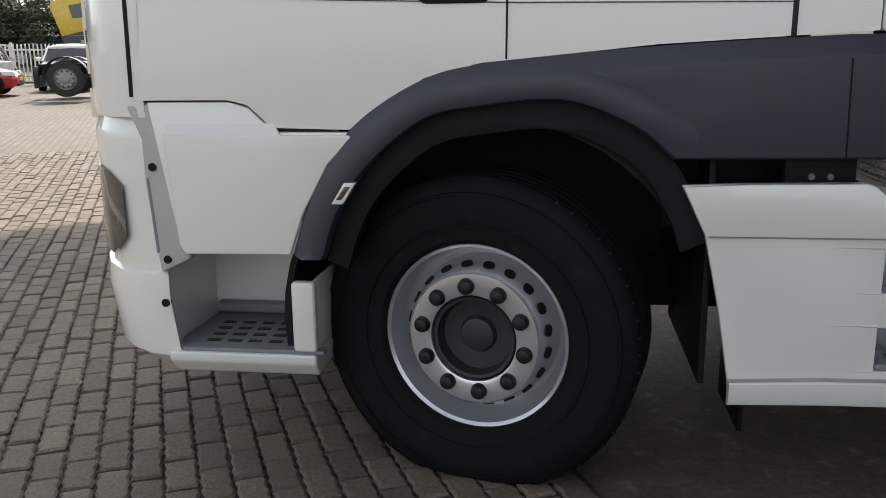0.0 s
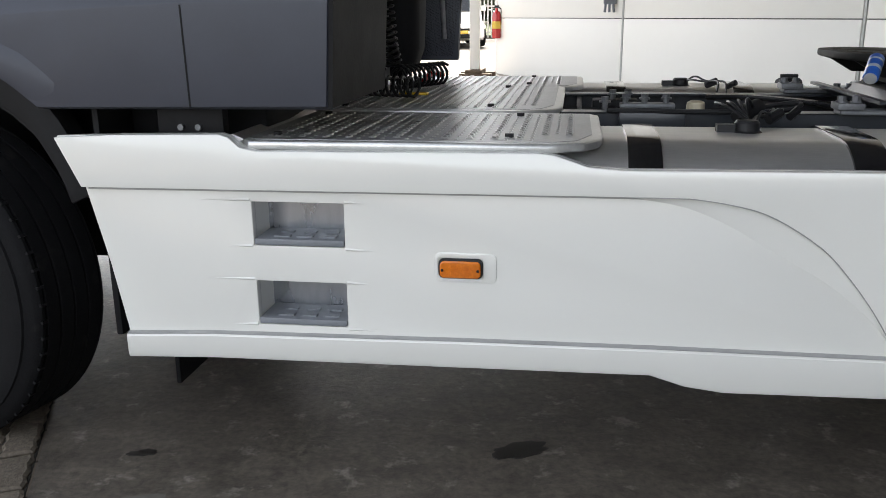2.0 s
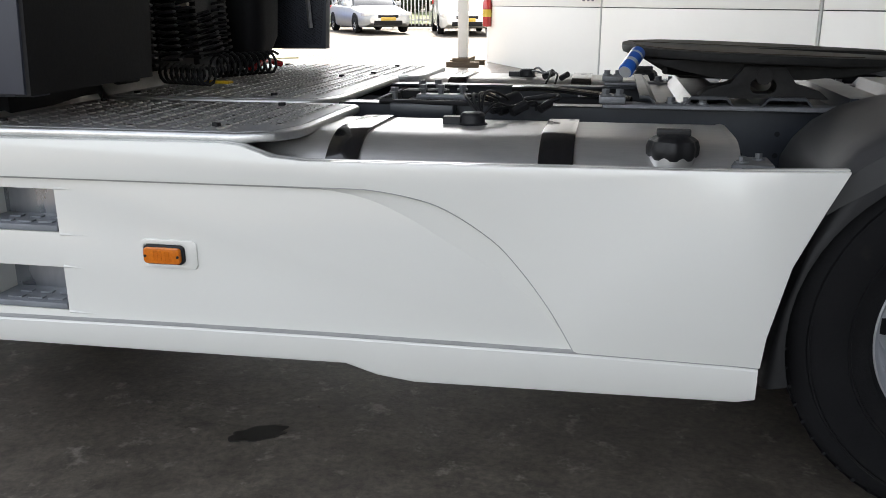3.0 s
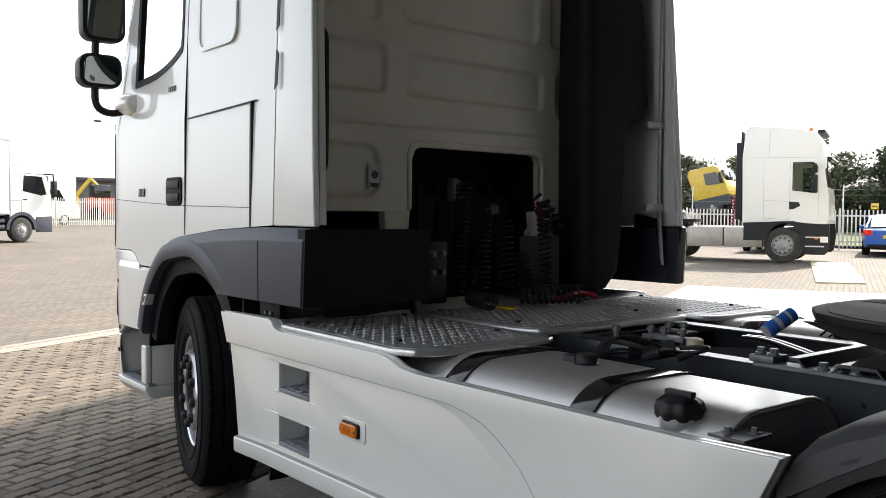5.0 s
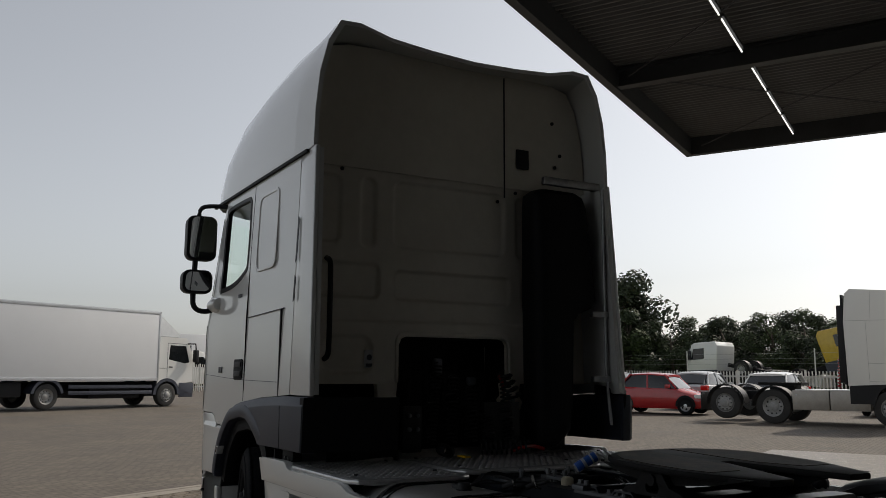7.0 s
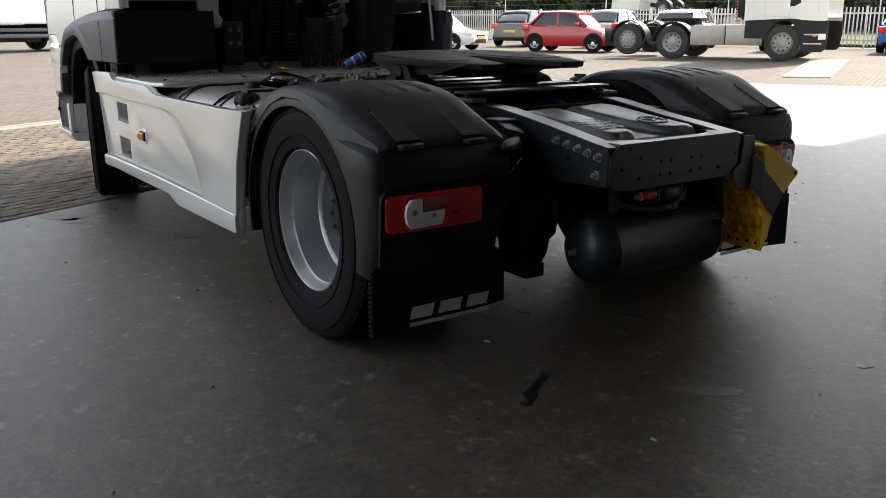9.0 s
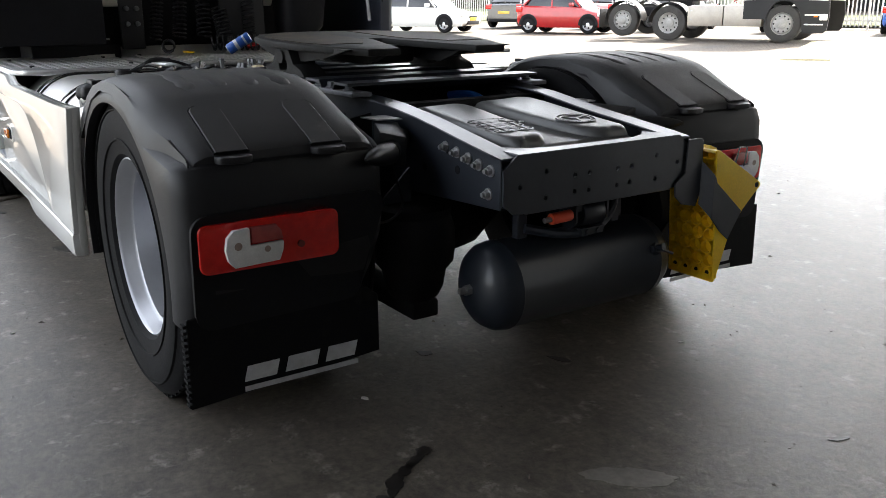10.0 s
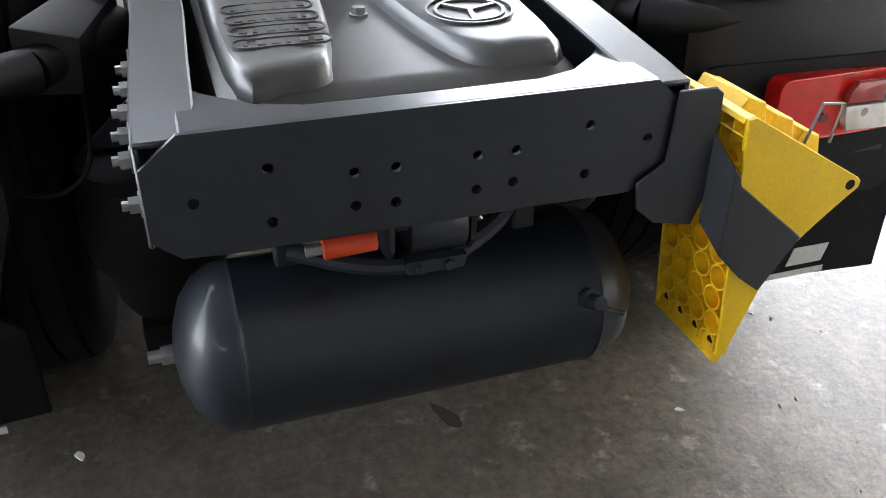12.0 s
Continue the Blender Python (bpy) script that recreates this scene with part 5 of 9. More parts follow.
    part("marker_lamp", flip(bm, sgn), AMBER, sk, "amber side marker lamp")
    for x in (1.657, 1.752):
        bm = B()
        rod(bm, (x, y0 - 0.021, 0.622), (x, y0 - 0.0235, 0.622), 0.004, 10)
        part("lamp_screw", flip(bm, sgn), DARK, sk)
    return sk


sk = skirt(-1)
skirt(1)


def deck_plate(x0, x1, ya, yb, z, low, high):
    """Aluminium catwalk plate with rolled rim, pressed slots in columns and a folded upstand towards the cab, low at ya and high at yb."""
    bm = B()
    out = [(x0, ya + 0.05), (x0 + 0.05, ya), (x1 - 0.14, ya), (x1 - 0.05, ya + 0.045), (x1 - 0.01, ya + 0.11), (x1, ya + 0.18), (x1, yb - 0.05), (x1 - 0.03, yb), (x0, yb)]
    prism(bm, out, 'z', z - 0.025, z)
    bevel(bm, 0.010, 3)
    pl = part("deck_plate", bm, TREAD, truck, "perforated aluminium deck plate")
    # inner field lies a little below the rolled rim
    bm = B()
    fld = [(x0 + 0.03, ya + 0.06), (x0 + 0.06, ya + 0.028), (x1 - 0.15, ya + 0.028), (x1 - 0.07, ya + 0.07), (x1 - 0.03, ya + 0.19), (x1 - 0.03, yb - 0.03), (x0 + 0.03, yb - 0.02)]
    prism(bm, fld, 'z', z - 0.002, z + 0.0012)
    part("tread_field", bm, DECKF, pl, "dull grey tread field")
    bm = B()
    nx, ny = int((x1 - x0 - 0.13) / 0.033), int((yb - ya - 0.08) / 0.046)
    for i in range(nx):
        for j in range(ny):
            x = x0 + 0.075 + i * 0.033
            y = ya + 0.062 + j * 0.046 + (0.023 if i % 2 else 0)
            if y > yb - 0.04 or (x > x1 - 0.16 and y < ya + 0.17):
                continue
            if i % 2:
                # long pressed slot with a raised, rounded lip
                vs = [[bm.verts.new((x + 0.0115 * r * math.cos(a), y + 0.0175 * r * math.sin(a), z + dz)) for a in [2 * math.pi * k / 8 for k in range(8)]] for r, dz in ((1.0, 0.001), (0.8, 0.0048), (0.55, 0.0048))]
            else:
                vs = [[bm.verts.new((x + 0.007 * r * math.cos(a), y + 0.010 * r * math.sin(a), z + dz)) for a in [2 * math.pi * k / 6 for k in range(6)]] for r, dz in ((1.0, 0.001), (0.75, 0.003), (0.45, 0.003))]
            n = len(vs[0])
            for A, C in zip(vs, vs[1:]):
                for k in range(n):
                    bm.faces.new((A[k], A[(k + 1) % n], C[(k + 1) % n], C[k]))
            f = bm.faces.new([bm.verts.new(v.co + Vector((0, 0, -0.003))) for v in vs[-1]])
            f.material_index = 1
    part("tread_pattern", bm, [TREAD, DARK], pl, "pressed anti-slip holes", kind="stuff")
    bm = B()
    loops = []
    n = 16
    for i in range(n + 1):
        t = i / n
        y = ya + 0.02 + (yb - ya - 0.03) * t
        k = min(1, max(0, (t - 0.62) / 0.3)) if low < high else min(1, max(0, t / 0.3)) if low > high else 1
        h = low + (high - low) * k * k * (3 - 2 * k)
        loops.append([(x0 + 0.03, y, z + 0.001), (x0 + 0.004 - 0.15 * h, y, z + h), (x0 - 0.006 - 0.15 * h, y, z + h - 0.002), (x0 - 0.004, y, z - 0.02)])
    loft(bm, loops)
    part("upstand", bm, ALU, pl, "folded aluminium front upstand")
    for x, y in ((x0 + 0.1, ya + 0.1), (x0 + 0.1, yb - 0.1), (x1 - 0.25, ya + 0.12), (x1 - 0.25, yb - 0.1)):
        bm = B()
        rod(bm, (x, y, z), (x, y, z + 0.011), 0.012, 10)
        part("bolt", bm, BLACKP, pl)
    return pl


DECKF = mat("deck_field", (0.50, 0.505, 0.51), (0.40, 0.405, 0.41), 9, 0.35, 0.55, metal=0.7, bump=0.15, bscale=90, fine=0.2)
deck_plate(1.08, 2.07, -1.235, -0.525, 0.955, 0.014, 0.060)
deck_plate(1.08, 1.95, -0.51, 0.51, 0.960, 0.055, 0.055)
deck_plate(1.08, 2.03, 0.525, 1.21, 0.955, 0.060, 0.014)


def fuel_tank(sgn, x0, x1):
    """Aluminium tank with rounded section, dished ends and black straps."""
    ya, yb, z0, z1 = -1.20, -0.52, 0.36, 0.94
    sec = rrect(ya, yb, z0, z1, 0.22, 8)
    def ring(x, k):
        cy, cz = (ya + yb) / 2, (z0 + z1) / 2
        return [(x, cy + (u - cy) * k, cz + (v - cz) * k) for u, v in sec]
    bm = B()
    loft(bm, [ring(x0 + 0.02, 0.90), ring(x0, 0.96), ring(x0 + 0.012, 1.0), ring(x1 - 0.012, 1.0), ring(x1, 0.97), ring(x1 - 0.025, 0.90)])
    tk = part("fuel_tank", flip(bm, sgn), ALU, truck, "brushed aluminium fuel tank")
    bm = B()
    loft(bm, [ring(x1 - 0.02, 1.004), ring(x1 - 0.01, 1.012), ring(x1, 1.004)], cap=False)
    part("weld_rim", flip(bm, sgn), ALU, tk)
    for xs in (2.135, 2.70):
        bm = B()
        o = rrect(ya - 0.008, yb + 0.008, z0 - 0.008, z1 + 0.008, 0.226, 8)
        prism(bm, o, 'x', xs, xs + 0.09, holes=[rrect(ya + 0.002, yb - 0.002, z0 + 0.002, z1 - 0.002, 0.218, 8)])
        bevel(bm, 0.003, 2)
        part("strap", flip(bm, sgn), GLOSSB, tk, "glossy black tank strap")
    # filler cap
    fx, fy = 3.035, -1.085
    bm = B()
    lathe(bm, [(0.056, 0.865), (0.058, 0.918), (0.048, 0.922), (0.0, 0.922)], (fx, fy, 0), 'z', 28)
    part("filler_neck", flip(bm, sgn), ALU, tk)
    bm = B()
    lathe(bm, [(0.0, 0.962), (0.03, 0.962), (0.046, 0.957), (0.058, 0.948), (0.063, 0.932), (0.062, 0.912), (0.056, 0.902), (0.0, 0.90)], (fx, fy, 0), 'z', 48)
    for v in bm.verts:
        a = math.atan2(v.co.y - fy, v.co.x - fx)
        k = 1 + 0.055 * math.cos(8 * a) * (math.hypot(v.co.x - fx, v.co.y - fy) > 0.04)
        v.co.x, v.co.y = fx + (v.co.x - fx) * k, fy + (v.co.y - fy) * k
    part("filler_cap", flip(bm, sgn), BLACKP, tk, "black lobed filler cap")
    part("cap_grip", flip(bbox(fx - 0.042, fx + 0.042, fy - 0.012, fy + 0.012, 0.958, 0.976, 0.005), sgn), BLACKP, tk)
    bm = B()
    lathe(bm, [(0.0, 0.975), (0.030, 0.974), (0.036, 0.966), (0.036, 0.945), (0.044, 0.94), (0.044, 0.925)], (2.485, -0.83, 0), 'z', 24)
    box(bm, 2.40, 2.45, -0.85, -0.81, 0.94, 0.962)
    part("level_sender", flip(bm, sgn), BLACKP, tk, "black fuel level sender")
    for k in range(2):
        bm = B()
        tube(bm, [(2.51, -0.82, 0.96), (2.52 + 0.02 * k, -0.74, 0.975 + 0.02 * k), (2.58, -0.66, 0.968), (2.62 + 0.03 * k, -0.56, 0.985), (2.6 + 0.04 * k, -0.48, 0.94)], 0.0045, 6, smooth=2)
        part("sender_cable", flip(bm, sgn), BLACKP, tk, "loose black cable")
    for p, q, r in (((2.58, -0.66, 0.955), (2.62, -0.63, 0.975), 0.016), ((2.66, -0.58, 0.955), (2.69, -0.55, 0.975), 0.013)):
        bm = B()
        rod(bm, p, q, r, 10)
        part("cable_plug", flip(bm, sgn), BLACKP, tk, "black plug")
    # mounting bracket at the rear end
    bm = B()
    prism(bm, [(3.17, -1.16), (3.27, -1.16), (3.27, -1.04), (3.2, -1.04)], 'z', 0.895, 0.903)
    for x, y in ((3.20, -1.12), (3.245, -1.075)):
        rod(bm, (x, y, 0.903), (x, y, 0.918), 0.009, 6)
        rod(bm, (x, y, 0.903), (x, y, 0.907), 0.015, 12)
    part("tank_bracket", flip(bm, sgn), DULLST, tk, "dull zinc bracket with bolts")


fuel_tank(-1, 1.86, 3.20)
fuel_tank(1, 1.86, 3.05)


def rail(sgn):
    """C-section frame rail that drops towards the rear."""
    cols = [(0.6, 0.945, 0.665), (3.9, 0.945, 0.665), (4.0, 0.942, 0.664), (4.12, 0.932, 0.663), (4.3, 0.907, 0.66), (4.40, 0.892, 0.666), (4.56, 0.870, 0.677), (4.72, 0.847, 0.687), (4.782, 0.838, 0.69)]
    def off(x):
        return 0.019 * math.sin(math.pi * min(1, max(0, (x - 3.9) / 0.85))) ** 2
    def ring(x, ya, yb, za, zb):
        return [(x, ya + off(x), za), (x, yb + off(x), za), (x, yb + off(x), zb), (x, ya + off(x), zb)]
    bm = B()
    loft(bm, [ring(x, -0.392, -0.384, zt, zb) for x, zt, zb in cols])
    loft(bm, [ring(x, -0.392, -0.31, zt, zt - 0.009) for x, zt, zb in cols])
    loft(bm, [ring(x, -0.392, -0.31, zb, zb + 0.009) for x, zt, zb in cols[:-1]])
    bevel(bm, 0.003, 1, 1.0)
    r = part("frame_rail", flip(bm, sgn), FRAME, truck, "dark blue-grey steel frame rail")
    pts = [(4.49, 0.836), (4.556, 0.828), (4.622, 0.819), (4.679, 0.809), (4.738, 0.80), (4.728, 0.731)]
    for x, z in pts:
        bm = B()
        y = off(x) - 0.39
        rod(bm, (x, y, z), (x, y - 0.006, z), 0.018, 14)
        rod(bm, (x, y - 0.006, z), (x, y - 0.019, z), 0.0125, 6)
        rod(bm, (x, y - 0.019, z), (x, y - 0.028, z), 0.0070, 10)
        part("bolt", flip(bm, sgn), STEEL, r, "zinc flange bolt")
    bm = B()
    for x in [2.2 + 0.11 * k for k in range(16)]:
        for z in (0.73, 0.80, 0.87):
            if (int(x * 100) + int(z * 100)) % 3:
                rod(bm, (x, -0.391, z), (x, -0.3935, z), 0.009, 8)
    for x in (4.3, 4.5):
        rod(bm, (x + 0.06, off(x + 0.06) - 0.391, 0.755 if x < 4.4 else 0.775), (x + 0.06, off(x + 0.06) - 0.3935, 0.755 if x < 4.4 else 0.775), 0.013, 12)
    part("rail_holes", flip(bm, sgn), DARK, r, kind="stuff")
    return r


rail(-1)
rail(1)


def cross_member():
    """Rear end beam: pressed channel with holes, cut corners and a bright worn top."""
    x = 4.785
    face = [(-0.352, 0.676), (-0.388, 0.706), (-0.388, 0.806), (-0.338, 0.848), (0.330, 0.848), (0.378, 0.806), (0.378, 0.706), (0.335, 0.676), (-0.31, 0.674)]
    holes = []
    for y, z in ((-0.232, 0.789), (-0.12, 0.767), (-0.062, 0.767), (0.056, 0.768), (0.114, 0.768), (0.227, 0.791), (0.324, 0.759), (-0.329, 0.753), (-0.233, 0.711), (-0.12, 0.717), (-0.063, 0.714), (0.055, 0.715), (0.111, 0.719), (0.225, 0.715)):
        holes.append([(y + 0.008 * math.cos(a), z + 0.008 * math.sin(a)) for a in [2 * math.pi * k / 10 for k in range(10)]])
    bm = B()
    prism(bm, face, 'x', x, x + 0.008, holes=holes)
    c = part("end_cross_member", bm, FRAME, truck, "dark steel rear cross member with bolt holes")
    bm = B()
    prism(bm, [(x + 0.006, -0.335), (x + 0.006, 0.335), (4.60, 0.335), (4.66, 0.29), (4.715, 0.23), (4.735, 0.17), (4.738, 0.0), (4.735, -0.17), (4.715, -0.23), (4.66, -0.29), (4.60, -0.335)], 'z', 0.838, 0.848)
    bevel(bm, 0.003, 1, 1.0)
    part("top_flange", bm, FRAME, c, "worn top flange")
    part("bottom_flange", bbox(4.66, x + 0.002, -0.31, 0.31, 0.668, 0.676, 0.002, 1), FRAME, c)
    for s in (-1, 1):
        bm = B()
        prism(bm, [(4.70, 0.70), (x + 0.003, 0.70), (x + 0.003, 0.808), (4.74, 0.835), (4.70, 0.838)], 'y', s * 0.374 - 0.004, s * 0.374 + 0.004)
        part("end_return", bm, FRAME, c)
    part("inner_dark", bbox(4.70, 4.71, -0.3, 0.3, 0.68, 0.82, 0.002, 1), DARK, c)


cross_member()


def cover_box():
    """Black moulded cover between the rails, with raised field and embossing."""
    bm = B()
    def ring(z, k, y0=-0.285, y1=0.285):
        return [(u, v, z) for u, v in rrect(4.0 + k, 4.69 - k, y0 + k, y1 - k, 0.05, 4)]
    loft(bm, [ring(0.70, 0.0), ring(0.80, 0.0), ring(0.835, 0.012), ring(0.85, 0.04)])
    bmesh.ops.translate(bm, verts=bm.verts, vec=(0, 0, -0.01))
    for v in bm.verts:
        v.co.z += 0.055 * max(0, (4.55 - v.co.x) / 0.55) * (v.co.z > 0.75)
    cv = part("cover_box", bm, COVER, truck, "black moulded plastic cover between the frame rails")
    # raised pads either side of a waist, sloping with the cover
    def slope(x):
        return 0.838 + 0.048 * max(0, (4.60 - x) / 0.55)
    for pts in (curve([(4.10, -0.262), (4.09, -0.16), (4.10, -0.065), (4.30, -0.062), (4.48, -0.078), (4.60, -0.102), (4.652, -0.118), (4.66, -0.18), (4.65, -0.248), (4.40, -0.262)], 3), curve([(4.08, 0.02), (4.07, 0.14), (4.08, 0.262), (4.40, 0.266), (4.63, 0.258), (4.655, 0.18), (4.648, 0.115), (4.56, 0.07), (4.40, 0.035), (4.20, 0.012)], 3)):
        bm = B()
        n = len(pts)
        c = (sum(p[0] for p in pts) / n, sum(p[1] for p in pts) / n)
        rings = []
        for dz, k in ((-0.02, 1.0), (0.004, 0.99), (0.022, 0.955), (0.031, 0.90), (0.034, 0.82)):
            rings.append([(c[0] + (x - c[0]) * k, c[1] + (y - c[1]) * k, slope(x) + dz) for x, y in pts])
        loft(bm, rings)
        part("raised_pad", bm, COVER, cv)
    for k in range(4):
        bm = B()
        x = 4.41 + 0.048 * k
        m = Matrix.Translation((x, -0.165, slope(x) + 0.0345)) @ Matrix.Rotation(radians(5.5), 4, 'Y')
        t = bmesh.new()
        prism(t, rrect(-0.018, 0.018, -0.075, 0.075, 0.017), 'z', 0, 0.003, holes=[rrect(-0.0145, 0.0145, -0.0715, 0.0715, 0.0135)])
        for j in range(6):
            y = -0.058 + j * 0.021
            box(t, -0.008, 0.008, y, y + (0.012 if (j + k) % 3 else 0.006), 0, 0.0025)
        merge(bm, t, 0, m)
        part("embossed_sign", bm, COVER, cv)
    bm = B()
    m = Matrix.Translation((4.49, 0.152, slope(4.49) + 0.0345)) @ Matrix.Rotation(radians(5.5), 4, 'Y')
    t = bmesh.new()
    E1 = [(0.062 * math.cos(a), 0.075 * math.sin(a)) for a in [2 * math.pi * k / 28 for k in range(28)]]
    prism(t, E1, 'z', -0.004, 0.0028, holes=[[(x * 0.94, y * 0.94) for x, y in E1]])
    E2 = [(0.05 * math.cos(a), 0.06 * math.sin(a)) for a in [2 * math.pi * k / 24 for k in range(24)]]
    prism(t, E2, 'z', -0.004, 0.0022, holes=[[(x * 0.9, y * 0.9) for x, y in E2]])
    for a in (20, 140, 260):
        tt = bmesh.new()
        box(tt, -0.004, 0.004, 0.0, 0.05, -0.004, 0.0022)
        merge(t, tt, 0, Matrix.Rotation(radians(a), 4, 'Z'))
    merge(bm, t, 0, m)
    part("embossed_roundel", bm, COVER, cv)
    bm = B()
    bolt(bm, (4.397, -0.012, slope(4.397) + 0.004), (0, 0, 1), 0.012, 0.016)
    part("bolt", bm, STEEL, cv)


COVER = mat("cover_plastic", (0.085, 0.085, 0.084), (0.068, 0.068, 0.068), 6, 0.28, 0.4, bump=0.12, bscale=400, fine=0.1)
cover_box()


def air_tank():
    bm = B()
    R = 0.14
    prof = [(0.0, -0.395), (0.05, -0.388), (0.09, -0.374), (0.122, -0.349), (0.138, -0.322), (R, -0.298), (R + 0.003, -0.291), (R, -0.285), (R, 0.292), (R + 0.003, 0.298), (R, 0.304), (0.138, 0.325), (0.122, 0.355), (0.09, 0.378), (0.05, 0.392), (0.0, 0.398)]
    lathe(bm, prof, (4.638, 0, 0.412), 'y', 48)
    t = part("air_tank", bm, TANKP, truck, "dark grey painted compressed-air tank")
    bm = B()
    rod(bm, (4.638, -0.39, 0.416), (4.638, -0.412, 0.416), 0.017, 6)
    rod(bm, (4.638, -0.412, 0.416), (4.638, -0.432, 0.416), 0.011, 10)
    part("drain_valve", bm, STEEL, t)
    bm = B()
    rod(bm, (4.762, 0.27, 0.462), (4.785, 0.27, 0.475), 0.02, 6)
    rod(bm, (4.785, 0.27, 0.475), (4.81, 0.27, 0.485), 0.012, 10)
    rod(bm, (4.80, 0.26, 0.478), (4.81, 0.315, 0.455), 0.005, 8)
    part("tank_valve", bm, TANKP, t)
    for y in (-0.2, 0.2):
        part("hanger", bbox(4.62, 4.65, y - 0.02, y + 0.02, 0.545, 0.68, 0.004, 1), FRAME, t)
    # towing jaw under the beam: drum, cheeks, bow and red pin
    bm = B()
    lathe(bm, [(0.0, -0.045), (0.042, -0.045), (0.045, -0.04), (0.045, 0.04), (0.042, 0.045), (0.0, 0.045)], (4.70, 0.02, 0.62), 'y', 24)
    box(bm, 4.67, 4.73, -0.045, 0.085, 0.63, 0.672)
    j = part("tow_jaw", bm, FRAME, truck, "dark tow coupling below the beam")
    for y in (-0.06, 0.07):
        bm = B()
        prism(bm, [(4.66, 0.67), (4.74, 0.67), (4.74, 0.60), (4.72, 0.575), (4.68, 0.575), (4.66, 0.60)], 'y', y, y + 0.008)
        part("cheek", bm, FRAME, j)
    bm = B()
    tube(bm, [(4.66, -0.20, 0.585), (4.70, -0.10, 0.56), (4.715, 0.0, 0.555), (4.71, 0.06, 0.562), (4.69, 0.14, 0.60), (4.66, 0.18, 0.645)], 0.016, 10, smooth=2)
    part("bow", bm, FRAME, j, "curved hand bow")
    bm = B()
    prism(bm, [(-0.03, 0.553), (0.06, 0.553), (0.065, 0.575), (-0.035, 0.575)], 'x', 4.70, 4.738)
    for y in (-0.01, 0.035):
        rod(bm, (4.738, y, 0.563), (4.745, y, 0.563), 0.009, 6)
    part("clamp", bm, FRAME, j)
    bm = B()
    rod(bm, (4.735, -0.185, 0.623), (4.735, -0.15, 0.624), 0.009, 10)
    part("pin_shank", bm, STEEL, j)
    bm = B()
    rod(bm, (4.735, -0.16, 0.624), (4.735, -0.08, 0.627), 0.018, 14)
    bevel(bm, 0.003, 2)
    part("red_grip", bm, REDPL, j, "orange-red plastic grip")


air_tank()


def mudguard(sgn):
    """Rear mudguard: side arch, rear housing, top cap with clips, tail lamp, spray flap."""
    ya, yb = -1.215, -0.60
    cx, cz = AX2, 0.49
    path = [(3.285, 0.34), (3.315, 0.55), (3.36, 0.72), (3.42, 0.86), (3.50, 0.95), (3.60, 0.99), (3.76, 1.008), (3.92, 1.008), (4.06, 0.998), (4.13, 0.945), (4.20, 0.888),
            (4.34, 0.870), (4.43, 0.860), (4.462, 0.846), (4.482, 0.80), (4.488, 0.66), (4.482, 0.50), (4.45, 0.38)]
    C = Vector((cx, 0, cz))
    rings = []
    for p, q in zip(path, path[1:]):
        m = max(1, int(math.hypot(q[0] - p[0], q[1] - p[1]) / 0.045))
        for k in range(m + (q is path[-1])):
            P = Vector((p[0] + (q[0] - p[0]) * k / m, 0, p[1] + (q[1] - p[1]) * k / m))
            n = (P - C).normalized()
            rq = 0.512 - 0.036 * max(0, n.z) ** 2
            d = (P - C).length
            r = min(0.04 + 0.045 * min(1, max(0, (P.x - 4.2) / 0.2)), (d - rq) * 0.8)
            Q, Qb = C + n * rq, C + n * 0.511
            ring = [(Q, ya), (P - n * r, ya), (P - n * r * 0.45, ya + r * 0.12), (P - n * r * 0.12, ya + r * 0.45), (P, ya + r), (P, yb - 0.03), (P - n * 0.02, yb), (Qb, yb), (Qb, ya + 0.025), (Q, ya + 0.025)]
            tuck = 0.075 * min(1, max(0, (0.62 - P.z) / 0.22)) if P.x > 4.3 else 0
            rings.append([(c.x, y - tuck * (y > -0.7), c.z) for c, y in ring])
    bm = B()
    loft(bm, rings)
    mg = part("rear_mudguard", flip(bm, sgn), BLACKP, truck, "black plastic rear mudguard")
    # cap: sections along x, flat rear slope
    bm = B()
    def sec(x, zt, zb, k):
        ins = 0.05 * min(1, max(0, (x - 4.14) / 0.22)) ** 1.5
        a, b = ya - 0.003 + ins, yb + 0.003
        u = 0.515 ** 2 - (x - cx) ** 2
        zb = max(zb, cz + math.sqrt(max(u, 0)))
        k = k * 0.45
        h = zt - zb
        return [(x, a, zb), (x, a + k * 0.7, zb + h * 0.62), (x, a + k + 0.006, zt - 0.034), (x, a + k + 0.022, zt - 0.014), (x, a + k + 0.05, zt - 0.003), (x, a + k + 0.11, zt + 0.001), (x, (a + b) / 2, zt + 0.004),
                (x, b - k - 0.11, zt + 0.001), (x, b - k - 0.05, zt - 0.003), (x, b - k - 0.022, zt - 0.014), (x, b - k - 0.006, zt - 0.034), (x, b - k * 0.7, zb + h * 0.62), (x, b, zb)]
    secs = [(3.385, 0.86, 0.80, 0.01), (3.41, 0.91, 0.82, 0.016), (3.45, 0.955, 0.845, 0.024), (3.52, 1.0, 0.86, 0.03), (3.62, 1.03, 0.866, 0.034), (3.76, 1.046, 0.868, 0.036), (3.92, 1.047, 0.868, 0.036), (4.06, 1.034, 0.868, 0.036), (4.15, 1.014, 0.866, 0.036),
            (4.19, 0.998, 0.862, 0.034), (4.22, 0.984, 0.858, 0.030), (4.32, 0.939, 0.850, 0.018), (4.43, 0.890, 0.835, 0.008), (4.446, 0.873, 0.832, 0.004)]
    loft(bm, [sec(*s) for s in secs], cap=True, closed=False)
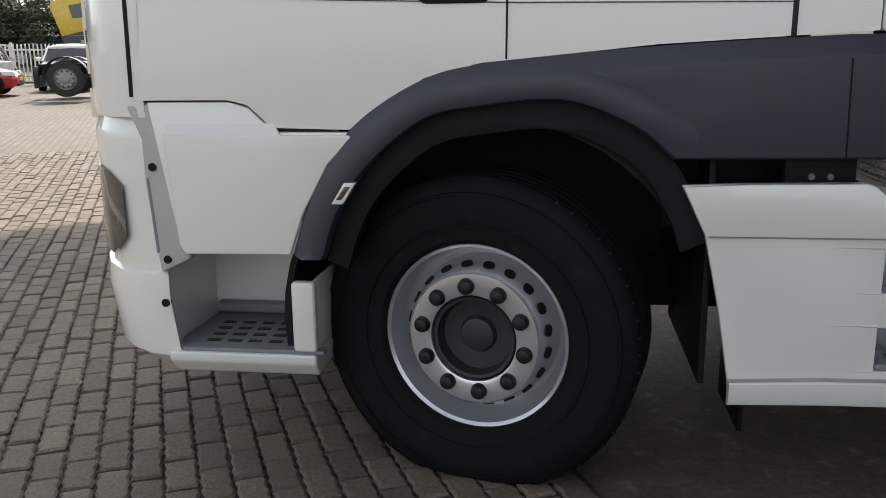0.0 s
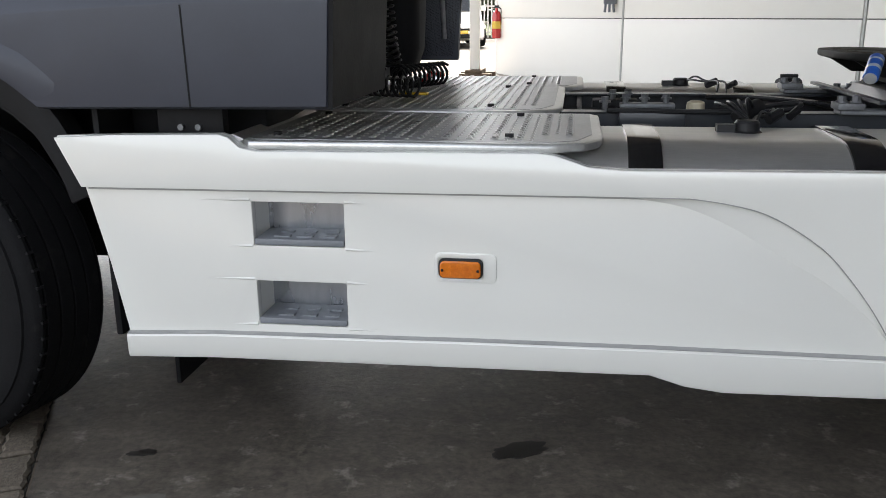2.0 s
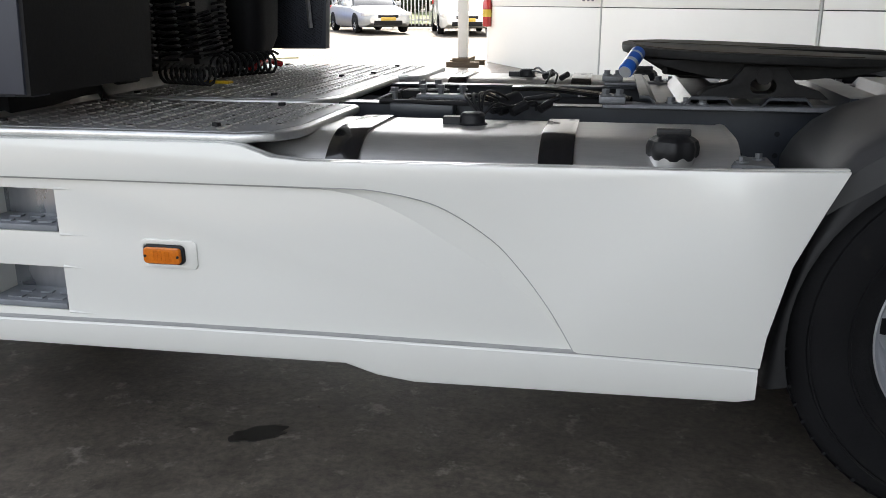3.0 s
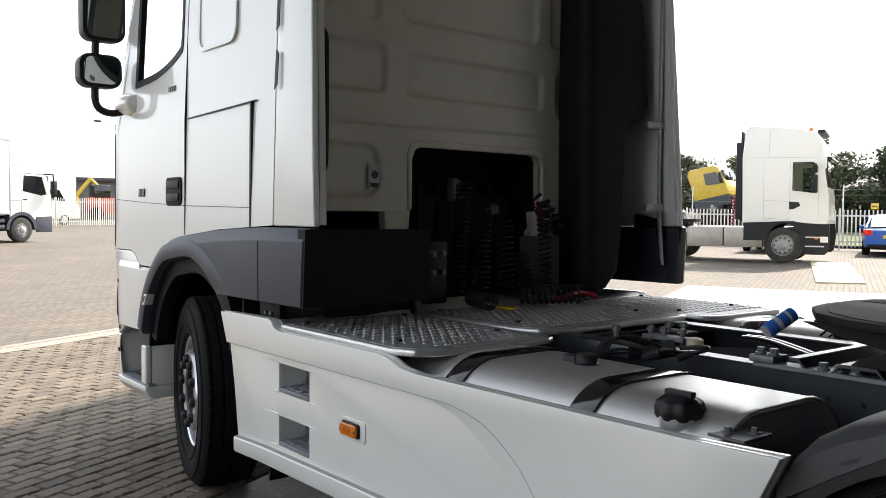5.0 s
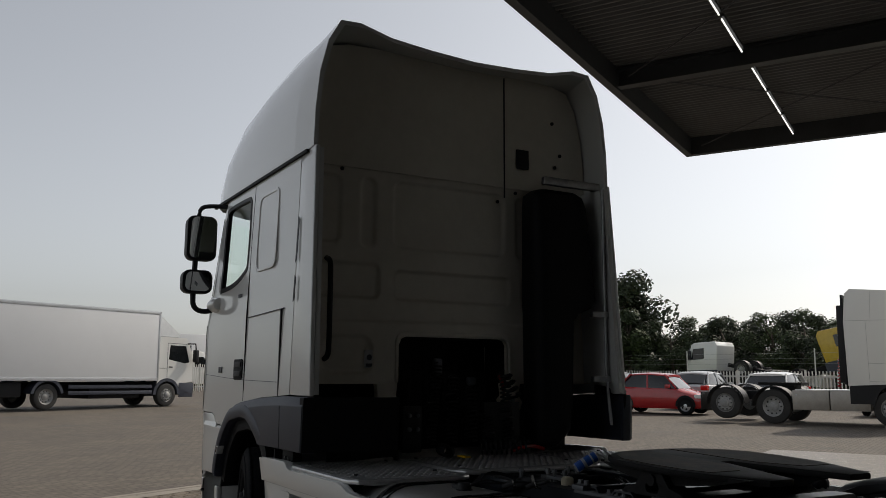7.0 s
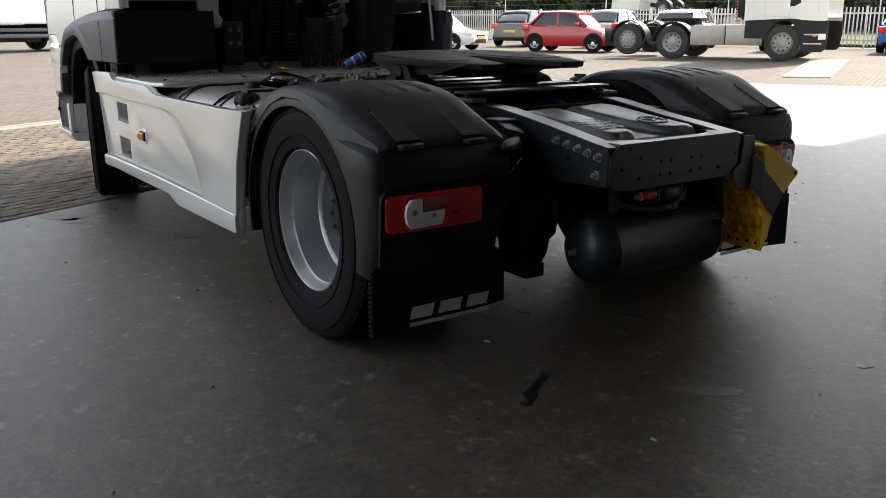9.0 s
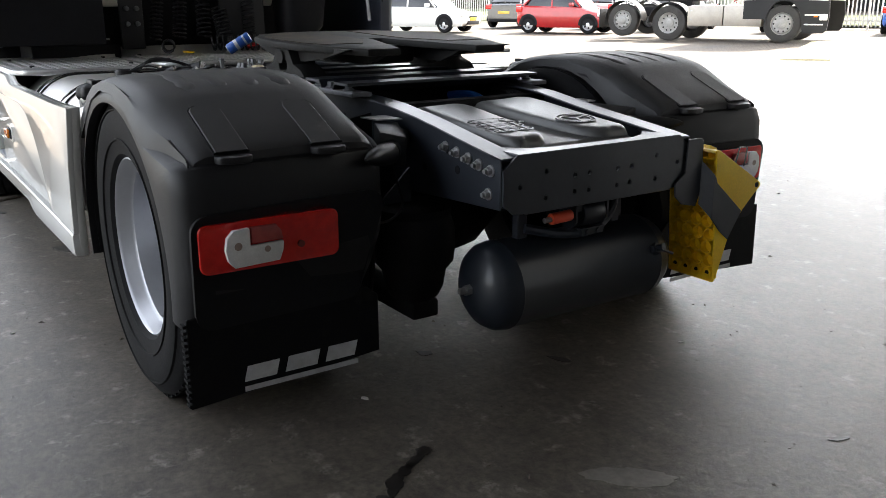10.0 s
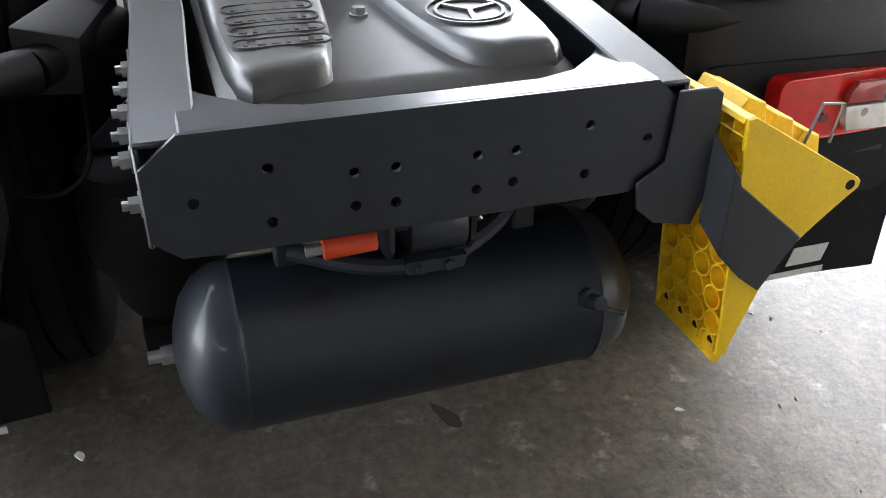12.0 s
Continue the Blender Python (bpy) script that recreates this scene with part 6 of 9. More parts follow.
    part("guard_cap", flip(bm, sgn), CAPM, mg, "matt black removable top cap", sharp=0.7)
    for yc in (-1.045, -0.945, -0.845, -0.745):
        bm = B()
        loft(bm, [[(x, yc - w, z - 0.004), (x, yc - w * 0.4, z + h), (x, yc + w * 0.6, z + h), (x, yc + w, z - 0.004)] for x, z, w, h in
                  ((3.66, 1.036, 0.012, 0.001), (3.80, 1.048, 0.030, 0.003), (3.98, 1.044, 0.034, 0.005), (4.09, 1.030, 0.034, 0.005), (4.14, 1.016, 0.028, 0.001))], cap=True, closed=True)
        bevel(bm, 0.004, 2)
        part("cap_rib", flip(bm, sgn), CAPM, mg)
    for yc in (-1.045, -0.765):
        bm = B()
        nrm = Vector((0.40, 0, 0.916))
        def on(t, y, h):
            p = Vector((4.19 + 0.262 * t, 0, 0.9985 - 0.119 * t)) + nrm * h
            return (p.x, y, p.z)
        outl = [(1.0, -0.046), (0.25, -0.046), (0.19, -0.036), (0.16, -0.02), (0.16, 0.02), (0.19, 0.036), (0.25, 0.046), (1.0, 0.046)]
        seam = [(t - 0.018 * (t < 0.3), w * 1.09) for t, w in outl]
        loft(bm, [[on(t, yc + w, -0.004) for t, w in seam], [on(t, yc + w, 0.0012) for t, w in seam]])
        part('clip_seam', flip(bm, sgn), DARK, mg)
        bm = B()
        loft(bm, [[on(t, yc + w, -0.004) for t, w in outl], [on(t, yc + w, 0.0026) for t, w in outl], [on(t, yc + w * 0.95, 0.0042) for t, w in outl]])
        part("cap_clip", flip(bm, sgn), CAPM, mg, "rubber cap clip")
        bm = B()
        prism(bm, [(4.43, yc - 0.047), (4.468, yc - 0.052), (4.486, yc - 0.044), (4.496, yc - 0.022), (4.496, yc + 0.022), (4.486, yc + 0.044), (4.468, yc + 0.052), (4.43, yc + 0.047)], 'z', 0.852, 0.872)
        bevel(bm, 0.006, 2)
        part("clip_tongue", flip(bm, sgn), BLACKP, mg)
    # rear corner: side return towards the lamp
    # the lamp recess is not cut; a black panel carries its shade
    bm = B()
    prism(bm, rrect(-1.188, -0.605, 0.40, 0.728, 0.05), 'x', 4.478, 4.4935)
    for v in bm.verts:
        v.co.z += (v.co.y + 0.975) * 0.02
        if v.co.z < 0.5:
            v.co.x -= 0.016
            v.co.y -= 0.075 * (v.co.y > -0.7)
    part("lamp_recess", flip(bm, sgn), DARK, mg, "black panel standing in for the shaded lamp recess")
    # tail lamp: red body, clear reversing field
    bm = B()
    prism(bm, rrect(-1.172, -0.778, 0.567, 0.703, 0.022), 'x', 4.49, 4.535)
    for v in bm.verts:
        v.co.z += (v.co.y + 0.975) * 0.02
        if v.co.x > 4.52:
            v.co.x -= 0.035 * max(0, (-1.06 - v.co.y) / 0.11)
    bevel(bm, 0.008, 3)
    part("tail_lamp", flip(bm, sgn), REDL, mg, "red tail lamp")
    bm = B()
    prism(bm, [(-1.088, 0.580), (-1.106, 0.60), (-1.112, 0.632), (-1.106, 0.664), (-1.088, 0.684), (-1.042, 0.686), (-1.042, 0.636), (-0.946, 0.638), (-0.949, 0.612), (-0.960, 0.584)], 'x', 4.52, 4.538)
    bevel(bm, 0.004, 2)
    part("clear_lens", flip(bm, sgn), CLEARL, mg, "clear reversing lens")

    bm = B()
    prism(bm, [(-1.038, 0.641), (-0.947, 0.643), (-0.952, 0.668), (-0.965, 0.686), (-1.038, 0.687)], 'x', 4.52, 4.5375)
    bevel(bm, 0.004, 2)
    part("rose_lens", flip(bm, sgn), ROSE, mg, "pale red lens field")
    for y, z, r in ((-1.077, 0.640, 0.011), (-0.995, 0.622, 0.009), (-0.895, 0.62, 0.010)):
        bm = B()
        lathe(bm, [(0, 4.5386), (r * 0.7, 4.5385), (r, 4.5382), (r, 4.53)], (0, y, z), 'x', 16)
        part("bulb", flip(bm, sgn), BULB if y < -0.93 else BULBR, mg, "dark bulb behind the lens")
    # spray flap
    bm = B()
    prism(bm, [(-1.222, 0.175), (-1.215, 0.44), (-0.67, 0.44), (-0.622, 0.40), (-0.622, 0.215)], 'x', 4.462, 4.474)
    bevel(bm, 0.003, 1)
    part("spray_flap", flip(bm, sgn), RUBBER, mg, "black spray flap")
    if sgn < 0:
        bm = B()
        for k in range(14):
            z = 0.185 + k * 0.018
            box(bm, 4.455, 4.48, -1.228, -1.218, z, z + 0.009)
        part("flap_teeth", bm, RUBBER, mg)
    # maker's mark as plain white shapes, and the bar under it
    y0, y1 = (-1.065, -0.70) if sgn < 0 else (0.70, 1.065)
    X0, X1 = 4.4745, 4.4765
    w = (y1 - y0)
    for a, b in ((0.0, 0.30), (0.345, 0.655), (0.70, 1.0)):
        bm = B()
        prism(bm, [(y0 + w * a, 0.222), (y0 + w * b - 0.012, 0.222), (y0 + w * b, 0.268), (y0 + w * a + 0.012, 0.268)], 'x', X0, X1)
        part("white_mark", bm, WLOGO, mg, "plain white printed shape")
    bm = B()
    prism(bm, [(y0, 0.192), (y1, 0.192), (y1, 0.207), (y0, 0.207)], 'x', X0, X1)
    part("white_bar", bm, WLOGO, mg, "white printed bar")
    # inner stay to the frame with its plastic clamp
    bm = B()
    tube(bm, [(4.40, -0.53, 0.818), (4.33, -0.48, 0.825), (4.24, -0.39, 0.83)], 0.036, 14, smooth=1)
    loft(bm, [[(4.40 + 0.112 * k + r * 0.8 * math.cos(a), -0.53 - 0.142 * k + r * 0.6 * math.cos(a), 0.818 + 0.010 * k + r * math.sin(a)) for a in [2 * math.pi * q / 16 for q in range(16)]]
              for k, r in ((0, 0.036), (0.25, 0.034), (0.5, 0.029), (0.72, 0.022), (0.9, 0.012), (1.0, 0.003))])
    part("guard_stay", flip(bm, sgn), BLACKP, mg, "black tubular stay")
    bm = B()
    loft(bm, [[(4.385, -0.553, 0.885), (4.385, -0.452, 0.858), (4.385, -0.462, 0.765), (4.385, -0.553, 0.772)],
              [(4.225, -0.483, 0.892), (4.225, -0.392, 0.888), (4.225, -0.392, 0.775), (4.225, -0.483, 0.775)]])
    bevel(bm, 0.010, 2)
    part("stay_clamp", flip(bm, sgn), BLACKP, mg, "black plastic clamp")
    bm = B()
    prism(bm, [(4.15, -0.49), (4.15, -0.40), (4.26, -0.395), (4.24, -0.48)], 'z', 0.896, 0.900)
    part("clamp_plate", flip(bm, sgn), STEEL, mg)
    return mg


CAPM = mat("matt_black_plastic", (0.028, 0.028, 0.029), (0.021, 0.021, 0.022), 6, 0.5, 0.62, bump=0.15, bscale=500, fine=0.12,
           spots=((0.055, 0.053, 0.050), 9, 0.62, 0.2))
BULBR = mat("red_bulb_shade", (0.20, 0.022, 0.018), (0.14, 0.015, 0.012), 40, 0.2, 0.3, coat=0.4)
BULB = mat("bulb_shade", (0.40, 0.32, 0.27), (0.30, 0.22, 0.19), 40, 0.2, 0.3, coat=0.4)
ROSE = mat("rose_lens", (0.42, 0.07, 0.06), (0.34, 0.05, 0.045), 30, 0.12, 0.2, coat=0.5, fine=0.1, bscale=300)
mudguard(-1)
mudguard(1)


def fifth_wheel():
    """Coupling plate with V slot on its pedestal, ramps and mounting plates."""
    cx = 3.30
    top = [(2.86, -0.10), (2.88, -0.22), (2.97, -0.37), (3.10, -0.445), (3.30, -0.46), (3.50, -0.445), (3.62, -0.40), (3.84, -0.31), (3.84, -0.17), (3.70, -0.13), (3.42, -0.045), (3.34, -0.03)]
    out = top + [(x, -y) for x, y in top[::-1]]
    def tilt(bm):
        for v in bm.verts:
            v.co.z += -0.035 * (v.co.x - cx)
        return bm
    bm = B()
    prism(bm, out, 'z', 1.094, 1.122)
    bevel(bm, 0.009, 2)
    fw = part("fifth_wheel", tilt(bm), FWM, truck, "dark greasy fifth wheel coupling plate")
    rim = [(2.90, -0.09), (2.92, -0.2), (3.0, -0.34), (3.12, -0.41), (3.30, -0.425), (3.50, -0.41), (3.6, -0.37), (3.6, -0.2), (3.42, -0.1), (3.25, -0.09)]
    for s in (1, -1):
        bm = B()
        prism(bm, [(x, y * s) for x, y in rim], 'z', 1.1205, 1.1245)
        part("grease_plate", tilt(bm), GREASE, fw, "brown greasy worn top plate")
        # edge rib under the rim, long rib and pedestal with its pin
        bm = B()
        prism(bm, [(2.93, 1.10), (3.05, 1.065), (3.18, 1.04), (3.42, 1.04), (3.60, 1.06), (3.80, 1.10)], 'y', s * 0.36 - 0.012, s * 0.36 + 0.012)
        part("edge_rib", bm, FWM, fw)
        bm = B()
        prism(bm, [(2.90, 1.11), (3.0, 1.05), (3.6, 1.03), (3.78, 1.09)], 'y', s * 0.17 - 0.012, s * 0.17 + 0.012)
        part("long_rib", bm, FWM, fw)
        bm = B()
        prism(bm, [(3.10, 0.985), (3.50, 0.985), (3.47, 1.01), (3.40, 1.03), (3.36, 1.085), (3.24, 1.085), (3.20, 1.03), (3.13, 1.01)], 'y', s * 0.36 - 0.05, s * 0.36 + 0.05, holes=[rrect(3.26, 3.34, 1.0, 1.045, 0.02)])
        bevel(bm, 0.008, 2)
        part("pedestal", bm, FWM, fw, "cast pedestal")
        bm = B()
        rod(bm, (3.30, s * 0.42, 1.055), (3.30, s * 0.28, 1.055), 0.026, 14)
        part("pivot_pin", bm, FWM, fw)
    part("lock_block", bbox(3.05, 3.45, -0.13, 0.13, 1.02, 1.095, 0.02), FWM, fw)
    bm = B()
    tube(bm, [(3.0, -0.30, 1.06), (3.08, -0.2, 1.045), (3.2, 0.0, 1.05), (3.3, 0.25, 1.06)], 0.012, 8, smooth=1)
    part("lock_rod", bm, FWM, fw)
    # corrugated mounting plate on the rails
    bm = B()
    prof = []
    for k in range(4):
        x = 2.92 + k * 0.24
        prof += [(x, 0.99), (x + 0.03, 0.99), (x + 0.06, 0.955), (x + 0.13, 0.955), (x + 0.16, 0.99)]
    prof += [(3.9, 0.99)]
    low = [(x, z - 0.01) for x, z in prof[::-1]]
    prism(bm, prof + low, 'y', -0.43, 0.43)
    part("mounting_plate", bm, FRAME, fw, "corrugated steel mounting plate")
    for s in (-1, 1):
        part("sub_rail", bbox(2.80, 3.95, s * 0.40 - 0.04, s * 0.40 + 0.04, 0.946, 0.962, 0.003, 1), DULLST, fw, "bright steel angle on the rail")
        for x in (2.81, 2.855, 3.02, 3.07, 3.12, 3.62, 3.72, 3.86):
            bm = B()
            bolt(bm, (x, s * 0.405, 0.984 if x < 2.88 else 0.962), (0, 0, 1), 0.014, 0.022)
            part("bolt", bm, DULLST, fw)
        part("foot_plate", bbox(2.79, 2.875, s * 0.40 - 0.045, s * 0.40 + 0.045, 0.962, 0.985, 0.004), DULLST, fw, "zinc foot plate")
    # release handle at the far side
    bm = B()
    tube(bm, [(3.4, 0.44, 1.05), (3.45, 0.56, 1.055), (3.42, 0.66, 1.05)], 0.009, 8, smooth=1)
    part("release_handle", bm, STEEL, fw)
    fw.location.x += 0.05


FWM = mat("greasy_steel", (0.018, 0.017, 0.016), (0.010, 0.010, 0.010), 10, 0.55, 0.8, spec=0.2, bump=0.25, bscale=50, fine=0.3)
GREASE = mat("grease", (0.075, 0.06, 0.045), (0.018, 0.016, 0.014), 9, 0.6, 0.85, spec=0.2, bump=0.5, bscale=30, fine=0.3)
fifth_wheel()

# inside of the frame: cross members, gearbox, lines and loose hoses
for x in (2.1, 2.75, 3.55, 4.0):
    part("frame_cross", bbox(x, x + 0.06, -0.384, 0.384, 0.70, 0.92, 0.01), DARK, truck, "frame cross member")
bm = B()
rod(bm, (1.0, 0, 0.72), (2.2, 0, 0.66), 0.2, 18)
rod(bm, (2.2, 0, 0.66), (3.7, 0, 0.52), 0.06, 14)
part("drive_line", bm, DARK, truck, "gearbox and prop shaft")
bm = B()
lathe(bm, [(0, -0.3), (0.1, -0.28), (0.2, -0.12), (0.22, 0), (0.2, 0.12), (0.1, 0.28), (0, 0.3)], (AX2, 0, 0.5), 'y', 20)
rod(bm, (AX2, -0.7, 0.49), (AX2, 0.7, 0.49), 0.085, 14)
part("rear_axle", bm, DARK, truck, "rear axle housing")
for s in (-1, 1):
    bm = B()
    lathe(bm, [(0.0, 0.30), (0.085, 0.31), (0.10, 0.34), (0.11, 0.40), (0.135, 0.43), (0.142, 0.48), (0.138, 0.55), (0.125, 0.59), (0.128, 0.60), (0.128, 0.615), (0.118, 0.62), (0, 0.62)], (4.30, s * 0.385, 0), 'z', 32)
    part("air_spring", bm, DARK, truck, "black rubber air spring")
    part("spring_hanger", bbox(3.9, 4.4, s * 0.40 - 0.05, s * 0.40 + 0.05, 0.25, 0.31, 0.01), DARK, truck)
    # made-up black plate that stops light leaking between rail and mudguard
    bm = B()
    prism(bm, [(s * 0.60, 0.50), (s * 0.60, 0.86), (s * 0.40, 0.90), (s * 0.40, 0.50)], 'x', 4.05, 4.062)
    part("hanger_plate", bm, DARK, truck, "black plate added to blind the gap between rail and mudguard")
    bm = B()
    prism(bm, [(s * 0.372, 0.74), (s * 0.372, 0.622), (s * 0.50, 0.622)], 'x', 4.26, 4.27)
    part("spring_gusset", bm, FRAME, truck)
for k in range(7):
    y = -0.26 + 0.035 * k
    bm = B()
    tube(bm, [(1.9, y, 0.93), (2.3, y + 0.03 * math.sin(k), 0.90), (2.7, y + 0.02, 0.935), (2.95, y + 0.08, 0.92), (3.3, y * 0.5, 0.88)], 0.009, 6, smooth=2)
    part("air_line", bm, BLACKP, truck, "black air line between the rails")
bm = B()
tube(bm, [(3.78, 0.115, 0.905), (3.83, 0.14, 0.912), (3.875, 0.162, 0.912), (3.915, 0.182, 0.895), (3.945, 0.197, 0.84)], 0.016, 10, smooth=2)
part("blue_hose", bm, BLUEH, truck, "bright blue hose")
for k in range(6):
    bm = B()
    tube(bm, [(3.88, 0.24 + 0.012 * k, 0.93), (3.97, 0.26 + 0.012 * k, 0.925), (4.03, 0.28 + 0.01 * k, 0.89), (4.04, 0.29 + 0.01 * k, 0.82)], 0.005, 6, smooth=1)
    part("cable", bm, BLACKP, truck, "thin black cable")
bm = B()
tube(bm, [(4.30, -0.47, 0.78), (4.36, -0.47, 0.69), (4.39, -0.475, 0.655), (4.395, -0.495, 0.62), (4.39, -0.545, 0.595), (4.38, -0.61, 0.61), (4.30, -0.66, 0.63)], 0.0045, 8, smooth=2)
part("cable_loop", bm, BLACKP, truck, "black cable sagging beside the rail")
CREAMP = mat("aged_cream_plastic", (0.62, 0.55, 0.40), (0.52, 0.45, 0.32), 20, 0.4, 0.5, fine=0.1)
bm = B()
lathe(bm, [(0.0, 0.962), (0.022, 0.962), (0.032, 0.956), (0.034, 0.935), (0.034, 0.88), (0.0, 0.88)], (2.43, -0.15, 0), 'z', 20)
part("sensor_cap", bm, CREAMP, truck, "aged cream sensor cap between the rails")
for k in range(2):
    bm = B()
    tube(bm, [(2.50, 0.10 - 0.035 * k, 0.955), (2.62, 0.07 - 0.035 * k, 0.962), (2.80, -0.04 - 0.035 * k, 0.955), (2.95, -0.13 - 0.035 * k, 0.945)], 0.010, 8, smooth=2)
    part("steel_pipe", bm, GLOSSB, truck, "glossy black pipe between the rails")
part("valve_plate", bbox(2.16, 2.36, -0.13, -0.06, 0.93, 0.948, 0.004), DULLST, truck, "bright zinc valve plate")
for x, y in ((2.18, -0.095), (2.25, -0.10), (2.33, -0.09), (2.14, 0.08), (2.20, 0.10), (2.10, -0.22)):
    bm = B()
    rod(bm, (x, y, 0.90), (x, y, 0.968), 0.011, 8)
    bolt(bm, (x, y, 0.962), (0, 0, 1), 0.015, 0.02)
    part("valve_stud", bm, DULLST, truck)
part("valve_block", bbox(2.06, 2.24, 0.04, 0.15, 0.86, 0.945, 0.012, 2), DARK, truck, "black valve block")
part("rail_bracket", bbox(2.14, 2.36, -0.46, -0.393, 0.90, 0.952, 0.008), FRAME, truck, "folded steel bracket on the rail")
bm = B()
rod(bm, (2.52, -0.535, 0.955), (2.585, -0.485, 0.975), 0.030, 16)
rod(bm, (2.50, -0.55, 0.95), (2.525, -0.53, 0.957), 0.020, 12)
bevel(bm, 0.003, 1)
part("rail_valve", bm, BLACKP, truck, "black valve beside the rail")
for k in range(4):
    bm = B()
    tube(bm, [(2.50, -0.80 + 0.012 * k, 0.965), (2.44 + 0.02 * k, -0.70, 1.005 + 0.008 * k), (2.42 + 0.04 * k, -0.58, 1.0), (2.50 + 0.02 * k, -0.52, 0.972)], 0.005, 6, smooth=2)
    part("cable", bm, BLACKP, truck, "thin black cable")
bm = B()
tube(bm, [(2.60, -0.48, 0.975), (2.70, -0.46, 0.99), (2.72, -0.50, 0.985), (2.66, -0.52, 0.965), (2.50, -0.50, 0.96), (2.30, -0.46, 0.957), (2.1, -0.43, 0.955)], 0.008, 8, smooth=2)
part("air_line", bm, BLACKP, truck, "black air line beside the rail")
part("drop_plate", bbox(2.0, 2.02, -0.38, 0.38, 0.70, 0.93, 0.004), DARK, truck)


def coil(p, q, n, R, r, sag=0.0):
    """A coiled line from p to q."""
    p, q = Vector(p), Vector(q)
    d = (q - p).normalized()
    a = d.cross(Vector((0.3, 0.9, 0.1))).normalized()
    b = d.cross(a)
    pts = []
    for i in range(n * 10 + 1):
        t = i / (n * 10)
        c = p + (q - p) * t + Vector((0, 0, -sag * math.sin(math.pi * t)))
        pts.append(c + (a * math.cos(2 * math.pi * i / 10) + b * math.sin(2 * math.pi * i / 10)) * R)
    return pts


for nm, p, q, n, R, lab in (("coil_line", (1.12, -0.22, 1.58), (1.17, -0.30, 1.05), 22, 0.034, "black coiled air line"), ("coil_line", (1.16, 0.30, 1.50), (1.2, 0.30, 1.06), 16, 0.036, "black coiled air line"),
                        ("coil_line", (1.2, 0.10, 1.24), (1.24, 0.12, 1.06), 8, 0.045, "black coiled cable"), ("coil_line", (1.2, -0.23, 1.02), (1.42, -0.30, 1.02), 8, 0.035, "black coiled cable end"),
                        ("coil_line", (1.13, -0.10, 1.50), (1.19, -0.16, 1.06), 17, 0.04, "black coiled air line"), ("coil_line", (1.15, 0.02, 1.42), (1.2, 0.0, 1.06), 13, 0.042, "black coiled cable"),
                        ("coil_line", (1.28, 0.02, 1.03), (1.42, 0.32, 1.03), 10, 0.045, "black coiled cable on the deck")):
    bm = B()
    tube(bm, coil(p, q, n, R, 0.01), 0.0065, 6)
    part(nm, bm, BLACKP, truck, lab)
bm = B()
tube(bm, coil((1.08, 0.34, 1.52), (1.2, 0.36, 1.35), 4, 0.045, 0.01), 0.010, 6)
part("red_coil_line", bm, BLACKP, truck)
bm = B()
tube(bm, [(1.12, 0.32, 1.36), (1.13, 0.30, 1.45), (1.11, 0.29, 1.5)], 0.012, 8)
part("red_line", bm, REDP, truck, "red air coupling")
bm = B()
tube(bm, [(1.35, 0.22, 1.0), (1.38, 0.3, 1.03), (1.36, 0.4, 1.03), (1.4, 0.46, 1.01)], 0.013, 8, smooth=1)
part("red_line", bm, REDP, truck, "red air coupling")
for y, z, m in ((-0.08, 1.5, 'w'), (0.2, 1.43, 'w')):
    part("reservoir", bbox(0.84, 0.90, y - 0.03, y + 0.03, z, z + 0.12 if y < 0 else z + 0.06, 0.02, 3), STEPG, truck, "translucent fluid reservoir")
for y in (-0.46, -0.40):
    for z in (1.15, 1.24):
        bm = B()
        lathe(bm, [(0, 1.20), (0.009, 1.20), (0.010, 1.195), (0.014, 1.195), (0.015, 1.17), (0, 1.17)], (0, y, z), 'x', 14)
        part("coupling_head", bm, DULLST, truck, "zinc trailer air socket")
part("socket_bracket", bbox(1.14, 1.17, -0.50, -0.36, 1.0, 1.3, 0.01), BLACKP, truck, "black socket bracket")
part("coupling_stand", bbox(1.14, 1.17, 0.12, 0.42, 1.0, 1.32, 0.01), BLACKP, truck, "black coupling bracket")
# unseen boxes and sump added to keep light from passing under the truck
for s in (-1, 1):
    part("battery_box", bbox(0.86, 1.80, min(s * 1.08, s * 0.46), max(s * 1.08, s * 0.46), 0.34, 0.90, 0.02), DARK, truck, "dark box added under the deck to block light")
part("engine_sump", bbox(-0.5, 0.9, -0.36, 0.36, 0.34, 1.0, 0.05, 2), DARK, truck, "dark engine sump")
part("engine_block", bbox(0.2, 0.85, -0.36, 0.36, 1.0, 1.55, 0.05, 3), DARK, truck, "dark engine under the cab tunnel")
for k in range(5):
    bm = B()
    tube(bm, [(0.84, -0.35 + 0.14 * k, 1.05), (0.87, -0.32 + 0.15 * k, 1.3), (0.82, -0.28 + 0.12 * k, 1.6)], 0.02, 8, smooth=1)
    part("engine_hose", bm, DARK, truck)
bm = bbox(1.33, 1.44, -0.19, -0.15, 0.98, 0.99, 0.004)
part("yellow_tie", bm, YELLOW, truck, "yellow strap end")
# inner mudguard and suspension glimpses by the front wheel
part("cab_step_frame", bbox(0.5, 1.1, -1.0, -0.5, 0.93, 1.03, 0.01), DARK, truck, "dark cab frame")
for x in (0.93, 0.98):
    bm = B()
    rod(bm, (x, -1.2, 0.985), (x, -1.210, 0.985), 0.009, 8)
    part("frame_bolt", bm, DULLST, truck)
part("bolt_bracket", bbox(0.86, 1.05, -1.2, -1.16, 0.965, 1.035, 0.006), DARK, truck)
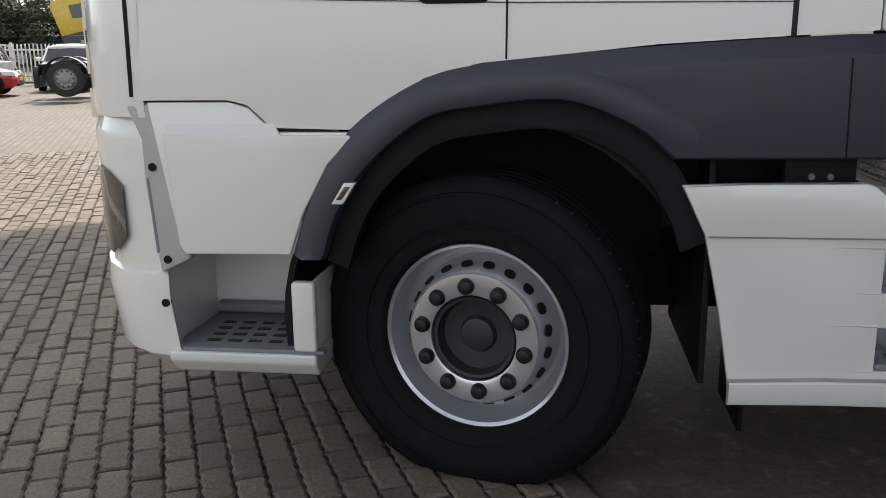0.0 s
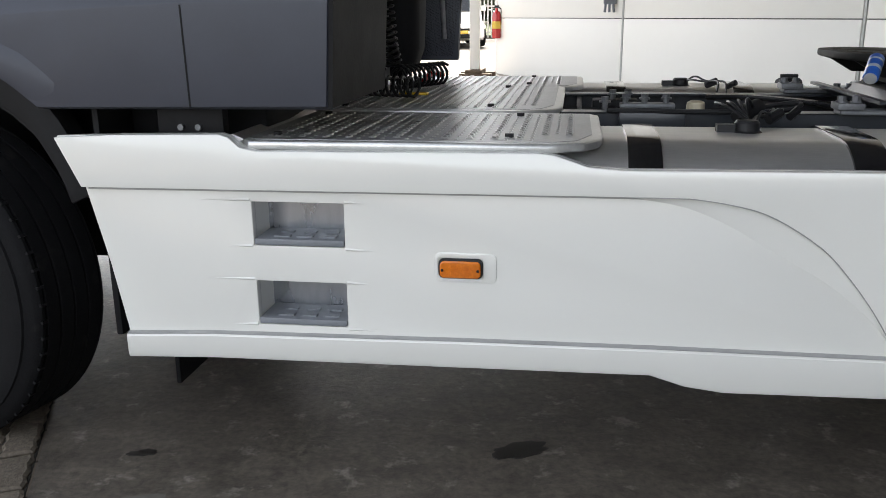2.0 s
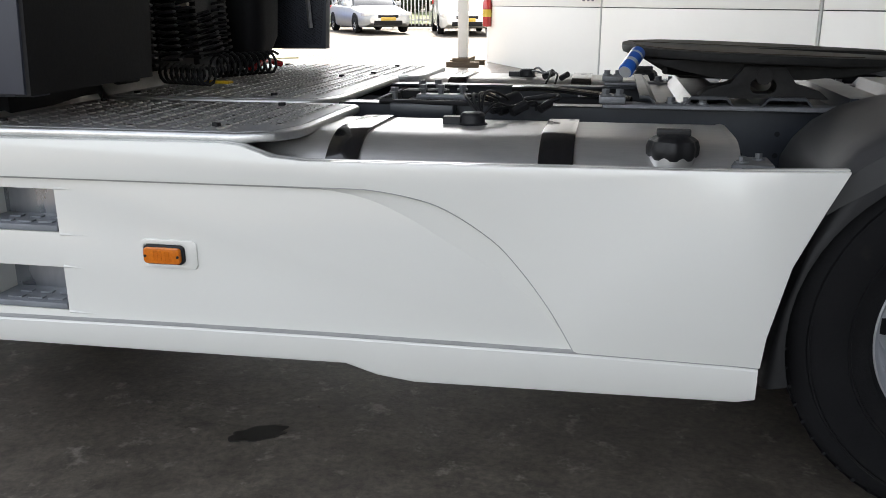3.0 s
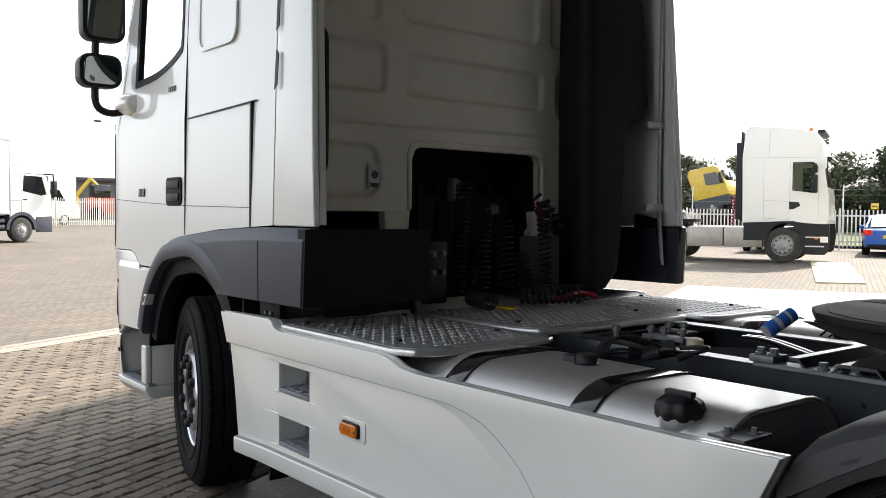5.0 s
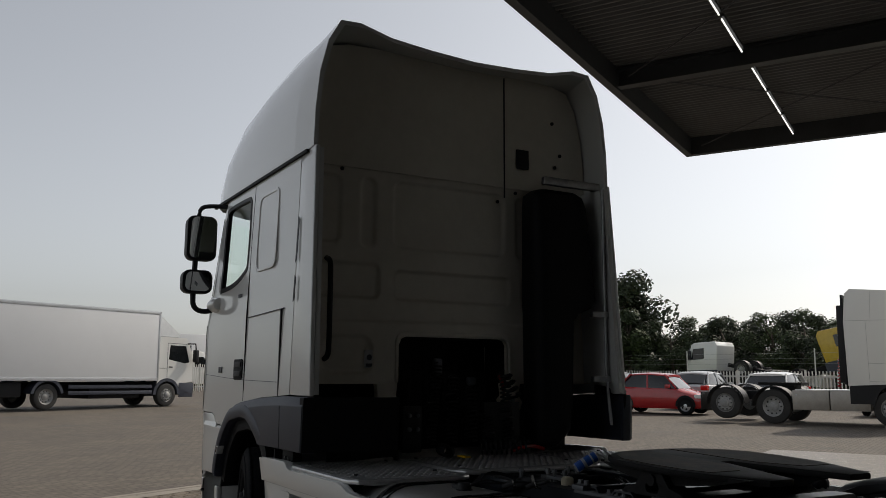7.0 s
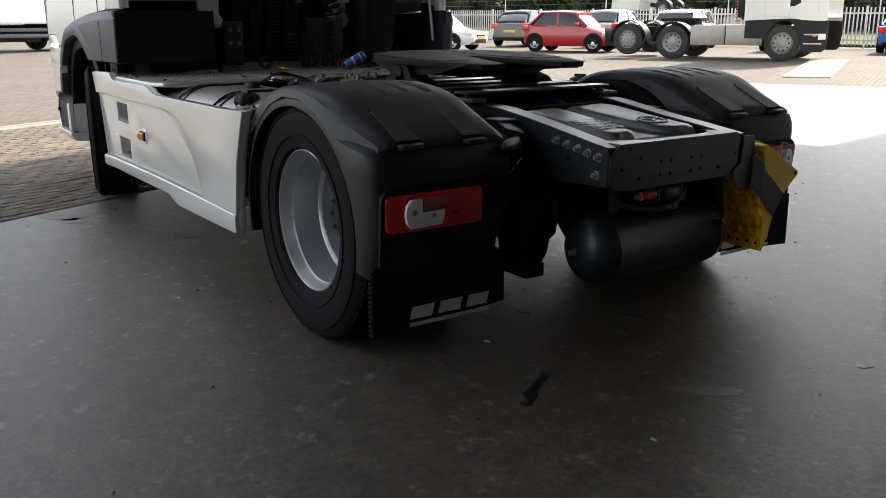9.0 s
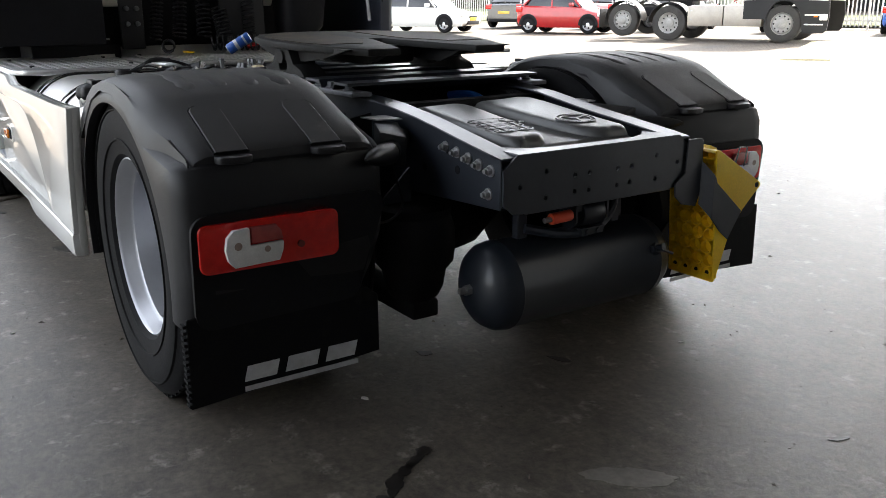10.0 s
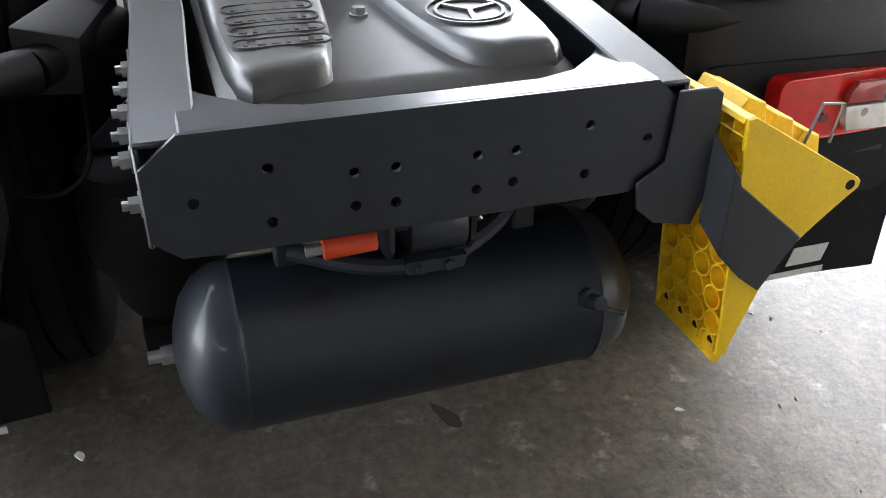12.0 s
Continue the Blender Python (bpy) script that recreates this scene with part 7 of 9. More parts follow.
# front mud flap behind the wheel, just visible below the skirt
part("front_flap", bbox(0.80, 0.815, -1.12, -0.8, 0.18, 0.42, 0.004), RUBBER, truck, "black front spray flap")

# chock carrier on the beam's end
bm = B()
prism(bm, [(0.362, 0.83), (0.425, 0.83), (0.438, 0.82), (0.44, 0.70), (0.435, 0.64), (0.42, 0.60), (0.35, 0.615), (0.315, 0.645), (0.31, 0.69), (0.356, 0.72)], 'x', 4.797, 4.803)
bevel(bm, 0.002, 1)
cc = part("chock_carrier", bm, FRAME, truck, "dark steel chock carrier plate")
bm = B()
loft(bm, [[(4.797, 0.438, z0), (4.803, 0.434, z0), (4.846, 0.450, z1), (4.840, 0.455, z1)] for z0, z1 in ((0.755, 0.712), (0.605, 0.562))])
part("fold", bm, FRAME, cc)
bm = B()
prism(bm, [(0.450, 0.712), (0.462, 0.700), (0.468, 0.682), (0.607, 0.568), (0.545, 0.475), (0.50, 0.510), (0.450, 0.562)], 'x', 4.841, 4.847)
bevel(bm, 0.002, 1)
part("pocket", bm, FRAME, cc, "folded steel pocket of the carrier")
bm = B()
tube(bm, [(4.80, 0.61, 0.715), (4.80, 0.63, 0.78), (4.80, 0.67, 0.775), (4.80, 0.66, 0.71)], 0.0028, 6)
part("wire_clip", bm, DULLST, cc)


def wheel_chock():
    """A hollow moulded chock: cheeks, tyre face, toothed back and a ringed open base."""
    root = thing("wheel_chock", (4.74, 0.52, 0.32), "yellow plastic wheel chock held in a steel carrier", "wheel chock")
    curve_pts = curve([(0.708, 0.640), (0.66, 0.60), (0.605, 0.548), (0.565, 0.49), (0.535, 0.41), (0.512, 0.345), (0.497, 0.325)], 3)
    out = [(0.463, 0.787), (0.478, 0.789), (0.700, 0.660), (0.709, 0.652)] + curve_pts
    for x in (4.638, 4.832):
        bm = B()
        prism(bm, out, 'x', x, x + 0.006)
        bevel(bm, 0.0015, 1)
        part("cheek", bm, YELLOW, root)
    bm = B()
    top = [(0.463, 0.787), (0.478, 0.789), (0.700, 0.660), (0.709, 0.652)]
    prism(bm, top + [(y - 0.004, z - 0.007) for y, z in top[::-1]], 'x', 4.644, 4.832)
    part("back_face", bm, YELLOW, root)
    bm = B()
    prism(bm, curve_pts + [(y - 0.005, z + 0.005) for y, z in curve_pts[::-1]], 'x', 4.644, 4.832)
    part("tyre_face", bm, YELLOW, root)
    for k in range(3):
        t = 0.08 + 0.27 * k
        y, z = 0.478 + 0.222 * t, 0.789 - 0.129 * t
        bm = B()
        prism(bm, [(y, z - 0.004), (y + 0.055, z - 0.036), (y + 0.046, z + 0.004), (y + 0.036, z + 0.006), (y + 0.012, z + 0.016)], 'x', 4.65, 4.775)
        bevel(bm, 0.002, 1)
        part("tooth", bm, YELLOW, root)
    def base_y(z):
        return 0.463 + (0.787 - z) * 0.0735
    bm = B()
    prism(bm, [(base_y(0.78) + 0.036, 0.775), (base_y(0.34) + 0.022, 0.34), (base_y(0.34) + 0.027, 0.335), (base_y(0.78) + 0.042, 0.77)], 'x', 4.645, 4.831)
    part("inner_wall", bm, YELLOW, root)
    for j in range(8):
        for i in range(4):
            z = 0.352 + j * 0.047
            x = 4.664 + i * 0.0475 + (0.006 if j % 2 else -0.004)
            bm = B()
            y = base_y(z)
            lathe(bm, [(0.0235, 0.002), (0.0235, 0.034), (0.020, 0.034), (0.020, 0.002), (0.0235, 0.002)], (x, y, z), 'y', 14)
            if j == 0:
                rod(bm, (x, y + 0.012, z), (x, y + 0.020, z), 0.019, 12)
                rod(bm, (x, y + 0.0105, z), (x, y + 0.0125, z), 0.008, 10, 1)
            part("ring", bm, [YELLOW, DARK], root)
    for i in range(7):
        x = 4.66 + i * 0.028
        part("rib", bbox(x, x + 0.003, base_y(0.75), base_y(0.75) + 0.035, 0.735, 0.778, 0.0008, 1), YELLOW, root)
    part("cross_rib", bbox(4.645, 4.831, base_y(0.757), base_y(0.757) + 0.03, 0.755, 0.758, 0.0008, 1), YELLOW, root)
    bm = B()
    rod(bm, (4.8375, 0.688, 0.648), (4.8392, 0.688, 0.648), 0.009, 12)
    part("peg_hole", bm, DARK, root)


wheel_chock()

# drinks-can sized grease tube left beside the coupling
gc = thing("grease_tube", (2.945, -0.43, 1.04), "blue and silver grease cartridge lying against the coupling", "grease tube")
bm = B()
p, q = Vector((2.918, -0.475, 1.068)), Vector((2.958, -0.390, 1.124))
rod(bm, p, q, 0.024, 20)
bevel(bm, 0.004, 2)
part("can", bm, BLUEP, gc)
bm = B()
d = (q - p)
rod(bm, p + d * 0.32, p + d * 0.46, 0.0245, 20)
rod(bm, p + d * 0.72, p + d * 0.8, 0.0245, 20)
part("label_band", bm, SILVERC, gc, "pale label band")
bm = B()
rod(bm, p - d.normalized() * 0.004, p, 0.020, 20)
part("lid", bm, SILVERC, gc, "silver lid")

# ---- the yard beyond: vehicles, fence, trees ----
def put(root, x, y, deg, dz=0.0):
    root.matrix_basis = pose(x, y, ground_z(x, y) + dz, 0, 0, deg)
    return root


def car_wheel(parent, x, y, r, w=0.2, rim_m=None, dark=False):
    s = 1 if y > 0 else -1
    t = new("wheel")
    t.parent = parent
    t.location = (x, y, r)
    bm = B()
    lathe(bm, [(r * 0.62, -w / 2), (r * 0.9, -w / 2 - 0.005), (r, -w / 2 + 0.03), (r, w / 2 - 0.03), (r * 0.9, w / 2 + 0.005), (r * 0.62, w / 2)], (0, 0, 0), 'y', 28)
    ob = part("tyre", bm, RUBBER, None)
    ob.parent = t
    bm = B()
    o = s * w / 2
    lathe(bm, [(r * 0.64, o), (r * 0.62, o - s * 0.03), (r * 0.5, o - s * 0.015), (r * 0.2, o), (0, o + s * 0.004)], (0, 0, 0), 'y', 24)
    for k in range(5):
        a = 2 * math.pi * k / 5
        c = Vector((r * 0.38 * math.cos(a), o + s * 0.003, r * 0.38 * math.sin(a)))
        rod(bm, c, c + Vector((0, s * 0.008, 0)), r * 0.11, 10, 1)
    ob = part("rim", bm, [rim_m or RIM, DARK], None)
    ob.parent = t
    return t


def car(name, label, paint, L=4.0, W=1.72, H=1.45, nose=0.9, cowl=1.25, roof0=1.75, roof1=3.2, tail=3.85, hatch=True, group="parked cars", lights=True):
    """A passenger car, front towards +x, middle of its rear axle side at the origin's middle. Body and glasshouse are skinned from sections."""
    root = thing(name, (0, 0, 0), label, "car", group)
    x = lambda s: L / 2 - s          # s: metres behind the nose
    hw = W / 2
    belt = H * 0.60
    # lower body: stations (s, half width, underside, top)
    st = [(0.0, hw * 0.72, 0.34, 0.56), (0.12, hw * 0.88, 0.24, 0.66), (0.45, hw * 0.97, 0.2, 0.74), (nose, hw, 0.2, 0.82), (cowl, hw, 0.2, belt + 0.03), ((cowl + tail) / 2, hw * 1.01, 0.2, belt + 0.05), (tail - 0.25, hw, 0.22, belt + 0.07),
          (L - 0.12, hw * 0.96, 0.26, belt + (0.06 if hatch else 0.0)), (L, hw * 0.86, 0.36, belt - 0.02)]
    bm = B()
    loops = []
    for s, w, zb, zt in st:
        loops.append([(x(s), -w * 0.93, zb), (x(s), -w, zb + 0.1), (x(s), -w * 1.0, (zb + zt) / 2 + 0.05), (x(s), -w * 0.96, zt - 0.06), (x(s), -w * 0.86, zt), (x(s), 0, zt + 0.02),
                      (x(s), w * 0.86, zt), (x(s), w * 0.96, zt - 0.06), (x(s), w * 1.0, (zb + zt) / 2 + 0.05), (x(s), w, zb + 0.1), (x(s), w * 0.93, zb)])
    loft(bm, loops)
    part("body", bm, paint, root)
    # glasshouse and roof
    gh = [(cowl - 0.05, hw * 0.84, belt, belt + 0.02), (roof0, hw * 0.78, belt, H - 0.07), ((roof0 + roof1) / 2, hw * 0.77, belt, H - 0.02), (roof1, hw * 0.76, belt, H - 0.05), (tail if hatch else tail - 0.1, hw * 0.80, belt, belt + (0.12 if hatch else 0.05))]
    bm = B()
    loops = []
    for s, w, zb, zt in gh:
        loops.append([(x(s), -hw * 0.90, zb), (x(s), -(hw * 0.90 * 0.35 + w * 0.65), zb + (zt - zb) * 0.6), (x(s), -w * 0.93, zb + (zt - zb) * 0.93), (x(s), -w * 0.7, zt), (x(s), 0, zt + 0.02),
                      (x(s), w * 0.7, zt), (x(s), w * 0.93, zb + (zt - zb) * 0.93), (x(s), (hw * 0.90 * 0.35 + w * 0.65), zb + (zt - zb) * 0.6), (x(s), hw * 0.90, zb)])
    loft(bm, loops)
    part("glasshouse", bm, GLASSD, root, "dark windows")
    bm = B()
    loops = []
    for s, w, zb, zt in [(roof0 - 0.12, gh[1][1], 0, H - 0.10), (roof0, gh[1][1], 0, H - 0.065), gh[2], (roof1, gh[3][1], 0, H - 0.045), (roof1 + 0.12, gh[3][1], 0, H - 0.10)]:
        loops.append([(x(s), -w * 0.97, zt - 0.07), (x(s), -w * 0.94, zt - 0.03), (x(s), -w * 0.70, zt + 0.006), (x(s), 0, zt + 0.026), (x(s), w * 0.70, zt + 0.006), (x(s), w * 0.94, zt - 0.03), (x(s), w * 0.97, zt - 0.07)])
    loft(bm, loops, cap=True, closed=False)
    part("roof", bm, paint, root)
    for s in (-1, 1):
        for a, b, z0, z1 in ((cowl + 0.02, roof0 + 0.02, belt + 0.02, H - 0.09), ((roof0 + roof1) / 2 - 0.02, (roof0 + roof1) / 2 + 0.02, belt + 0.02, H - 0.06), (tail - 0.12, roof1, belt + 0.08, H - 0.07)):
            bm = B()
            rod(bm, (x(a), s * hw * 0.905, z0), (x(b), s * hw * 0.735, z1), 0.035, 6)
            part("pillar", bm, paint, root)
        bm = bbox(x(cowl + 0.35), x(cowl + 0.2), min(s * hw, s * (hw + 0.16)), max(s * hw, s * (hw + 0.16)), belt + 0.03, belt + 0.16, 0.03, 2)
        part("door_mirror", bm, paint, root)
        if lights:
            bm = bbox(x(0.38), x(0.05), min(s * hw * 0.5, s * hw * 0.93), max(s * hw * 0.5, s * hw * 0.93), 0.57, 0.70, 0.03, 2)
            part("headlight", bm, CLEARL, root)
            bm = bbox(x(L + 0.008), x(L - 0.22), min(s * hw * 0.66, s * hw * 0.99), max(s * hw * 0.66, s * hw * 0.99), belt - 0.16, belt + 0.04, 0.03, 2)
            part("tail_light", bm, REDL, root)
        for ax in (nose * 0.9, tail - 0.35 if hatch else tail - 0.4):
            car_wheel(root, x(ax), s * (hw - 0.09), 0.31)
            bm = B()
            prism(bm, arc(x(ax), 0.31, 0.36, -5, 185, 14), 'y', s * hw * 1.0, s * (hw * 1.012))
            part("wheel_arch", bm, DARK, root)
    part("lower_grille", bbox(x(0.12), x(-0.008), -hw * 0.55, hw * 0.55, 0.28, 0.42, 0.02), DARK, root)
    part("grille", bbox(x(0.1), x(-0.004), -hw * 0.4, hw * 0.4, 0.5, 0.6, 0.02), DARK, root)
    part("rear_skirt", bbox(x(L + 0.01), x(L - 0.2), -hw * 0.8, hw * 0.8, 0.24, 0.38, 0.03), DARK, root)
    part("plate_bar", bbox(x(0.0), x(-0.014), -0.26, 0.26, 0.42, 0.53, 0.004), YELP, root, "plain yellow plate bar")
    part("plate_bar", bbox(x(L + 0.016), x(L), -0.26, 0.26, 0.56, 0.67, 0.004), YELP, root, "plain yellow plate bar")
    return root


YAW = 25
put(car("parked_car", "small red hatchback parked behind the far truck", REDP, 3.45, 1.63, 1.47, 0.75, 1.0, 1.45, 2.75, 3.3), -17.1, 19.5, YAW)
put(car("parked_car", "white compact hatchback parked beside the fence", WHITE, 3.95, 1.68, 1.46, 0.85, 1.15, 1.65, 3.1, 3.7), -21.4, 16.2, YAW + 2)
put(car("parked_car", "dark grey hatchback seen from behind", GREYC, 3.9, 1.7, 1.5, 0.85, 1.15, 1.65, 3.15, 3.75), -22.7, 22.0, YAW + 90)
put(car("parked_car", "silver hatchback seen from behind", SILVERC, 3.8, 1.66, 1.5, 0.85, 1.1, 1.6, 3.1, 3.65), -19.35, 23.9, YAW + 88)
put(car("parked_car", "white estate parked by the fence", WHITE, 4.5, 1.75, 1.5, 0.95, 1.4, 1.9, 3.9, 4.35), -16.0, 23.9, YAW - 92)
put(car("parked_car", "white estate parked by the fence", WHITE, 4.4, 1.75, 1.48, 0.95, 1.4, 1.9, 3.8, 4.25), -12.2, 25.8, YAW - 92)
put(car("parked_car", "blue coupe seen from behind by the fence", BLUEP, 4.2, 1.70, 1.36, 0.95, 1.4, 2.0, 2.9, 3.95), -8.75, 27.2, YAW + 89)
put(car("parked_car", "silver saloon facing the yard", SILVERC, 4.6, 1.82, 1.44, 1.0, 1.5, 2.1, 3.2, 4.1, False), -5.75, 27.3, YAW - 82)
put(car("parked_car", "white off-road car with dark bumper", WHITE, 4.3, 1.8, 1.85, 0.9, 1.2, 1.6, 3.9, 4.2), -2.25, 26.7, YAW - 100)
put(car("parked_car", "pale pickup standing beside the hall", SILVERC, 4.6, 1.8, 1.75, 0.9, 1.2, 1.6, 2.6, 4.4), 0.9, 27.5, YAW - 100)


def truck_wheel(parent, x, y, z, r=0.5, w=0.3, dual=False):
    s = 1 if y > 0 else -1
    t = new("wheel")
    t.parent = parent
    t.location = (x, y, z)
    bm = B()
    lathe(bm, [(r * 0.6, -w / 2), (r * 0.85, -w / 2 - 0.008), (r * 0.97, -w / 2 + 0.015), (r, -w / 2 + 0.04), (r, w / 2 - 0.04), (r * 0.97, w / 2 - 0.015), (r * 0.85, w / 2 + 0.008), (r * 0.6, w / 2)], (0, 0, 0), 'y', 36)
    ob = part("tyre", bm, TYREG, None)
    ob.parent = t
    bm = B()
    o = s * w / 2
    d = -s * (0.09 if dual else -0.02)
    lathe(bm, [(r * 0.60, o), (r * 0.58, o - s * 0.01), (r * 0.54, o - s * 0.05), (r * 0.46, o + d), (r * 0.28, o + d), (r * 0.26, o + d + s * 0.03), (r * 0.15, o + d + s * 0.06), (0, o + d + s * 0.065)], (0, 0, 0), 'y', 30)
    for k in range(10):
        a = 2 * math.pi * k / 10
        c = Vector((r * 0.42 * math.cos(a), o + d + s * 0.004, r * 0.42 * math.sin(a)))
        rod(bm, c, c + Vector((0, s * 0.008, 0)), r * 0.05, 8, 1)
    ob = part("rim", bm, [RIMF, DARK], None)
    ob.parent = t


RIMF = mat("dusty_rim", (0.40, 0.40, 0.39), (0.30, 0.30, 0.29), 6, 0.5, 0.65, metal=0.3, fine=0.2, bscale=40)
TYREG = mat("dusty_tyre", (0.042, 0.041, 0.039), (0.026, 0.025, 0.024), 5, 0.75, 0.9, bump=0.2, bscale=80, fine=0.2)
INOX = mat("steel_locker", (0.42, 0.39, 0.35), (0.33, 0.31, 0.28), 3, 0.35, 0.5, metal=0.7, fine=0.08, bscale=20)
BOXW = mat("box_panel", (0.66, 0.67, 0.68), (0.62, 0.63, 0.64), 0.5, 0.35, 0.5, fine=0.03)


def far_tractor():
    """White three-axle tractor, side on, front towards +x; x = 0 at the front axle."""
    t = thing("far_tractor", (0, 0, 0), "white three-axle tractor truck with steel side lockers", "truck")
    hw = 1.24
    out = [(-1.55, 1.12), (-1.6, 2.95), (-1.5, 3.72), (-1.3, 3.85), (0.3, 3.74), (0.95, 3.6), (1.15, 3.35), (1.22, 2.95), (1.25, 2.55), (1.38, 1.85), (1.40, 1.2), (1.30, 0.95), (0.85, 0.95), (0.60, 1.10), (0.35, 1.18), (-0.5, 1.16)]
    win = [(0.28, 2.05), (0.85, 1.98), (0.95, 2.05), (0.95, 2.72), (0.88, 2.78), (0.28, 2.78)]
    for s in (-1, 1):
        bm = B()
        prism(bm, out, 'y', s * hw, s * (hw - 0.05), holes=[win])
        c = part("cab_side", bm, WHITE, t, "white cab side")
        bm = B()
        prism(bm, win, 'y', s * (hw - 0.02), s * (hw - 0.03))
        g = part("window_pane", bm, GLASS, c)
        g.visible_shadow = False
        fr = [(x + (x - 0.6) * 0.06, z + (z - 2.4) * 0.06) for x, z in win]
        bm = B()
        prism(bm, fr, 'y', s * (hw + 0.004), s * (hw - 0.02), holes=[win])
        part("window_frame", bm, BLACKP, c, "black window surround")
        for pts in ([(0.18, 1.2), (0.18, 2.9)], [(-0.75, 1.15), (-0.78, 2.95)], [(1.08, 1.3), (1.06, 2.9)], [(-1.55, 2.95), (1.2, 2.93)], [(-0.75, 1.75), (0.18, 1.72)], [(-0.75, 1.25), (0.18, 1.22)], [(-0.6, 2.9), (-0.55, 3.75)]):
            bm = B()
            a, b = [Vector((p[0], s * (hw + 0.001), p[1])) for p in pts]
            rod(bm, a, b, 0.005, 4)
            part("gap", bm, PALEG, c)
        bm = B()
        prism(bm, [(0.17, 1.50), (0.30, 1.50), (0.52, 1.60), (0.48, 1.70), (0.17, 1.72)], 'y', s * hw, s * (hw + 0.006))
        part("handle_recess", bm, BLACKP, c, "black handle recess")
        # dark lower cab, arch and bumper
        low = [(-1.5, 0.62), (-1.5, 1.12), (-0.5, 1.15), (0.35, 1.16), (0.8, 1.12), (1.42, 1.10), (1.45, 0.72), (1.40, 0.34), (1.30, 0.26), (0.66, 0.26)] + arc(0.0, 0.5, 0.62, 0, 180, 12) + [(-0.7, 0.62)]
        bm = B()
        prism(bm, low, 'y', s * (hw + 0.01), s * (hw - 0.06))
        part("lower_cab", bm, BLACKP, t, "black lower cab")
        for z in (0.47, 0.72):
            part("bumper_line", bbox(0.7, 1.28, min(s * (hw + 0.008), s * (hw + 0.016)), max(s * (hw + 0.008), s * (hw + 0.016)), z, z + 0.035, 0.004), WLOGO, t)
        part("headlight", bbox(1.16, 1.40, min(s * (hw + 0.005), s * (hw + 0.02)), max(s * (hw + 0.005), s * (hw + 0.02)), 0.60, 0.76, 0.01), CLEARL, t)
        part("indicator", bbox(0.98, 1.1, min(s * (hw + 0.005), s * (hw + 0.02)), max(s * (hw + 0.005), s * (hw + 0.02)), 0.68, 0.72, 0.004), AMBER, t)
        # mirrors
        bm = B()
        box(bm, 0.90, 1.06, s * (hw + 0.1), s * (hw + 0.34), 1.95, 2.45)
        box(bm, 0.90, 1.06, s * (hw + 0.1), s * (hw + 0.34), 2.5, 2.7)
        bevel(bm, 0.04, 2)
        rod(bm, (0.98, s * hw, 2.75), (0.98, s * (hw + 0.2), 2.7), 0.02, 6)
        rod(bm, (0.98, s * hw, 2.0), (0.98, s * (hw + 0.2), 2.0), 0.02, 6)
        part("mirror", bm, BLACKP, t)
        # lockers
        for a, b in ((-2.05, -0.78), (-3.05, -2.08)):
            part("locker", bbox(a, b, min(s * hw, s * (hw - 0.5)), max(s * hw, s * (hw - 0.5)), 0.42, 0.98, 0.01), INOX, t, "stainless side locker")
        bm = B()
        for x, z in ((-2.95, 0.85), (-2.95, 0.6), (-0.86, 0.9)):
            box(bm, x - 0.03, x + 0.03, s * hw, s * (hw + 0.006), z - 0.02, z + 0.02)
        part("locker_catch", bm, STEEL, t)
        bm = B()
        prism(bm, [(-1.42, 0.80), (-1.30, 0.72), (-1.18, 0.80), (-1.22, 0.66), (-1.30, 0.58), (-1.38, 0.66)], 'y', s * hw, s * (hw + 0.005))
        part("badge", bm, STEEL, t, "plain shield-shaped badge")
        truck_wheel(t, 0, s * 1.06, 0.5)
        truck_wheel(t, -3.6, s * 1.06, 0.5, dual=True)
        truck_wheel(t, -4.95, s * 1.06, 0.58, 0.47)
        for cx, r in ((-3.6, 0.58), (-4.95, 0.55)):
            bm = B()
            z = 0.5 if cx > -4 else 0.58
            prism(bm, arc(cx, z, r + 0.02, 0, 180, 14) + arc(cx, z, r, 180, 0, 14), 'y', s * (hw - 0.01), s * (hw - 0.5))
            part("mudguard", bm, BLACKP, t, "dark mudguard")
    # front, roof and back of the cab
    bm = B()
    front = [(1.40, 1.2), (1.38, 1.85), (1.25, 2.55), (1.22, 2.95), (1.15, 3.35), (0.95, 3.6), (0.3, 3.74), (-1.3, 3.85), (-1.5, 3.72), (-1.6, 2.95), (-1.55, 1.12)]
    loft(bm, [[(x, -hw + 0.005, z), (x, hw - 0.005, z)] for x, z in front], cap=False, closed=False)
    part("cab_shell", bm, WHITE, t, "white cab front and roof")
    part("windscreen", bbox(1.26, 1.33, -1.1, 1.1, 1.95, 2.8, 0.02), GLASSD, t)
    part("sun_visor", bbox(1.2, 1.45, -1.15, 1.15, 2.85, 2.95, 0.02), GLASSD, t, "dark sun visor")
    part("visor_end", bbox(1.05, 1.3, -1.25, -1.16, 2.62, 2.98, 0.04), WHITE, t)
    part("roof_bar", bbox(0.95, 1.2, -0.9, 0.9, 3.62, 3.72, 0.02), BLACKP, t)
    for y in (-0.8, 0.8):
        bm = B()
        lathe(bm, [(0, 0.12), (0.06, 0.11), (0.08, 0.0), (0, 0)], (0.75, y, 3.68), 'z', 12)
        part("beacon", bm, AMBER, t, "amber beacon")
    part("air_duct", bbox(-1.78, -1.62, -1.2, -0.75, 1.2, 3.4, 0.04), BLACKP, t, "black duct behind the cab")
    part("rear_panel", bbox(-1.66, -1.6, -1.2, 1.2, 1.15, 3.7, 0.02), BLACKP, t)
    bm = B()
    tube(bm, coil((-1.9, -0.5, 1.9), (-1.95, -0.5, 1.05), 9, 0.05, 0.01), 0.014, 6)
    part("coil_line", bm, REDP, t, "red coiled air line")
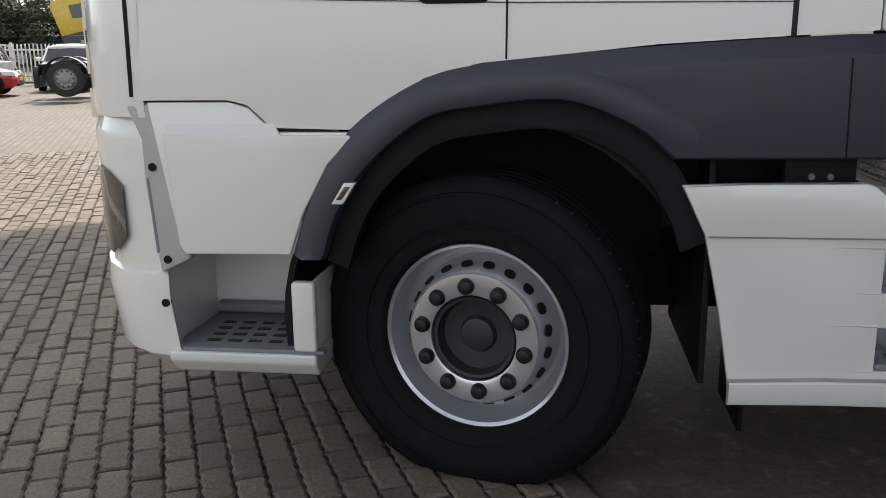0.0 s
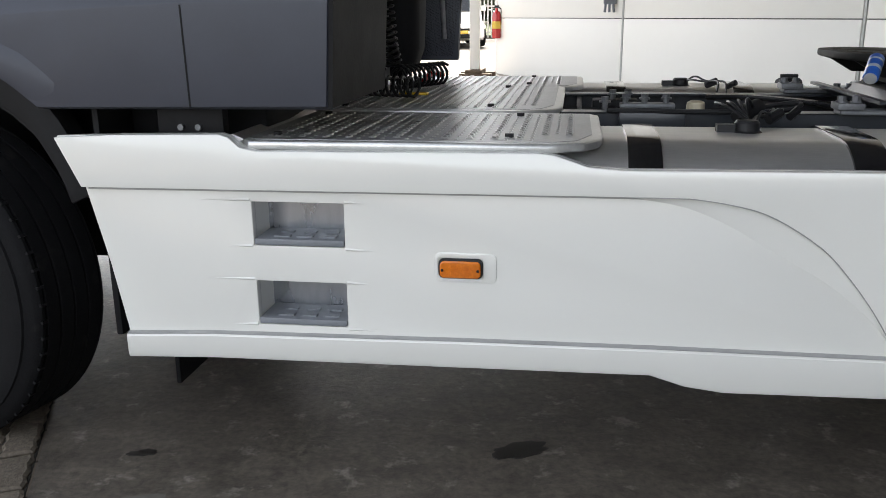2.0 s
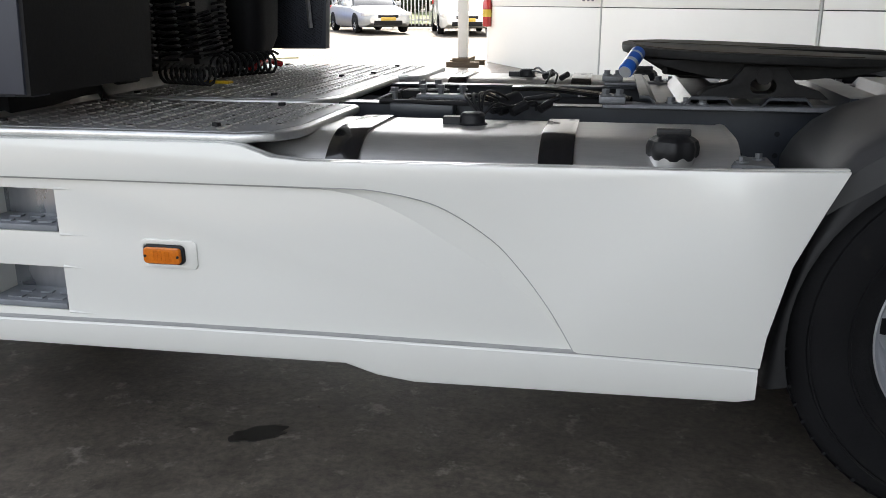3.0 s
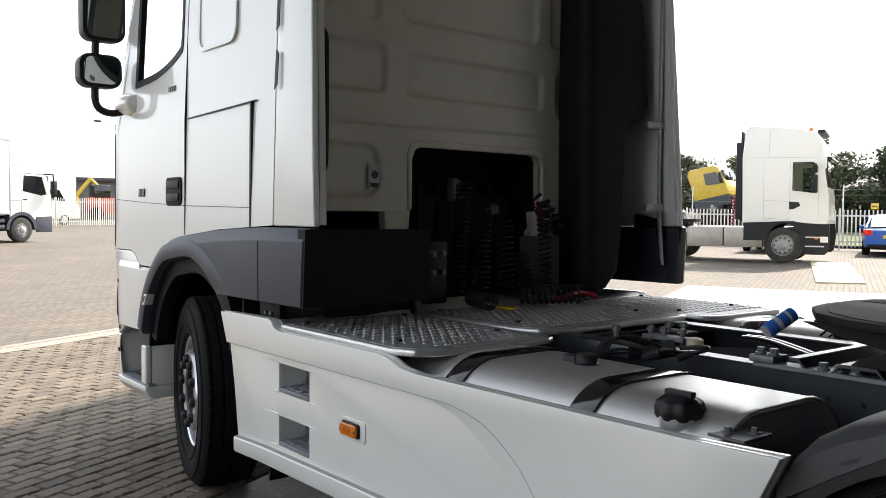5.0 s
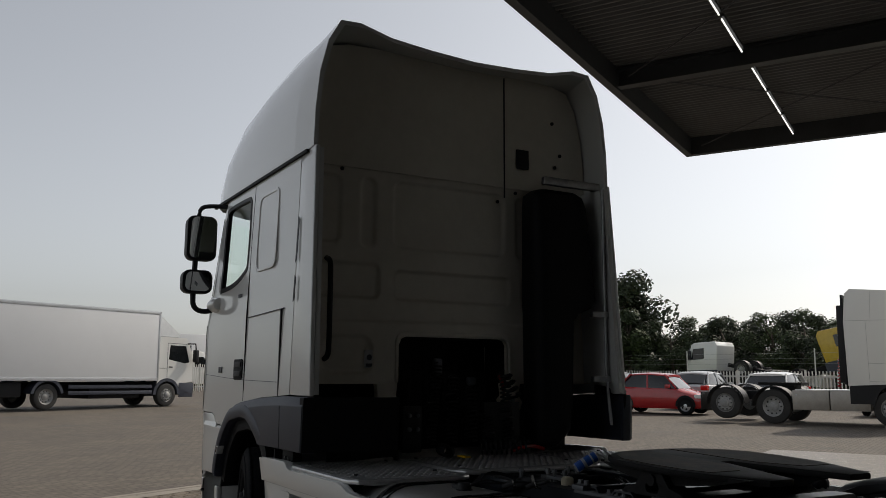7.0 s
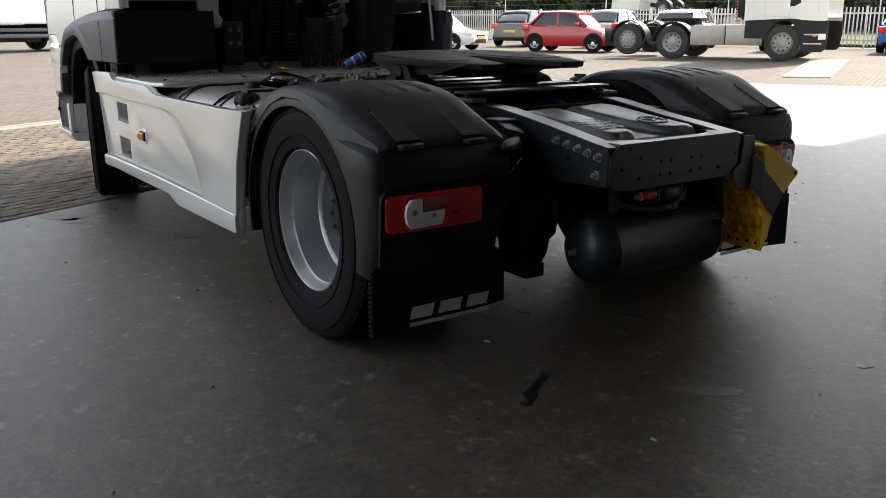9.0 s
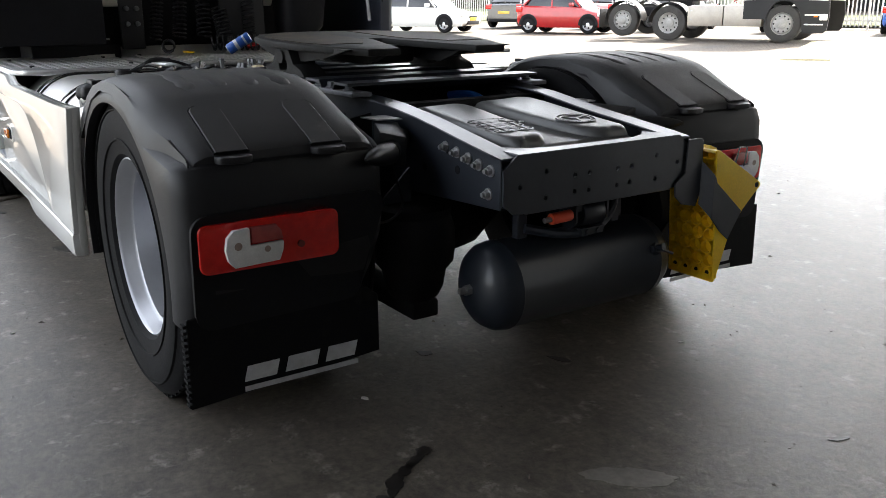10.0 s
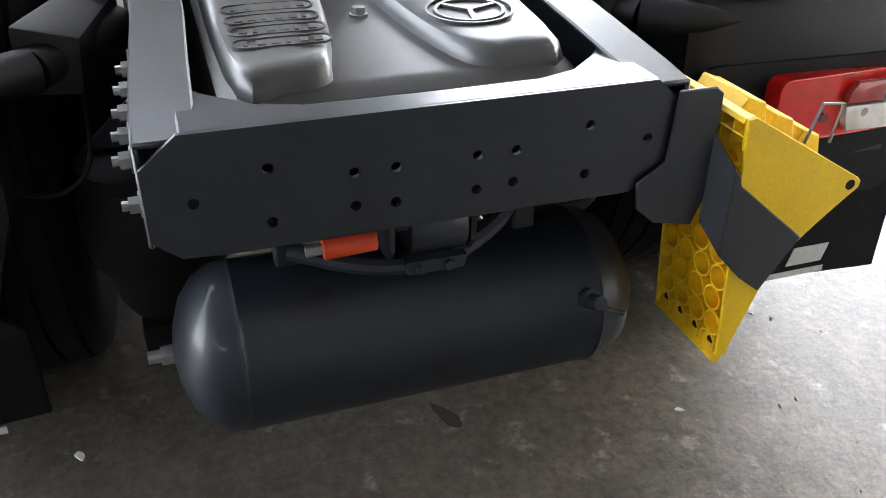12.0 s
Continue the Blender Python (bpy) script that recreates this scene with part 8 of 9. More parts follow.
    for s in (-1, 1):
        part("frame_rail", bbox(-5.7, 0.9, s * 0.4 - 0.04, s * 0.4 + 0.04, 0.68, 0.95, 0.01), DARK, t)
    part("deck", bbox(-3.0, -0.8, -1.1, 1.1, 0.985, 1.0, 0.005), TREAD, t, "bright deck plate")
    bm = B()
    prism(bm, [(-4.2, -0.45), (-3.0, -0.45), (-2.9, 0), (-3.0, 0.45), (-4.2, 0.45), (-3.7, 0)], 'z', 1.12, 1.2)
    part("fifth_wheel", bm, FWM, t, "black coupling plate")
    part("coupling_base", bbox(-3.9, -3.2, -0.4, 0.4, 0.95, 1.12, 0.03), DARK, t)
    part("axle", bbox(-3.65, -3.55, -1.0, 1.0, 0.45, 0.55, 0.02), DARK, t)
    part("rear_flap", bbox(-5.72, -5.68, -1.2, 1.2, 0.35, 0.9, 0.01), BLACKP, t)
    part("seat_back", bbox(-0.3, -0.1, -0.9, -0.4, 1.9, 2.6, 0.05), DARK, t)
    # cab and wheelbase lengths
    xs, fs = (-6.5, -4.95, -3.6, -1.6, 0.0, 1.5), (-6.15, -4.61, -3.19, -1.12, 0.0, 1.24)
    def stretch(x):
        for x0, x1, f0, f1 in zip(xs, xs[1:], fs, fs[1:]):
            if x <= x1:
                return f0 + (f1 - f0) * (x - x0) / (x1 - x0)
        return x
    bpy.context.view_layer.update()
    for o in t.children:
        if o.name.startswith("wheel") or o.type != 'MESH':
            o.location.x = stretch(o.location.x)
    for o in t.children_recursive:
        if o.type == 'MESH' and not any(p.name.startswith("wheel") for p in (o, o.parent)):
            off = o.matrix_world.translation.x
            for v in o.data.vertices:
                v.co.x = stretch(v.co.x + off) - off
    put(t, -8.72, 20.43, 23)
    return t


far_tractor()


def box_truck():
    """White rigid box lorry; front towards +x; x = 0 at the front axle."""
    t = thing("box_lorry", (0, 0, 0), "white box lorry with dark side guards", "truck")
    hw = 1.25
    bx = part("cargo_box", bbox(-8.6, -0.55, -hw, hw, 1.0, 3.72, 0.03, 2), BOXW, t, "plain white cargo box")
    for z in (1.06, 3.66):
        part("edge_rail", bbox(-8.62, -0.53, -hw - 0.012, hw + 0.012, z - 0.06, z + 0.06, 0.01), SILVERC, bx)
    part("corner_post", bbox(-0.6, -0.52, -hw - 0.012, hw + 0.012, 1.0, 3.72, 0.01), SILVERC, bx)
    side = [(-0.45, 0.95), (-0.5, 2.75), (0.9, 2.72), (1.05, 2.5), (1.25, 1.75), (1.28, 0.95), (0.62, 0.9)] + arc(0, 0.5, 0.6, 20, 170, 10)
    win = [(0.05, 1.85), (0.85, 1.7), (1.08, 1.75), (0.88, 2.4), (0.1, 2.42)]
    for s in (-1, 1):
        bm = B()
        prism(bm, side, 'y', s * 1.1, s * 1.05, holes=[win])
        c = part("cab_side", bm, WHITE, t)
        bm = B()
        prism(bm, win, 'y', s * 1.085, s * 1.075)
        part("window_pane", bm, GLASSD, c)
        for p, q in (((0.0, 0.95), (-0.02, 2.5)), ((-0.02, 2.5), (0.92, 2.48)), ((-0.45, 1.5), (0.0, 1.5))):
            bm = B()
            rod(bm, (p[0], s * 1.102, p[1]), (q[0], s * 1.102, q[1]), 0.008, 4)
            part("gap", bm, BEAM, c)
        part("handle", bbox(0.06, 0.24, min(s * 1.1, s * 1.115), max(s * 1.1, s * 1.115), 1.52, 1.57, 0.008), BLACKP, c)
        bm = B()
        prism(bm, arc(0, 0.46, 0.64, 0, 180, 14) + arc(0, 0.46, 0.52, 180, 0, 14), 'y', s * 1.13, s * 0.75)
        part("mudguard", bm, GREYP, t)
        bm = B()
        prism(bm, arc(-5.1, 0.46, 0.62, 10, 170, 14) + arc(-5.1, 0.46, 0.52, 170, 10, 14), 'y', s * 1.22, s * 0.7)
        part("mudguard", bm, GREYP, t)
        for z in (0.5, 0.72):
            part("side_guard", bbox(-4.3, -0.75, min(s * 1.16, s * 1.2), max(s * 1.16, s * 1.2), z, z + 0.13, 0.01), GREYP, t, "dark side guard")
        part("bumper_side", bbox(0.6, 1.3, min(s * 1.1, s * 1.12), max(s * 1.1, s * 1.12), 0.35, 0.92, 0.03), GREYP, t)
        bm = B()
        box(bm, 1.15, 1.3, s * 1.2, s * 1.42, 1.75, 2.25)
        bevel(bm, 0.03, 2)
        tube(bm, [(0.95, s * 1.1, 2.5), (1.2, s * 1.3, 2.5), (1.22, s * 1.32, 2.2)], 0.03, 6)
        part("mirror", bm, BLACKP, t)
        truck_wheel(t, 0, s * 0.98, 0.45, 0.45, 0.28)
        truck_wheel(t, -5.1, s * 1.0, 0.45, 0.45, 0.3, True)
    bm = B()
    loft(bm, [[(x, -1.09, z), (x, 1.09, z)] for x, z in ((1.30, 0.4), (1.28, 1.75), (1.05, 2.5), (0.9, 2.72), (-0.5, 2.75))], cap=False, closed=False)
    part("cab_shell", bm, WHITE, t)
    part("windscreen", bbox(1.1, 1.24, -1.0, 1.0, 1.8, 2.45, 0.02), GLASSD, t)
    bm = B()
    loft(bm, [[(-0.5, -1.15, 2.76), (-0.5, -1.15, 3.6), (-0.5, 1.15, 3.6), (-0.5, 1.15, 2.76)], [(0.1, -1.0, 2.76), (0.05, -1.0, 3.3), (0.05, 1.0, 3.3), (0.1, 1.0, 2.76)], [(0.75, -0.9, 2.75), (0.7, -0.9, 2.85), (0.7, 0.9, 2.85), (0.75, 0.9, 2.75)]])
    part("roof_deflector", bm, SILVERC, t, "grey roof deflector")
    part("chassis", bbox(-8.4, 1.0, -0.4, 0.4, 0.55, 0.95, 0.02), DARK, t)
    part("underbody", bbox(-8.5, -6.0, -1.1, 1.1, 0.45, 0.95, 0.02), DARK, t)
    part("fuel_box", bbox(-3.4, -1.2, -1.05, 1.05, 0.35, 0.8, 0.04), DARK, t)
    put(t, -30.2, 3.92, 26 + 90)


box_truck()

# second box body and van standing behind the lorry
t = thing("box_trailer", (0, 0, 0), "white box trailer standing behind the lorry", "trailer")
part("box_body", bbox(-3.5, 3.5, -1.25, 1.25, 1.0, 3.9, 0.03), BOXW, t)
part("underrun", bbox(-3.3, 3.3, -0.9, 0.9, 0.4, 1.0, 0.03), DARK, t)
for x in (-2.6, -1.4):
    for y in (-1.05, 1.05):
        truck_wheel(t, x, y, 0.48, 0.48)
put(t, -58.0, 10.5, 110)
t = thing("panel_van", (0, 0, 0), "white panel van by the fence", "van")
bm = B()
prism(bm, [(-2.8, 0.4), (-2.85, 2.4), (-2.7, 2.55), (1.0, 2.6), (1.4, 2.45), (2.0, 1.6), (2.75, 1.3), (2.85, 0.9), (2.8, 0.4)], 'y', -0.98, 0.98)
bevel(bm, 0.06, 3)
part("body", bm, WHITE, t)
bm = B()
for s in (-1, 1):
    prism(bm, [(0.6, 1.55), (1.75, 1.5), (1.3, 2.2), (0.6, 2.2)], 'y', s * 0.982, s * 0.99)
part("side_window", bm, GLASSD, t)
for x in (-1.9, 1.7):
    for y in (-0.88, 0.88):
        car_wheel(t, x, y, 0.35)
put(t, -52.5, 10.0, 112)


def picket_fence(p, q, h, name_label, sp=0.145):
    p, q = Vector((*p, 0)), Vector((*q, 0))
    d = (q - p)
    n = int(d.length / sp)
    u = d.normalized()
    nn = Vector((-u.y, u.x, 0))
    f = thing("picket_fence", (p.x, p.y, ground_z(p.x, p.y)), name_label, "fence", kind="structure")
    verts, faces = [], []

    def slab(c, w, t, z0, z1, along=None):
        i = len(verts)
        a = u * (w / 2)
        b = nn * (t / 2)
        for z in (z0, z1):
            for sx, sy in ((-1, -1), (1, -1), (1, 1), (-1, 1)):
                v = c + a * sx + b * sy
                verts.append((v.x, v.y, z))
        faces.extend([(i, i + 1, i + 5, i + 4), (i + 1, i + 2, i + 6, i + 5), (i + 2, i + 3, i + 7, i + 6), (i + 3, i, i + 4, i + 7), (i + 4, i + 5, i + 6, i + 7)])
        return i
    for k in range(n):
        c = p + d * (k / n)
        g = ground_z(c.x, c.y)
        slab(c, 0.05, 0.02, g + 0.08, g + h)
    bm = B()
    me = bpy.data.meshes.new("pickets")
    me.from_pydata([Vector(v) - Vector(f.location) for v in verts], [], faces)
    me.materials.append(FENCEM)
    ob = new("pickets", me)
    ob.parent = f
    tagged(ob, "white steel pickets", kind="stuff")
    for zz in (0.3, h - 0.22):
        bm = B()
        m = max(1, int(d.length / 6))
        loops = []
        for k in range(m + 1):
            c = p + d * (k / m)
            g = ground_z(c.x, c.y) + zz
            loops.append([(c.x + nn.x * a, c.y + nn.y * a, g + b) for a, b in ((0.015, -0.03), (0.05, -0.03), (0.05, 0.03), (0.015, 0.03))])
        loft(bm, loops)
        part("fence_rail", bm, FENCEM, f)
    m = int(d.length / 2.9)
    for k in range(m + 1):
        c = p + d * (k / m)
        g = ground_z(c.x, c.y)
        bm = B()
        rod(bm, (c.x + nn.x * 0.06, c.y + nn.y * 0.06, g - 0.05), (c.x + nn.x * 0.06, c.y + nn.y * 0.06, g + h + 0.05), 0.045, 8)
        part("fence_post", bm, FENCEM, f)
    return f


picket_fence((-52, 19.0), (9.0, 33.6), 1.5, "white steel picket fence round the yard")
picket_fence((-45.0, 2.0), (-52.0, 19.0), 1.7, "white steel picket fence at the yard's end")
gr = B()
for a, b in (((-75, 14.5), (25, 38.4)),):
    v = [gr.verts.new((x, y + o, ground_z(x, y) + 0.03 + o * 0.006)) for o in (0.4, 45) for x, y in (a, ((a[0] + b[0]) / 2, (a[1] + b[1]) / 2), b)]
    gr.faces.new((v[0], v[1], v[4], v[3]))
    gr.faces.new((v[1], v[2], v[5], v[4]))
tagged(part("grass_verge", gr, GRASS), "rough green verge beyond the fence", "grass", kind="structure")


# barbed wire posts with lines above the fence
bw = thing("wire_barrier", (-10, 34, 0.4), "thin wires on slim posts behind the fence", "wire fence", kind="structure")
for k in range(9):
    x = -46 + k * 6.5
    y = 22.6 + (x + 46) * 0.24 + 3.0
    bm = B()
    rod(bm, (x, y, 0.3), (x, y, 2.9), 0.03, 6)
    part("wire_post", bm, FENCEM, bw)
for z in (2.2, 2.45, 2.7):
    bm = B()
    rod(bm, (-46, 25.6, z), (6, 38.1, z), 0.004, 4)
    part("wire", bm, STEEL, bw)
sg = thing("yellow_sign", (-12.2, 33.5, 1.8), "small yellow warning sign on the fence", "sign")
part("sign_board", bbox(-12.36, -12.04, 33.48, 33.5, 1.85, 2.1, 0.005), YELP, sg)
part("sign_bar", bbox(-12.30, -12.10, 33.472, 33.479, 1.96, 1.985, 0.001), BLACKP, sg)


def cab_unit(name, label, paint, low):
    """A day-cab tractor of an older kind, front towards +x, on its chassis."""
    t = thing(name, (0, 0, 0), label, "truck")
    side = [(-0.9, 0.95), (-1.0, 2.5), (-0.85, 2.75), (0.55, 2.68), (0.75, 2.55), (1.0, 1.7), (1.05, 0.9), (0.55, 0.85)]
    win = [(-0.1, 1.7), (0.6, 1.6), (0.78, 1.65), (0.62, 2.3), (-0.1, 2.35)]
    bm = B()
    prism(bm, side, 'y', -1.2, 1.2)
    bevel(bm, 0.05, 2)
    c = part("cab", bm, paint, t)
    for s in (-1, 1):
        bm = B()
        prism(bm, win, 'y', s * 1.202, s * 1.21)
        part("side_window", bm, GLASSD, c)
        bm = B()
        prism(bm, [(-0.95, 0.45), (-0.95, 1.0), (1.07, 0.95), (1.05, 0.4)] , 'y', s * 1.18, s * 1.215)
        part("lower_trim", bm, GREYP, t)
        truck_wheel(t, 0.0, s * 1.0, 0.48, 0.48)
        truck_wheel(t, -3.2, s * 1.0, 0.48, 0.48, dual=True)
        part("mirror", bbox(0.75, 0.9, min(s * 1.22, s * 1.42), max(s * 1.22, s * 1.42), 1.6, 2.2, 0.03), BLACKP, t)
    part("windscreen", bbox(0.82, 1.0, -1.05, 1.05, 1.75, 2.35, 0.03), GLASSD, t)
    part("chassis", bbox(-4.4, 0.8, -0.45, 0.45, 0.6, 0.95, 0.02), DARK, t)
    part("coupling", bbox(-3.7, -2.7, -0.45, 0.45, 0.95, 1.15, 0.04), DARK, t)
    part("rear_flap", bbox(-4.45, -4.38, -1.15, 1.15, 0.4, 1.0, 0.02), low, t)
    return t


u = cab_unit("yellow_tractor", "yellow tractor unit riding piggyback behind the fence", YELP, BLACKP)
u.matrix_basis = pose(-27.4, 45.5, 1.62, 0, -14, 16) @ Matrix.Scale(1.14, 4)
u = cab_unit("white_tractor", "white tractor unit with striped side behind the fence", WHITE, WHITE)
u.matrix_basis = pose(-38.7, 45.2, 0.95, 0, 0, 196) @ Matrix.Scale(1.15, 4)


def bare_chassis():
    """A stripped truck chassis carried nose down, wheels in the air."""
    t = thing("bare_chassis", (0, 0, 0), "dark stripped truck chassis loaded on another truck", "truck")
    for s in (-1, 1):
        part("frame_rail", bbox(-3.2, 3.0, s * 0.42 - 0.05, s * 0.42 + 0.05, 0.55, 0.82, 0.02), DARK, t)
        truck_wheel(t, -1.9, s * 1.0, 0.62, 0.5, dual=True)
        bm = B()
        prism(bm, arc(-1.9, 0.62, 0.62, 0, 170, 12) + arc(-1.9, 0.62, 0.55, 170, 0, 12), 'y', s * 1.16, s * 0.7)
        part("mudguard", bm, BLACKP, t)
        part("air_tank", bbox(-0.9, 0.3, min(s * 0.5, s * 1.0), max(s * 0.5, s * 1.0), 0.5, 0.86, 0.08, 3), DARK, t)
    part("white_box", bbox(2.0, 3.5, -1.1, 1.1, 0.45, 1.25, 0.03), WHITE, t, "white end box")
    part("cross_beam", bbox(0.8, 1.0, -0.9, 0.9, 0.5, 0.8, 0.02), DARK, t)
    return t


bare_chassis().matrix_basis = pose(-33.3, 45.2, 1.15, 0, 11, 16)
hall = thing("far_hall", (-33, 70, 0), "low dark hall beyond the trees", "building")
bm = bbox(-60, -18, 56, 62, 0.2, 3.6, 0.05)
hw_ = part("wall", bm, BEAM, hall)
bm = B()
prism(bm, [(55.5, 3.6), (62.5, 3.6), (59, 4.6)], 'x', -60.5, -17.5)
part("roof", bm, ROOFU, hall)

# at the yard's far left end: low shed and parked building machines
sh = thing("shed", (-70, 22, 0.6), "low grey shed beyond the yard", "building")
part("wall", bbox(-82, -78, 8, 44, 0.4, 4.2, 0.05), ROOFU, sh)
part("roof", bbox(-82.5, -77.5, 7.5, 44.5, 4.2, 4.55, 0.05), BEAM, sh)
for y, m, lab in ((16.5, YELP, "yellow wheeled excavator"), (20.5, WINK, "orange building machine"), (24, WINK, "orange lift with raised arm"), (28, YELP, "yellow loader")):
    k = thing("building_machine", (-72, y, 0.6), lab + " parked beyond the fence", "machine", "building machines")
    part("body", bbox(-73, -71, y - 1.6, y + 1.6, 1.2, 2.6, 0.15, 2), m, k)
    part("cabin", bbox(-72.8, -71.2, y - 1.2, y + 0.2, 2.6, 3.7, 0.1), GLASSD, k)
    bm = B()
    rod(bm, (-71.5, y + 1.2, 2.4), (-71.5, y + 2.6, 4.2), 0.18, 6)
    rod(bm, (-71.5, y + 2.6, 4.2), (-71.5, y + 4.0, 2.8), 0.14, 6)
    part("arm", bm, m, k)
    for yy in (y - 1.1, y + 1.1):
        bm = B()
        lathe(bm, [(0, -0.2), (0.6, -0.2), (0.6, 0.2), (0, 0.2)], (-71.0, yy, 1.2), 'x', 16)
        part("wheel", bm, RUBBER, k)


def lamp_post(x, y, h):
    k = thing("street_lamp", (x, y, ground_z(x, y)), "slim grey double street lamp", "street lamp", "street lamps")
    g = ground_z(x, y)
    bm = B()
    rod(bm, (x, y, g), (x, y, g + h), 0.08, 10, r2=0.05)
    part("pole", bm, STEEL, k)
    for s in (-1, 1):
        bm = B()
        rod(bm, (x, y, g + h - 0.1), (x + 0.2 * s, y + 0.9 * s, g + h + 0.15), 0.035, 6)
        part("arm", bm, STEEL, k)
        bm = B()
        p = Vector((x + 0.22 * s, y + 1.0 * s, g + h + 0.16))
        rod(bm, p, p + Vector((0.1 * s, 0.5 * s, 0.03)), 0.09, 8)
        part("lamp_head", bm, BEAM, k)


lamp_post(-62, 18.2, 7.4)
lamp_post(-66, -8.6, 9.6)

# white gate post on timber feet, extinguisher and switch box at the hall's corner
gp = thing("gate_post", (0.07, 13.3, 0.06), "white timber post standing on dark wooden feet", "post")
part("post", bbox(-0.02, 0.17, 13.24, 13.38, 0.24, 3.4, 0.01), PANEL, gp)
part("rail", bbox(0.17, 0.24, 13.28, 13.34, 2.2, 2.35, 0.01), PANEL, gp)
part("foot", bbox(-0.2, 0.42, 12.98, 13.16, 0.0, 0.17, 0.01), WOOD, gp, "weathered timber foot")
part("foot", bbox(-0.24, 0.44, 13.6, 13.78, 0.0, 0.17, 0.01), WOOD, gp, "weathered timber foot")
part("foot_top", bbox(-0.08, 0.24, 12.98, 13.78, 0.172, 0.24, 0.01), WOOD, gp)
fx, fy = 0.40, 14.28
fe = thing("fire_extinguisher", (fx, fy, 0.78), "red fire extinguisher hanging at the hall's corner", "fire extinguisher")
bm = B()
lathe(bm, [(0, 0.78), (0.085, 0.79), (0.09, 0.83), (0.09, 1.24), (0.075, 1.30), (0.03, 1.33), (0.03, 1.38), (0, 1.38)], (fx, fy, 0), 'z', 18)
part("cylinder", bm, REDP, fe)
bm = B()
box(bm, fx - 0.04, fx + 0.04, fy - 0.03, fy + 0.03, 1.38, 1.43)
tube(bm, [(fx + 0.04, fy, 1.40), (fx + 0.11, fy - 0.02, 1.34), (fx + 0.10, fy - 0.02, 1.06)], 0.014, 6, smooth=1)
part("valve", bm, BLACKP, fe)
bm = B()
lathe(bm, [(0.091, 0.98), (0.0915, 0.99), (0.0915, 1.11), (0.091, 1.12)], (fx, fy, 0), 'z', 18)
part("label_band", bm, YELP, fe)
p = WALL0 + WA * 4.33 - WB * 0.10
sb = thing("switch_box", (p.x, p.y, 1.35), "grey wall switch box with hanging plugs", "switch box")
part("case", bbox(p.x - 0.10, p.x + 0.10, p.y - 0.08, p.y + 0.08, 1.40, 1.66, 0.015), STEPG, sb)
for k in range(3):
    bm = B()
    rod(bm, (p.x - 0.07 + 0.06 * k, p.y - 0.05, 1.40), (p.x - 0.08 + 0.07 * k, p.y - 0.08, 1.28), 0.02, 8)
    part("plug", bm, STEPG, sb)

# painted ramp strip in the paving
mk = B()
c = [Vector((x, y, 0)) for x, y in ((-4.56, 14.15), (-3.8, 14.75), (-7.3, 21.2), (-8.05, 20.5))]
prism_v = [mk.verts.new((v.x, v.y, ground_z(v.x, v.y) + h)) for h in (-0.02, 0.02) for v in c]
for f in ((4, 5, 6, 7), (0, 1, 5, 4), (1, 2, 6, 5), (2, 3, 7, 6), (3, 0, 4, 7)):
    mk.faces.new([prism_v[i] for i in f])
tagged(part("trim", mk, mat("pale_plate", (0.62, 0.58, 0.36), (0.55, 0.52, 0.36), 3, 0.5, 0.7, fine=0.1)), "pale yellowish steel plate laid flush in the paving", "ground plate", kind="structure")


# ---- trees ----
def tree_mesh(seed, h, r):
    rng = random.Random(seed)
    tb = B()
    rod(tb, (0, 0, -0.3), (0, 0, h * 0.35), 0.22, 8, r2=0.16)
    rod(tb, (0, 0, h * 0.34), (0.2, 0.1, h * 0.7), 0.16, 8, r2=0.06)
    centres = []
    for k in range(16):
        a = rng.uniform(0, 6.28)
        z = rng.uniform(0.10, 0.93)
        rr = r * math.sqrt(max(0.05, 1 - (2 * z - 1.05) ** 2)) * rng.uniform(0.35, 0.85)
        c = Vector((rr * math.cos(a), rr * math.sin(a), h * z))
        centres.append((c, rng.uniform(0.24, 0.42) * r))
        rod(tb, (0, 0, h * max(0.12, z - 0.25)), c, 0.07, 5, r2=0.02)
    verts, faces = [], []
    for c, cr in centres:
        for k in range(420):
            v = Vector((rng.gauss(0, 1), rng.gauss(0, 1), rng.gauss(0, 1))).normalized() * cr * rng.uniform(0.55, 1.12)
            v.z *= 0.8
            p = c + v
            s = rng.uniform(0.07, 0.17)
            n = (v.normalized() + Vector((rng.uniform(-.8, .8), rng.uniform(-.8, .8), rng.uniform(-.3, .9)))).normalized()
            a = n.cross(Vector((0.3, 0.5, 0.8))).normalized() * s
            b = n.cross(a).normalized() * s * 0.8
            i = len(verts)
            verts += [p - a, p + b * 0.7, p + a, p - b * 0.7]
            faces.append((i, i + 1, i + 2, i + 3))
    me = bpy.data.meshes.new("crown")
    me.from_pydata([tuple(v) for v in verts], [], faces)
    me.materials.append(LEAF)
    return tb, me


def tree(seed, h, r):
    tb, me = tree_mesh(seed, h, r)
    t = thing("tree", (0, 0, 0), "leafy dark green deciduous tree beyond the fence", "tree", "row of trees")
    part("trunk", tb, BARK, t)
    ob = new("crown", me)
    ob.parent = t
    tagged(ob, "dense dark green crown")
    return t


